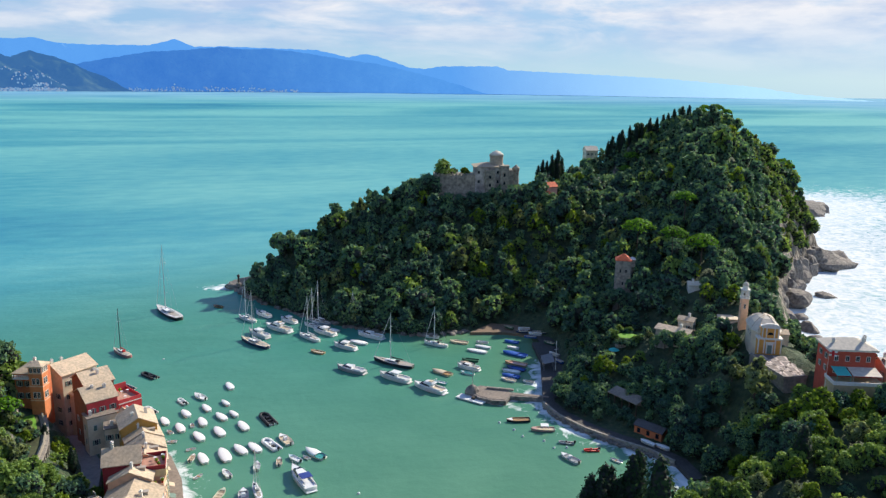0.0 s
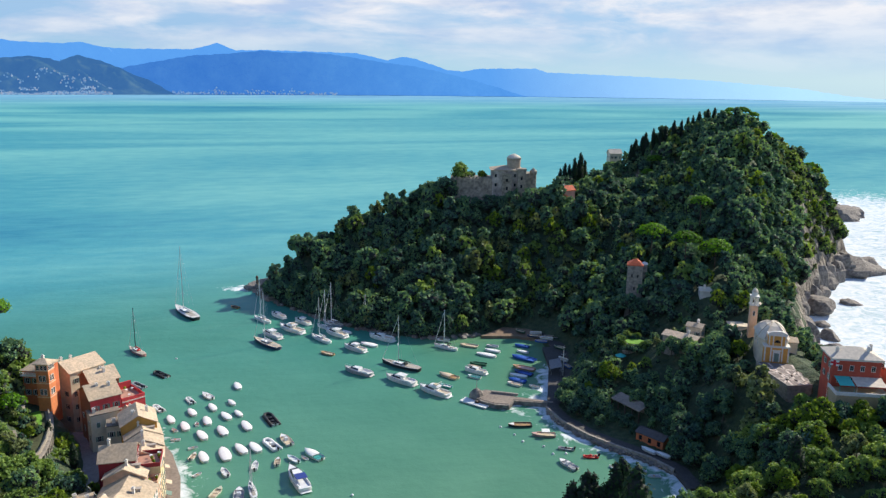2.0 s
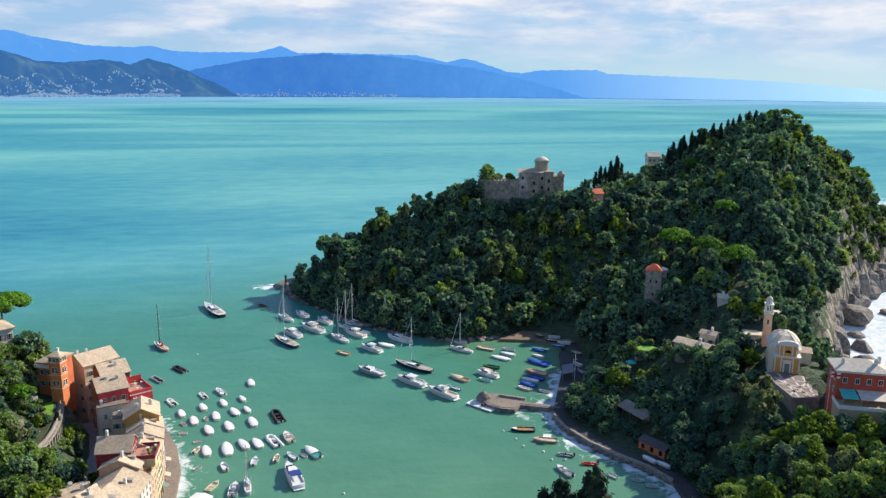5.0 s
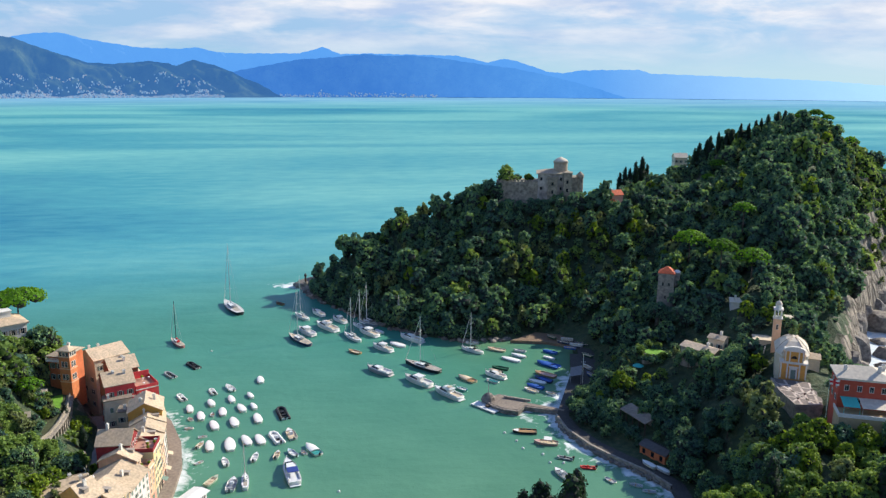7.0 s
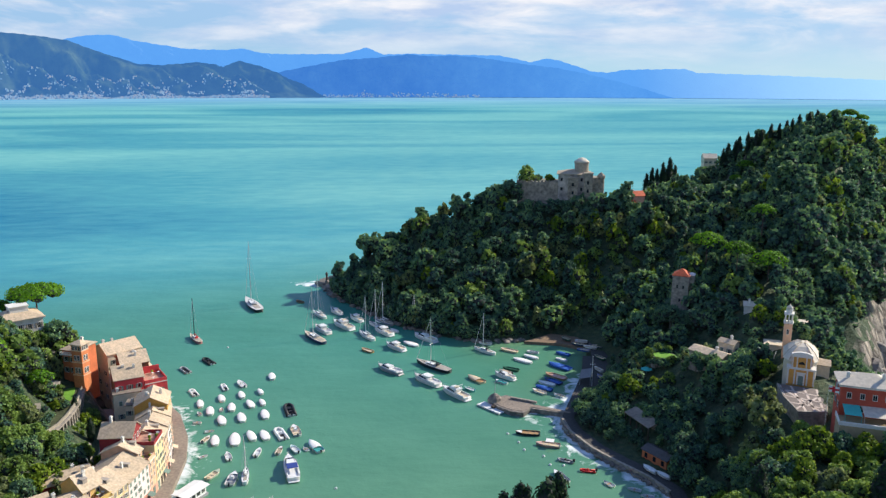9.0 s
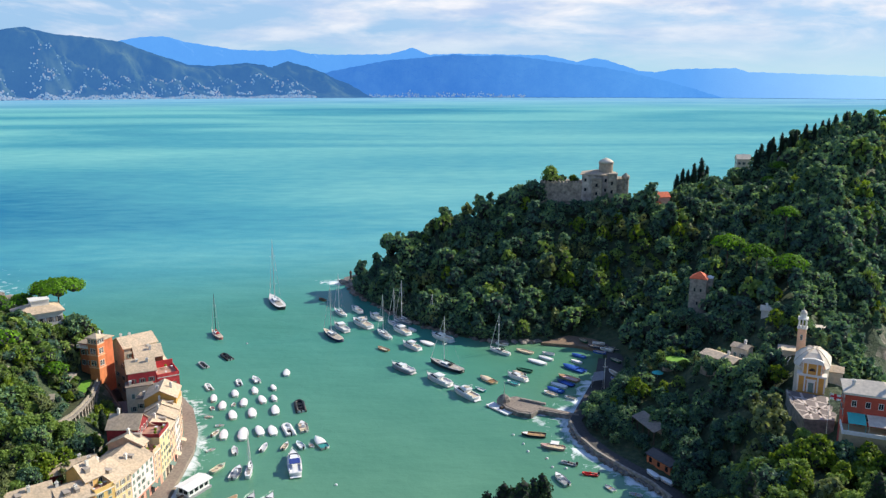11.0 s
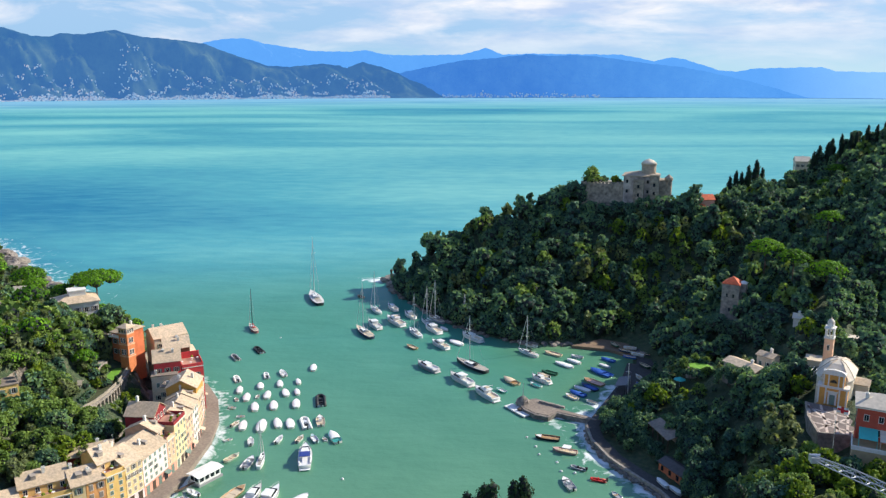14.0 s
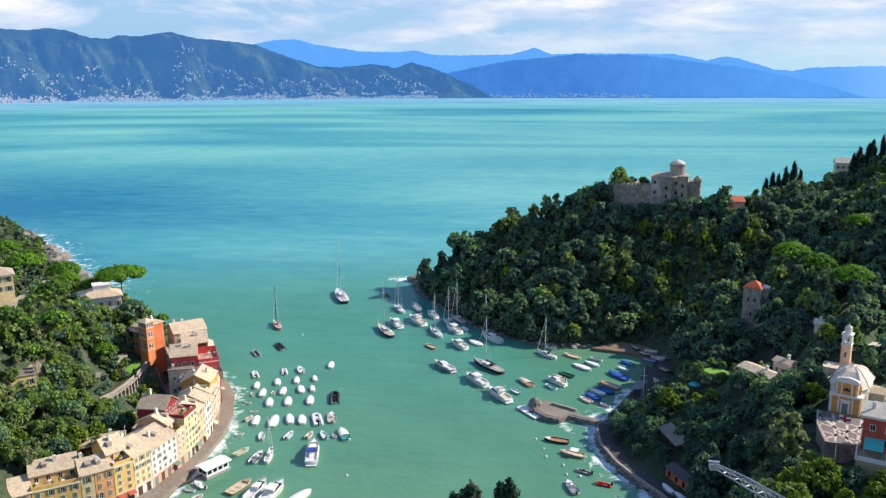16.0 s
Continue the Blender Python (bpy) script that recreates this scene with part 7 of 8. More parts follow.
def mixed_mesh(name, V, F, mat, tint=None):
    quad, tri = split_tris(F)
    me = bpy.data.meshes.new(name)
    me.vertices.add(len(V))
    me.vertices.foreach_set("co", np.ascontiguousarray(V, np.float32).ravel())
    loops = np.concatenate([quad.ravel(), tri.ravel()]).astype(np.int32)
    me.loops.add(len(loops))
    me.loops.foreach_set("vertex_index", loops)
    starts = np.concatenate([np.arange(len(quad)) * 4, len(quad) * 4 + np.arange(len(tri)) * 3]).astype(np.int32)
    me.polygons.add(len(starts))
    me.polygons.foreach_set("loop_start", starts)
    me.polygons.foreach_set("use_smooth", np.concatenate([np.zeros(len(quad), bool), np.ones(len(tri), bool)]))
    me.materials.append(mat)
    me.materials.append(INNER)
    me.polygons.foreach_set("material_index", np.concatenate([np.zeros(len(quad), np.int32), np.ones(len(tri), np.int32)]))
    me.update(calc_edges=True)
    if tint is not None:
        me.attributes.new("tint", "FLOAT", "POINT").data.foreach_set("value", tint.astype(np.float32))
    return me


def oak_lobes(seed, R=3.6, H=7.5, n=8, peak=0.0):
    """An uneven crown of n large lumps, each with smaller ones on it; peak draws it up to a point."""
    r = random.Random(seed)
    out = []
    for i in range(n):
        u = (i + r.uniform(0.1, 0.9)) / n
        a = i * 2.4 + r.uniform(-0.7, 0.7)
        wide = math.sin(math.pi * (0.18 + 0.72 * u)) * (1 - peak * u)
        q = R * 0.62 * wide * r.uniform(0.55, 1.25)
        s = R * r.uniform(0.30, 0.50) * (1 - 0.45 * peak * u)
        x, y, z = q * math.cos(a), q * math.sin(a), H * (0.26 + 0.60 * u) + r.uniform(-0.06, 0.06) * H
        out.append((x, y, z, s, s * r.uniform(0.75, 1.15)))
        for _ in range(3):
            b, e, t = r.uniform(0, 6.283), r.uniform(-0.1, 1.3), s * r.uniform(0.32, 0.5)
            out.append((x + s * 0.85 * math.cos(b) * math.cos(e), y + s * 0.85 * math.sin(b) * math.cos(e), z + s * 0.9 * math.sin(e), t, t * r.uniform(0.8, 1.2)))
    return out


def pine_lobes(seed, R=5.2, H=11.0, sink=0.30):
    """A flat shallow dome of close-set lumps."""
    r = random.Random(seed)
    out = []
    for i in range(30):
        a, q = i * 2.4 + r.uniform(-0.2, 0.2), R * 0.86 * math.sqrt((i + 0.5) / 30) * r.uniform(0.92, 1.08)
        s = r.uniform(0.20, 0.28) * R
        out.append((q * math.cos(a), q * math.sin(a), H - 0.16 * R - R * sink * (q / R) ** 2 + r.uniform(-0.02, 0.03) * R, s, s * 0.72))
    return out


def cypress_lobes(seed, R=1.25, H=11.0):
    r = random.Random(seed)
    out = []
    for i in range(22):
        u = i / 21
        s = R * min(1, 0.6 + 1.6 * u) * math.sqrt(min(1, (1.05 - u) / 0.5))
        out.append((r.uniform(-0.16, 0.16) * R, r.uniform(-0.16, 0.16) * R, 1.0 + (H - 1.8) * u, s, max(0.7, s * 0.95)))
    return out


def bush_lobes(seed, R=1.8, H=2.6):
    r = random.Random(seed)
    return [(r.uniform(-0.5, 0.5) * R, r.uniform(-0.5, 0.5) * R, H * r.uniform(0.3, 0.6), R * r.uniform(0.45, 0.7), R * r.uniform(0.4, 0.55)) for _ in range(5)]


def trunk_geo(H, r, lobes, seed, limbs=5):
    rnd = random.Random(seed)
    g = Geo()
    bend = (rnd.uniform(-0.3, 0.3), rnd.uniform(-0.3, 0.3))
    top = (bend[0], bend[1], H)
    g.tube((0, 0, -1.5), (bend[0] * 0.4, bend[1] * 0.4, H * 0.45), r, r * 0.75, 7)
    g.tube((bend[0] * 0.4, bend[1] * 0.4, H * 0.45), top, r * 0.75, r * 0.45, 7)
    for l in lobes[1 : 1 + limbs]:
        g.tube((bend[0] * 0.6, bend[1] * 0.6, H * rnd.uniform(0.55, 0.95)), (l[0] * 0.85, l[1] * 0.85, l[2]), r * 0.4, r * 0.15, 5)
    return g


KINDS = {}


def tree_kind(key, lobes, count, size, mat, H, r, seed, label, flat=1.0, limbs=5, rough=0.8, heart=0.24):
    V, F = crown_arrays(lobes, count, size, seed, flat, rough, heart)
    fv, ff = crown_arrays(lobes, int(count * 0.25), size * 1.62, seed, flat, rough, heart)
    cv, cf = crown_arrays(lobes, int(count * 0.13), size * 2.2, seed, flat, rough, heart)
    KINDS[key] = dict(V=fv, F=ff, CV=cv, CF=cf, mat=mat, crown=mixed_mesh("crown", V, F, mat), trunk=trunk_geo(H, r, lobes, seed, limbs).mesh("trunk", BARK, True), label=label)


OAKS = ((3.4, 6.8, 8, 0.0), (4.2, 7.0, 10, 0.0), (2.7, 8.8, 8, 0.5), (4.8, 7.6, 12, 0.1), (2.3, 6.2, 6, 0.3), (3.6, 9.6, 10, 0.65))
for s, (wide, tall, lumps, peak) in enumerate(OAKS):
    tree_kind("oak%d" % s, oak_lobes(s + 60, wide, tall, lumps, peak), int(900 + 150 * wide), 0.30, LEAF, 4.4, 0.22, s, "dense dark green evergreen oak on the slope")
tree_kind("olive0", oak_lobes(11, 2.8, 5.6, 7), 900, 0.27, LEAF_OLIVE, 3.4, 0.2, 11, "grey-green olive tree on the slope")
tree_kind("bright0", oak_lobes(12, 2.6, 6.0, 7), 900, 0.28, LEAF_BRIGHT, 3.8, 0.18, 12, "bright yellow-green leafy tree")
tree_kind("bright1", oak_lobes(13, 3.2, 6.6, 8), 1100, 0.29, LEAF_BRIGHT, 4.0, 0.18, 13, "light green leafy tree on the slope")
# oak crowns in the lightened leaf colour that stands for sun on them
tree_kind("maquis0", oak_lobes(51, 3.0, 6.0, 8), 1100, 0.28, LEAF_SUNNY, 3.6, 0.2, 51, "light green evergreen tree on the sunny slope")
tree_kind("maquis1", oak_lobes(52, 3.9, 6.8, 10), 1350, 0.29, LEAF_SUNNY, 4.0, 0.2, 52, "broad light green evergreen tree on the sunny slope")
tree_kind("pine0", pine_lobes(21, 6.8, 11.5, 0.62), 2000, 0.32, LEAF_PINE, 9.6, 0.26, 21, "umbrella stone pine with a flat green crown", 2.0, 9, 0.3, 0.1)
tree_kind("umbrella0", pine_lobes(23, 9.0, 11.4, 0.27), 3000, 0.34, LEAF_PINE, 9.8, 0.34, 23, "wide umbrella pine with a flat bright green crown", 2.0, 12, 0.3, 0.1)
tree_kind("pine1", pine_lobes(22, 4.6, 10.0, 0.60), 1100, 0.30, LEAF_PINE, 8.6, 0.24, 22, "umbrella stone pine with a wide crown", 2.0, 9, 0.3, 0.1)
tree_kind("cypress0", cypress_lobes(31, 1.45), 1300, 0.19, LEAF_CYPRESS, 8.0, 0.16, 31, "tall narrow dark green cypress tree", 1.0, 0, 0.36, 0.0)
tree_kind("cypress1", cypress_lobes(32, 1.95, 12.5), 1500, 0.21, LEAF_CYPRESS, 9.0, 0.18, 32, "tall broad dark green cypress tree", 1.0, 0, 0.36, 0.0)
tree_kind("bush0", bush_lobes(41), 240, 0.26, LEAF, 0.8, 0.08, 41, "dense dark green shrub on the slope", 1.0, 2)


def plant(key, x, y, scale=1.0, turn=0.0, z=None, label="", name="tree", group="trees on the slopes", slim=1.0):
    k = KINDS[key]
    ob = thing(name, pose(x, y, ground_at(x, y) if z is None else z, 0, 0, turn) @ Matrix.Diagonal((scale * slim, scale * slim, scale, 1)), label or k["label"], "tree", group)
    part("trunk", k["trunk"], None, ob)
    part("crown", k["crown"], None, ob)
    return ob


# marked trees
def tall_pine(key, x, y, top, s):
    """A stone pine whose crown tops out at the height top; s scales it."""
    plant(key, x, y, s, x * 37 % 360, top - {"pine0": 11.4, "pine1": 9.9, "umbrella0": 11.3}[key] * s, name="stone_pine", group="stone pines")


for key, x, y, top, s in (("pine0", 152.2, 89.8, 48.1, 1.0), ("pine0", 154.4, 68.5, 48.8, 0.85), ("pine0", 162.9, 61.7, 46.5, 0.98), ("pine1", 173, 88, 59.0, 1.05), ("umbrella0", -87, 60.5, 40.2, 1.0), ("pine0", -153, 127, 25, 1.15), ("pine0", -142, 113, 24, 0.8), ("pine0", -178, 134, 27, 1.3), ("pine0", -205, 160, 27, 1.1), ("pine1", -100, 62, 35, 1.0)):
    tall_pine(key, x, y, top, s)
def tall_cypress(x, y, top, k, group="cypresses on the ridge", slim=1.0):
    """A cypress whose tip stands at the height top."""
    zg = ground_at(x, y)
    plant("cypress%d" % k, x, y, (top - zg) / (11.4, 12.9)[k], x * 17 % 360, zg, name="cypress", group=group, slim=slim)


for x, y, top, k in ((189, 262, 52, 1), (193, 264, 55, 1), (196.5, 265, 54, 1), (200.5, 266, 58, 1), (205.5, 268, 61, 1), (210, 271, 56, 1)):
    tall_cypress(x, y, top, k, slim=0.62)
for i, (x, y, top) in enumerate(((228.5, 245.8, 67.5), (230.9, 244.9, 70.9), (234.6, 243.5, 72.7), (236.4, 242.9, 74.8), (240.6, 241.2, 77.3), (244.8, 239.5, 77.5), (247.2, 238.5, 79.1), (251.9, 237.0, 82.2), (256.0, 235.6, 82.6), (259.5, 234.1, 84.3), (262.3, 233.2, 85.4), (265.5, 232.0, 87.8), (270.3, 230.2, 89.5), (273.9, 228.7, 90.2), (279.5, 227, 88.5))):
    tall_cypress(x, y, top, i % 2, slim=0.8)
for x, y, top, k, s in ((283, 226, 89.5, 1, 0.8), (290, 224, 90.0, 0, 0.72), (297, 223, 87.0, 1, 0.8), (278, 222, 87.5, 1, 0.7)):
    tall_pine("pine%d" % k, x, y, top, s)
for x, y, top, k, s in ((264, 204, 80, 0, 0.85), (279, 205, 81, 0, 0.9), (241, 205, 66, 0, 0.7), (252, 196, 70, 1, 0.9), (231, 222, 62, 0, 0.75), (222, 214, 55, 1, 0.9)):
    tall_pine("pine%d" % k, x, y, top, s)
for x, y, z, s, k in ((-60.5, 4.5, 6.5, 0.95, "oak1"), (-58.8, 0.0, 6.0, 0.9, "oak3"), (-57.4, -4.5, 6.0, 0.85, "maquis1"), (-61.0, -2.5, 8.5, 1.0, "oak0"), (-62.2, -7.5, 10.0, 1.0, "oak3"), (-59.5, -9.0, 8.0, 0.9, "oak1"), (-59.8, 9.5, 5.2, 0.8, "maquis0"), (-60.2, 13.5, 5.2, 0.95, "bright0"), (-59.9, 18.0, 5.2, 0.9, "maquis0"), (-60.2, 22.5, 5.2, 1.0, "bright1"), (-60.6, 27.5, 5.2, 0.9, "maquis0")):
    plant(k, x, y, s, x * 41 % 360, z=z)
for x, y, z, s, k in ((131.0, -46.2, 23.0, 1.05, "bright1"), (126.5, -43.5, 21.5, 0.95, "oak1"), (136.0, -48.0, 23.0, 1.0, "maquis1"), (141.0, -50.0, 23.5, 1.0, "oak3"), (122.0, -36.0, 19.5, 0.95, "oak0")):
    plant(k, x, y, s, x * 41 % 360, z=z)
dry = plant("bright0", 268, 180, 1.0, 30, label="leafless grey tree on the slope", name="bare_tree")
for ob in list(dry.children):
    ob.data = ob.data.copy()
    ob.data.materials[0] = DRY
for x, y, h in ((226, 272, 10), (245, 276, 9)):
    tall_cypress(x, y, ground_at(x, y) + h, 0)
plant("bright0", 143.5, 119.5, 0.95, 10)
for x, y, s in ((192, 96, 0.9), (195.5, 92, 1.0), (199, 88.5, 0.9), (203, 84, 0.8)):
    plant("bright1", x, y, s, x * 41 % 360)
plant("maquis1", 101, 189, 1.5, 50, z=53.0)
for x, y, z, s, k in ((92, 187, 45, 1.5, 3), (88.5, 190, 44, 1.3, 1), (99, 176.5, 41, 1.0, 1), (105, 175, 41, 1.0, 0), (111, 173.5, 41, 1.05, 3), (117, 172, 41, 1.0, 1), (141, 172, 43, 1.0, 0), (95, 179, 41, 0.9, 4)):
    plant("oak%d" % k, x, y, s, x * 41 % 360, z=z)
plant("bright1", 112, 189, 0.9, 80, z=53.6)
plant("oak0", 107, 191, 0.8, 20, z=53.6)
for x, y, s, k in ((122, 171, 1.25, 1), (130, 169, 1.2, 3), (115, 175, 0.9, 0), (137, 169, 1.1, 1), (126, 175, 0.9, 2)):
    plant("oak%d" % k, x, y, s, x * 41 % 360)
for x, y, s, k in ((-71.5, -18, 1.2, "maquis1"), (-69.5, -13, 1.15, "oak2"), (-73.5, -21.5, 1.1, "olive0"), (-70, -8, 1.0, "maquis0"), (-83.5, 40.5, 0.9, "maquis1"), (-87, 38, 0.9, "olive0"), (-80, 43, 0.85, "maquis0"), (-76.5, 48.5, 1.2, "oak1"), (-91, 40, 0.9, "maquis0")):
    plant(k, x, y, s, x * 41 % 360)
plant("oak0", 150, 164, 1.0, 30)
for x, y, z, s, k in ((130.5, 66.5, 19.0, 0.9, 3), (134.5, 64.0, 18.5, 0.85, 1), (138.5, 65.0, 19.5, 0.8, 0), (128.5, 71.5, 17.5, 0.9, 1), (120.6, 19.0, 19.6, 0.62, 4), (123.4, 16.2, 19.8, 0.62, 0), (126.2, 14.2, 20.0, 0.7, 4), (118.6, 23.0, 19.2, 0.6, 4), (129.8, 17.5, 17.6, 0.85, 2), (133.5, 22.0, 20.0, 0.6, 4), (137.5, 24.5, 21.0, 0.6, 0), (121.5, 30.5, 16.6, 0.5, 4)):
    plant("oak%d" % k, x, y, s, x * 41 % 360, z=z)
plant("oak2", 145.5, 163, 1.0, 80)
for x, y, z, s, k in ((87.6, 31.5, 1.4, 0.72, 0), (88.0, 26.5, 1.4, 0.80, 1), (88.2, 21.5, 1.4, 0.70, 3), (89.4, 16.5, 1.4, 0.62, 4), (91.2, 11.8, 1.4, 0.55, 0), (93.4, 24.0, 1.5, 0.95, 1), (93.8, 17.5, 1.5, 0.80, 0), (95.2, 12.0, 1.5, 0.65, 4), (91.4, 35.0, 1.5, 0.85, 3), (128.6, 9.5, 20.0, 1.05, 1), (126.8, 5.0, 19.0, 0.95, 0), (131.5, 13.5, 20.5, 0.95, 3), (121.0, 22.0, 19.0, 0.72, 1), (124.4, 18.6, 19.4, 0.72, 3)):
    plant("oak%d" % k, x, y, s, x * 53 % 360, z=z)
plant("oak2", 93, 190, 1.15, 20)
plant("oak1", 88, 196, 1.1, 120)
plant("bright1", 135.5, 8, 1.0, 70)
plant("bright1", 102, 27.5, 1.2, 10)
plant("bright0", 96, 27.0, 1.15, 60, z=2.2)
plant("oak3", 97.5, 21.0, 1.0, 60, z=1.6)
for x, y, s, k in ((121, -44, 1.25, 1), (117, -37, 0.8, 1), (128, -50, 1.1, 0), (112, -52, 1.1, 1), (134, -58, 1.0, 1)):
    plant("bright%d" % k, x, y, s, x * 53 % 360)
for x, y, s in ((120.5, -21, 2.0), (115, -27, 1.5), (121, -11, 1.1)):
    plant("olive0", x, y, s, x * 53 % 360)
for x, y, s in ((105, -17, 0.9), (104, -26, 0.9)):
    plant("oak%d" % (int(x) % 4), x, y, s, x * 53 % 360, z=1.2)
for x, y, z, s, k in ((104.5, 13, 5, 0.9, 1), (105.5, 6, 5, 0.95, 0), (106, -1, 5.5, 0.9, 1), (106.5, -8, 5.5, 0.95, 3), (103.5, 19, 4.5, 0.85, 0), (102.5, 24, 4, 0.8, 4), (109, 17, 8, 0.9, 1), (110, 9, 8.5, 0.9, 0), (110.5, 2, 9, 0.9, 2), (94.5, 24.5, 1.6, 0.65, 4), (96.5, 30.5, 2.0, 0.8, 1), (103, -10, 2.5, 0.8, 4), (101.8, 14.5, 3.5, 0.7, 4), (102.6, 1.5, 3.5, 0.7, 4), (92.6, 33.5, 1.5, 0.9, 1), (93.8, 28.5, 1.5, 0.85, 3), (97.5, 34.5, 2, 1.0, 3), (96, 40, 1.5, 0.85, 0), (100.5, 43.5, 2, 0.95, 1), (94.6, 23.5, 1.4, 0.9, 0), (95.4, 19.4, 1.4, 0.85, 1), (96.0, 15.5, 1.4, 0.75, 0), (97.0, 11.5, 1.4, 0.75, 4), (97.8, 8.0, 1.4, 0.75, 0), (98.6, 4.4, 1.4, 0.7, 4), (102.8, 36, 3, 1.0, 1), (104, 48, 2.5, 1.0, 3)):
    plant("oak%d" % k, x, y, s, x * 53 % 360, z=z)
for i in range(18):
    x, y = -76.5 + 2.6 * math.sin(i * 2.7), -16 + i * 2.7
    plant(("maquis0", "bush0", "olive0", "maquis1")[i % 4], x, y, (0.7, 1.3, 0.65, 0.6)[i % 4], i * 67)
for x, y, top, k in ((58.2, -59.9, 32.3, 1), (56.4, -60.5, 31.6, 1), (51.9, -75.7, 39.9, 1), (50.5, -59.7, 30.3, 1), (51.9, -59.9, 29.6, 1), (47.3, -59.9, 28.7, 1), (45.6, -60.5, 26.0, 1), (48.8, -61.0, 28.2, 1), (53.4, -61.0, 27.0, 0)):
    tall_cypress(x, y, top, k, "cypresses in the foreground", 0.85)
for x, y, s in ((98, -62, 1.0), (118, -70, 1.1), (131, -62, 0.9), (91, -40, 0.7), (-56, 13, 0.6), (-63, 22, 0.5)):
    plant("cypress1", x, y, s, x * 29 % 360, name="cypress", group="cypresses among the houses")

for i, (x, y, z) in enumerate(((-60.2, 24, 6.5), (-60.4, 14, 5.5), (-61.0, 6.5, 6.0), (-66.4, 17, 14.6), (-66.4, 12, 14.6), (-69.4, 22, 14.6), (-69.0, 17, 14.6), (-65.5, 6.0, 14.4), (-70.2, 29.5, 14.6), (-67.8, 20.0, 14.6), (-66.0, 9.0, 14.6), (-69.5, 13.5, 14.6), (-68.2, 3.0, 14.6), (-71.5, 17.5, 14.6), (-71.0, 24.5, 14.6), (-67.0, 0.0, 14.4), (-64.9, 19.5, 14.6), (-70.5, 7.0, 14.6), (-72.5, 3, 14.6))):
    plant(("bright0", "bush0", "maquis0")[i % 3], x, y, (0.55, 1.0, 0.55)[i % 3], i * 70, z, label="green garden shrub by the stone wall", name="shrub", group="shrubs along the garden wall")

for i in range(22):
    a = math.radians(18 + 15.6 * i)
    x, y = 117.1 + (5.1 + 0.5 * math.sin(i * 2.3)) * math.cos(a), 38.8 + (4.4 + 0.5 * math.sin(i * 1.7)) * math.sin(a)
    low = math.sin(a - 0.5) < 0.1
    plant(("bush0", "bush0", "maquis0")[i % 3], x, y, (1.0 + 0.25 * math.sin(i * 3.1)) * (1.0 if i % 3 < 2 else 0.5), i * 50, 15.5 if low else 16.8, label="dense green hedge shrub round the lawn", name="shrub", group="shrubs round the lawn")

# keep-out circles: buildings, lawns and roads
CLEAR_VILLAGE = [(-118, 56, 3.5), (-116, 46, 3.5), (-114, 39, 3.5), (-112, 31, 3.5), (-110, 23, 3.0), (-66, 30, 5), (-66, 23, 4.5), (-66, 15, 4), (-64, 9, 4), (-61, 18, 4), (-62, 4, 3.5), (-72.5, 26, 2.5), (-70.8, 11.6, 2.5), (-67, 10, 2.5), (-87, 60, 7), (-153, 127, 8), (-142, 113, 6), (-178, 134, 9), (-64, 37, 7), (-67, 44, 6), (-88.4, 48.6, 8), (-123, 36, 9), (-76.5, -13.5, 5), (-58, 43, 9), (-60.5, 54.5, 10), (-49, 23, 7), (-52, 34, 8), (-54, 17, 6), (-54, 8, 5), (-54, 27, 5)]
CLEAR_SADDLE = [(125, -21, 5), (129, -25, 5), (134, -25, 5), (123, -14, 3.5), (98.5, 12, 2.4), (99.5, 6, 2.4), (99.8, -3, 3), (138.4, -5.4, 5), (142, 2, 7), (146, 9, 7), (146, 16, 5), (132.6, -13.4, 8), (146, -12, 7), (155, -9, 6), (127, 42, 5), (134, 44, 4), (138, -33, 7), (141, -38, 7), (135, -40, 5), (150.5, -40, 8), (126.4, 24.6, 5.5), (133.5, 29.5, 4), (151, 48.5, 4.5), (161, 33, 3), (146, 23, 5), (117.1, 38.8, 5), (113, 33, 4), (110, 30, 3), (117, 34, 3), (162.9, 61.7, 3), (128.5, -29, 3), (97, 16, 2)]
CLEAR_HEADLAND = [(136.6, 74.6, 3), (134, 66, 3.5), (195, 251, 7), (187, 240, 6), (202, 255, 7), (105, 189, 8), (113, 187, 9), (123, 184, 9), (132, 181, 9), (137, 178, 7), (155, 170, 5), (153.5, 163, 3), (103, 179, 6), (114, 178, 4), (152.2, 89.8, 3), (154.4, 68.5, 3), (173, 88, 3), (235, 279, 6), (196, 204, 4)]
CLEAR = CLEAR_VILLAGE + CLEAR_SADDLE + CLEAR_HEADLAND
FACADE_Y = [-60, -41, -30, -20, -9, 2, 14, 26, 38, 58, 64]
FACADE_X = [-70, -55, -41, -36, -34, -33.6, -34.6, -37, -42, -53, -60]


QUAY_Y = [-20, 0, 16, 33, 45, 62, 84, 103, 112, 118]
QUAY_X = [101, 99, 96, 92, 99, 107, 114.5, 120, 108, 60]


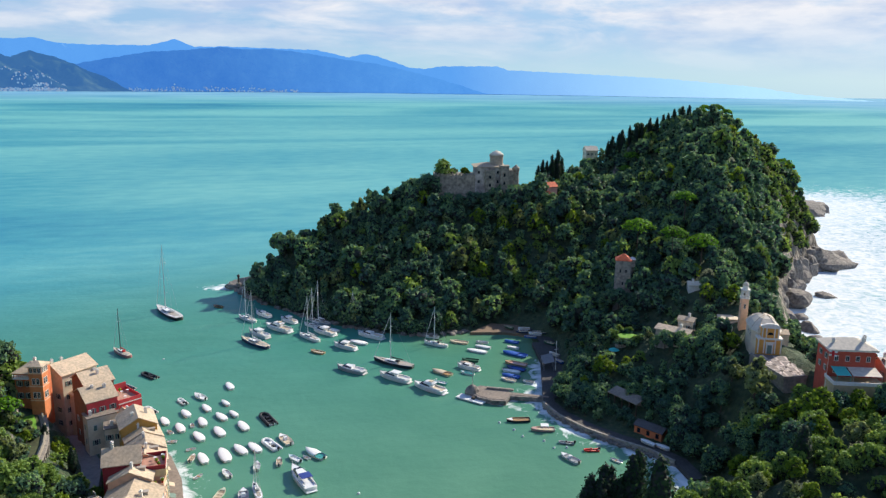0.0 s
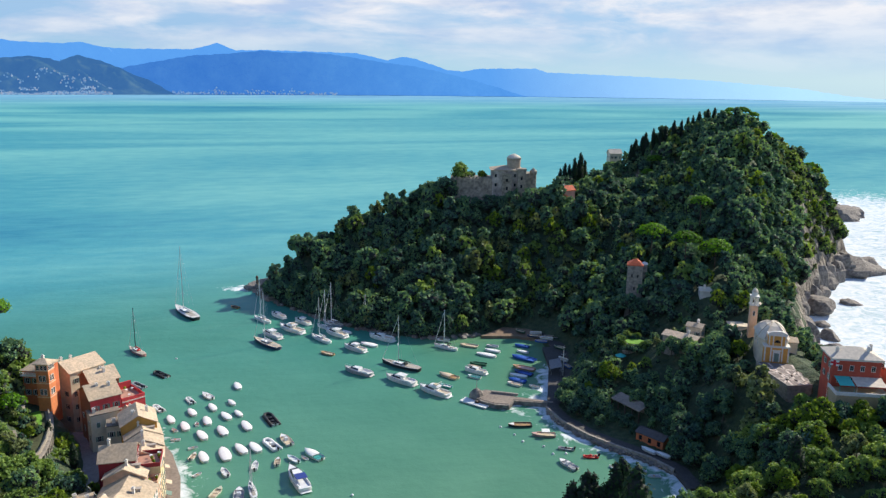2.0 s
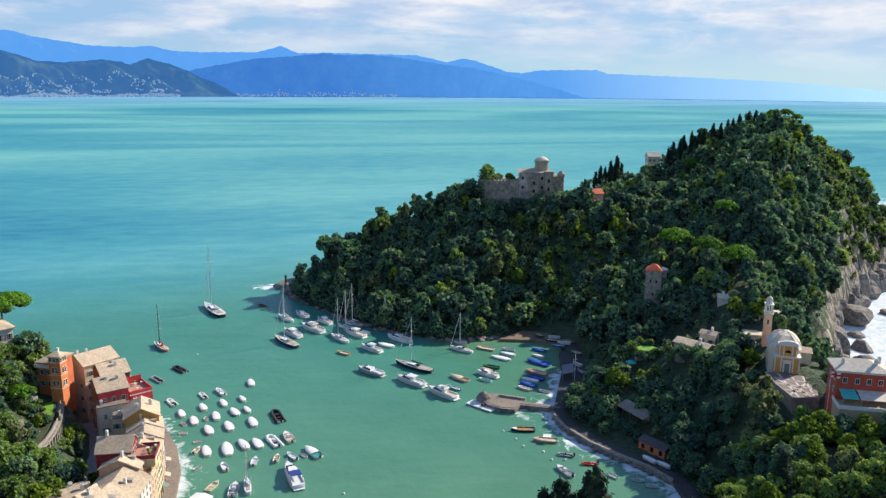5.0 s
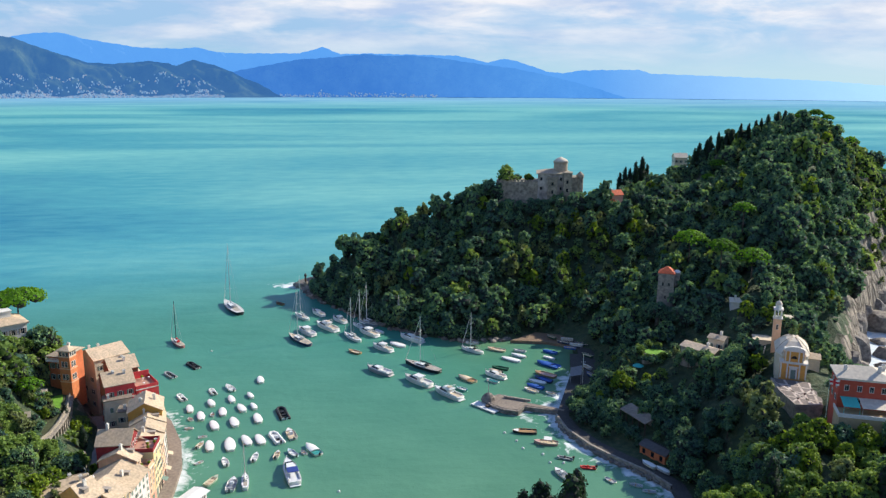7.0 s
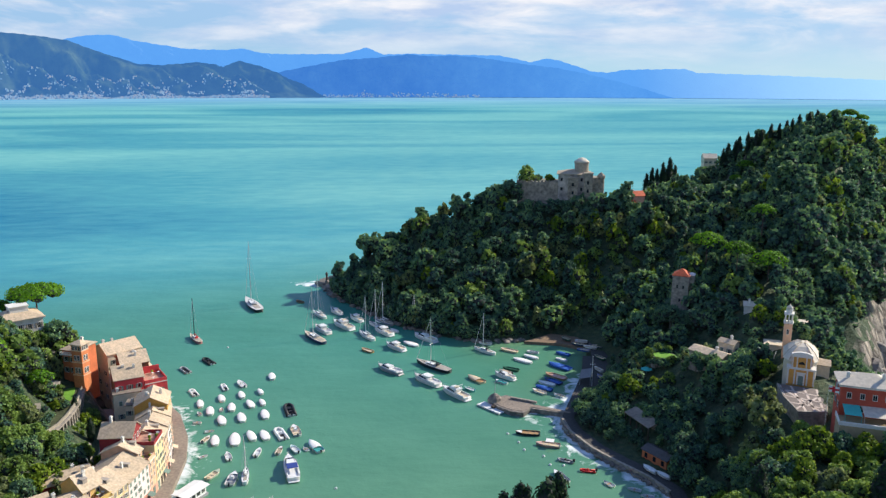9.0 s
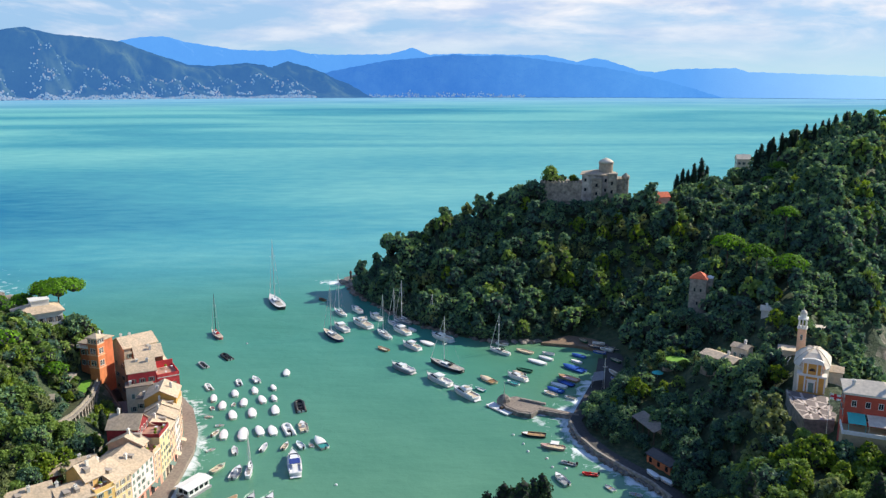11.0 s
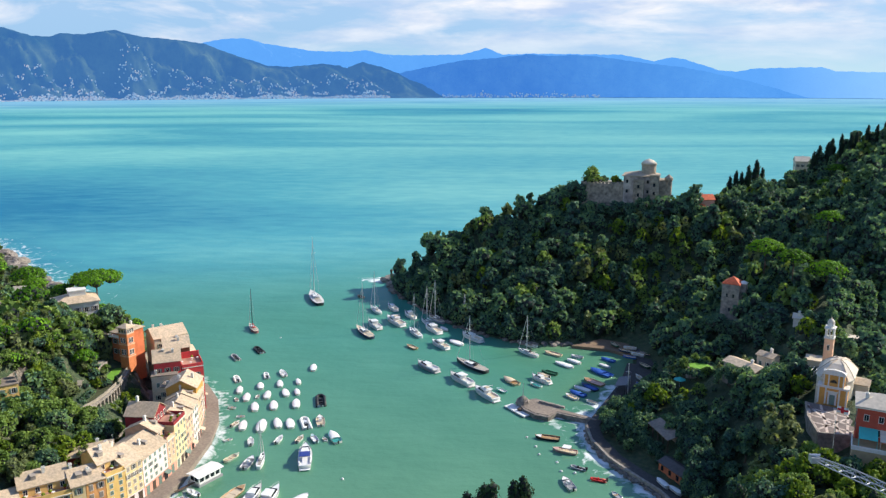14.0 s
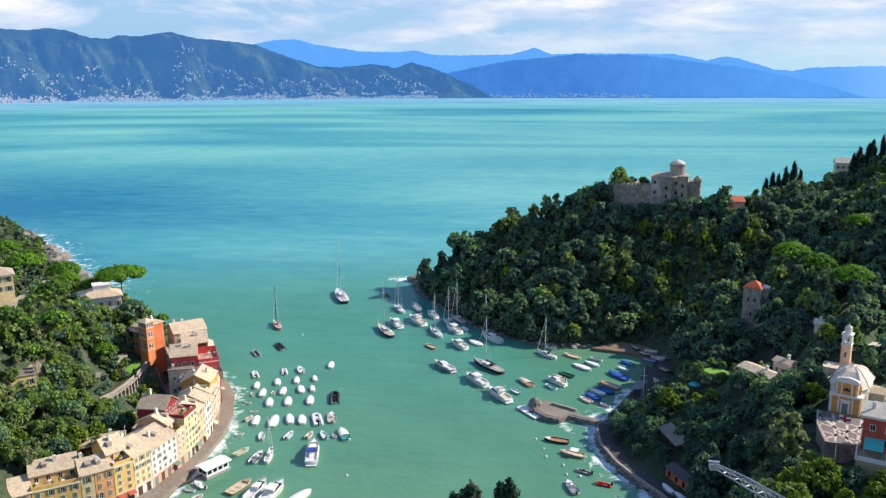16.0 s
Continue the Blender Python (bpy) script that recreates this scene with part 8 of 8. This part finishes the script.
def scatter(x0, y0, x1, y1, spacing, seed, edge, cliff=1.25):
    """Uneven rows of tree places over a stretch of the plan, off the buildings, the shore and the barest rock."""
    rnd = np.random.RandomState(seed)
    X, Y = np.meshgrid(np.arange(x0, x1, spacing), np.arange(y0, y1, spacing * 0.87))
    X = X + (np.arange(X.shape[0])[:, None] % 2) * spacing / 2
    X = (X + rnd.uniform(-0.42, 0.42, X.shape) * spacing).ravel()
    Y = (Y + rnd.uniform(-0.42, 0.42, Y.shape) * spacing).ravel()
    ok = coast_distance(X, Y) > edge
    for a, b, r in CLEAR:
        ok &= (X - a) ** 2 + (Y - b) ** 2 > (r + 1.2) ** 2
    ok &= ~((X > np.interp(Y, FACADE_Y, FACADE_X) - 12.8) & (Y < 64) & (X < 20))
    ok &= ~((X < np.interp(Y, QUAY_Y, QUAY_X)) & (X > 78) & (Y > -20) & (Y < 118))
    slope = np.hypot(ground(X + 2, Y) - ground(X - 2, Y), ground(X, Y + 2) - ground(X, Y - 2)) / 4
    ok &= slope < cliff
    X, Y = X[ok], Y[ok]
    Z = ground(X, Y)
    U = rnd.uniform(0, 1, (len(X), 3))
    return [tuple(float(q) for q in row) for row in np.column_stack([X, Y, U, Z])]


def pick(u, v, sunny=False, open_ground=False):
    """The kind of tree at one place; sunny slopes and old terraces take more olives and trees in sunlit leaf colour."""
    if sunny:
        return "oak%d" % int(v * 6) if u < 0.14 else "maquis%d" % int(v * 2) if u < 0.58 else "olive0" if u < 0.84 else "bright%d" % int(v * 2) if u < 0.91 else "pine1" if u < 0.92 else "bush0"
    if open_ground:
        return "oak%d" % int(v * 6) if u < 0.34 else "maquis%d" % int(v * 2) if u < 0.56 else "olive0" if u < 0.70 else "bright%d" % int(v * 2) if u < 0.82 else "bush0"
    return "oak%d" % int(v * 6) if u < 0.82 else "olive0" if u < 0.88 else "maquis%d" % int(v * 2) if u < 0.93 else "bright%d" % int(v * 2) if u < 0.96 else "bush0"


def on_terraces(x, y):
    """The old garden terraces half way up the headland."""
    return ((x - 120) / 34) ** 2 + ((y - 138) / 26) ** 2 < 1 + 0.5 * math.sin(x * 0.21) * math.cos(y * 0.17)


def woods(name, places, label, small, big, tall=1.0, sunny=False, coarse=False):
    """Many trees joined into one wood."""
    by_mat = {}
    for x, y, u, v, w, z in places:
        stand = noise.noise(Vector((x * 0.050, y * 0.050, 5.0)))
        k = KINDS[pick(min(0.999, max(0.0, u + 0.45 * stand)), v, sunny, on_terraces(x, y))]
        s, a = (small + (big - small) * w**1.6) * (1 + 0.35 * noise.noise(Vector((x * 0.07, y * 0.07, 9.0)))), 6.283 * ((v * 6) % 1.0)
        c, n = math.cos(a), math.sin(a)
        P = k["CV" if coarse else "V"] * s * np.array([1.0, 0.82 + 0.36 * w, 1.0])
        P = np.stack([P[:, 0] * c - P[:, 1] * n + x, P[:, 0] * n + P[:, 1] * c + y, P[:, 2] * tall * (0.9 + 0.3 * u) + z - 0.3], 1)
        by_mat.setdefault(k["mat"].name, []).append((P, k["CF" if coarse else "F"], np.full(len(P), (u * 7.3 + v) % 1.0), k["mat"]))
    for lists in by_mat.values():
        V, F, T, off = [], [], [], 0
        for P, f, t, mat in lists:
            V.append(P)
            F.append(f + off)
            T.append(t)
            off += len(P)
        me = mixed_mesh(name, np.concatenate(V), np.concatenate(F), lists[0][3], np.concatenate(T))
        tagged(new(name, me), label + {"olive_leaves": ", grey-green olives", "bright_leaves": ", light green trees", "pine_needles": ", umbrella pines", "sunlit_oak_leaves": ", evergreens in sunlit green"}.get(lists[0][3].name, ", dark evergreen oaks"), "woods", kind="stuff")


def single(places, small, big, sunny=False):
    for x, y, u, v, w, z in places:
        plant(pick(u, v, sunny), x, y, small + (big - small) * w, 360 * v, z - 0.3)


# single trees on the slopes nearest the camera; the others are joined into woods
HILL = random.Random(29)
GARDEN = []
for i in range(330):
    x, y = HILL.uniform(-90, -66.5), HILL.uniform(-14, 36)
    z = ground_at(x, y)
    if (x + 70.8) ** 2 + (y - 11.6) ** 2 > 12 and (x + 68) ** 2 + (y - 29) ** 2 > 26 and not (x > -75 and y > 31) and (x + 77) ** 2 + (y + 13) ** 2 > 40:
        GARDEN.append((x, y, HILL.random(), HILL.random(), HILL.random(), max(z, 14.5) if x > -74 and y > -2 else z))
woods("garden_woods", GARDEN, "trees and shrubs on the bank behind the garden", 0.45, 0.85, sunny=True)
RIGHT = [p for p in scatter(72, -125, 185, -8, 6.2, 3, 8, 2.5) if not (p[0] < 100 and p[1] > -40)]
single([p for p in RIGHT if p[1] > -36], 0.8, 1.25)
single([p for p in RIGHT if -75 < p[1] <= -36], 0.75, 1.2, True)
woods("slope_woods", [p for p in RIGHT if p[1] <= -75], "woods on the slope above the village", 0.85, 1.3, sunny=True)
LEFT = scatter(-118, -64, -44, 68, 4.0, 4, 13, 5.0)
single([p for p in LEFT if p[0] > -73 and p[1] > -45], 0.7, 1.15, True)
woods("hillside_woods", [p for p in LEFT if not (p[0] > -73 and p[1] > -45)], "woods on the hillside behind the village", 0.7, 1.15, sunny=True)
SADDLE = [p for p in scatter(86, -12, 172, 64, 4.5, 6, 4.2, 4.0) if not 0.91 < p[2] < 0.945]
woods("saddle_woods", [(x, y, u, v, w * (0.55 if x < 122 else 1.0), z) for x, y, u, v, w, z in SADDLE], "gardens and trees between the harbour and the church", 0.5, 1.1)
HEAD = [p for p in scatter(8, 60, 345, 300, 4.9, 7, 0.9, 7.0) if p[1] < 60 + 0.95 * (p[0] + 130) and not (93 < p[0] < 172 and p[1] < 64) and not (p[0] > 185 and p[1] < 190 and p[5] < (21 if p[1] < 120 else 12)) and p[1] < (222 if p[0] < 175 else 285 if p[0] < 235 else 262)]
for i in range(70):
    u, q = 0.06 + 0.94 * (i + 0.5) / 70, random.Random(700 + i)
    x = float(np.interp(u, [0, 0.2, 0.45, 0.7, 1.0], [-0.5, 12.5, 36.5, 62, 91])) + q.uniform(-1.6, 0.2)
    y = float(np.interp(u, [0, 0.2, 0.45, 0.7, 1.0], [203.5, 170, 132.5, 111.5, 113])) + q.uniform(-2.2, 0.0)
    HEAD.append((x, y, q.random() * 0.8, q.random(), q.random() * 0.5, 0.4))
woods("headland_woods", [p for p in HEAD if p[0] < 236 + 0.30 * (p[1] - 60)], "dense woods covering the headland", 0.5, 1.4, 1.08)
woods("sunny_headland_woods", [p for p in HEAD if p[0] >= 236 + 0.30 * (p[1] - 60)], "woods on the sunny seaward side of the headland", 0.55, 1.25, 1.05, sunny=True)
UNDER = [p for p in scatter(30, 84, 215, 215, 5.6, 23, 3, 4.0) if not (93 < p[0] < 172 and p[1] < 64)]
woods("headland_underwood", [(x, y, u * 0.7, v, w, z) for x, y, u, v, w, z in UNDER], "low trees and scrub between the taller oaks", 0.4, 0.62, coarse=True)
EAST = [p for p in scatter(172, -60, 235, 110, 4.6, 8, 3, 7.0) if p[5] > (20 if p[1] > 0 else 10)] + scatter(345, 200, 450, 350, 8, 12, 4, 3.0)
woods("cliff_woods", EAST, "scrub and trees above the sea cliffs", 0.6, 1.0, coarse=True)
WEST = scatter(-320, 68, -85, 292, 7.4, 10, 5, 2.2) + scatter(-165, -64, -118, 68, 5.5, 11, 8, 4.0) + scatter(-112, -30, -74, 30, 4.6, 14, 8, 9.0)
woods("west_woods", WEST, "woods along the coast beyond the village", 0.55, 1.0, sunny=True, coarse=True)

# ---------- rocks ----------


def boulder(rnd, planes=13, level=3):
    """A broken, angular lump of about unit size."""
    iv, _ = ico(level)
    n = rnd.normal(0, 1, (planes, 3))
    n /= np.linalg.norm(n, axis=1, keepdims=True)
    cut = rnd.uniform(0.55, 1.0, planes)
    reach = np.where(iv @ n.T > 0.05, cut / np.maximum(iv @ n.T, 0.05), 9.0).min(1)
    lumps = np.array([noise.noise(Vector(p * 3.1 + rnd.uniform(0, 0.01))) for p in iv])
    return iv * (np.minimum(reach, 1.2) + 0.06 * lumps)[:, None]


def rock(x, y, z, r, seed, squash=0.7):
    rnd = np.random.RandomState(seed)
    V = boulder(rnd) * np.array([r * rnd.uniform(1.1, 1.6), r * 1.15, r * squash * 1.2])
    ob = new("rock", raw_mesh("rock", V, ico(3)[1], ROCKY, False))
    ob.matrix_basis = pose(x, y, z, 0, 0, seed * 50)
    return tagged(ob, "dark wet sea rock at the foot of the cliffs", "rock", "sea rocks")


for i, (x, y, z, r) in enumerate(((331, 158, 0, 9), (322, 160, 2, 10), (311, 158, 3, 9), (340, 168, 1, 7), (299, 151, 3, 8), (285, 140, 3, 8), (468, 316, 0, 10), (455, 308, 2, 11), (263, 118, 2, 6), (274, 108, 0, 3.5), (236, 84, 0, 3), (226, 68, 0, 4), (216, 52, 1, 4), (208, 40, 1, 5), (-4.5, 205, 0, 3), (-2, 210, 0.5, 3.4), (3, 206, 2, 4), (0, 196, 0.5, 2.5), (4, 184, 0.5, 2.2), (247, 100, 3, 6))):
    rock(x, y, z, r, i + 1)

def riprap(name, line, count, small, big, z, label, seed, tall=0.7):
    """Broken rock heaped along a line."""
    rnd = np.random.RandomState(seed)
    level = 3 if big > 3 else 2
    forms, jf = [boulder(rnd, level=level) for _ in range(9)], ico(level)[1]
    pts = np.array(line, float)
    lens = np.concatenate([[0], np.cumsum(np.hypot(*np.diff(pts, axis=0).T))])
    V, F = [], []
    for i in range(count):
        u, a = rnd.uniform(0, lens[-1]), rnd.uniform(0, 6.283)
        c = np.array([np.interp(u, lens, pts[:, 0]), np.interp(u, lens, pts[:, 1]), z + rnd.uniform(-0.4, 0.3)]) + np.append(rnd.normal(0, big * 0.45, 2), 0)
        P = forms[i % 9] * rnd.uniform(small, big) * np.array([1.35, 1.1, tall * 1.2])
        V.append(np.stack([P[:, 0] * math.cos(a) - P[:, 1] * math.sin(a), P[:, 0] * math.sin(a) + P[:, 1] * math.cos(a), P[:, 2]], 1) + c)
        F.append(jf + i * len(P))
    tagged(new(name, raw_mesh(name, np.concatenate(V), np.concatenate(F), ROCKY, False)), label, "rocks", kind="stuff")


riprap("shore_rocks", [(82, 31), (81.2, 24), (81.6, 18), (85.2, 7), (89.8, -1.5), (95.6, -10.5), (98.6, -18)], 170, 0.3, 0.75, 0.5, "rough boulders heaped along the waterside road", 3)
riprap("cliff_rocks", [(191, 21), (195, 38), (202, 51), (219, 76), (242, 105), (266, 124), (299, 151), (328, 167)], 180, 0.8, 2.2, 0.2, "broken rocks in the surf under the cliffs", 4)
riprap("cliff_slabs", [(186, 22), (189.5, 38), (197, 52), (214, 77), (236, 106), (262, 126), (296, 152), (322, 167)], 100, 3.0, 5.6, 3.0, "large broken grey cliff slabs above the surf", 9, 1.35)
riprap("headland_rocks", [(-3, 204), (2, 185), (11, 169), (23, 147.5), (35, 131), (51, 116.5), (67, 107), (85, 108)], 170, 0.5, 1.5, 0.2, "dark rocks along the wooded shore", 5)
riprap("west_rocks", [(-128, 138), (-203, 203), (-245, 252), (-300, 300)], 150, 1.5, 4.5, 0.8, "rocks at the foot of the wooded coast", 6)
lighthouse = thing("harbour_light", pose(-1.2, 203.5, 0), "small dark harbour light on the rocky point", "beacon")
part("base", Geo().lathe([(1.3, 0.5), (1.2, 3.2)], sides=10), STONE, lighthouse)
part("post", Geo().lathe([(0.55, 3.2), (0.45, 6.0), (0.7, 6.1), (0.7, 6.9), (0.1, 7.6)], sides=10), WOOD_DARK, lighthouse)
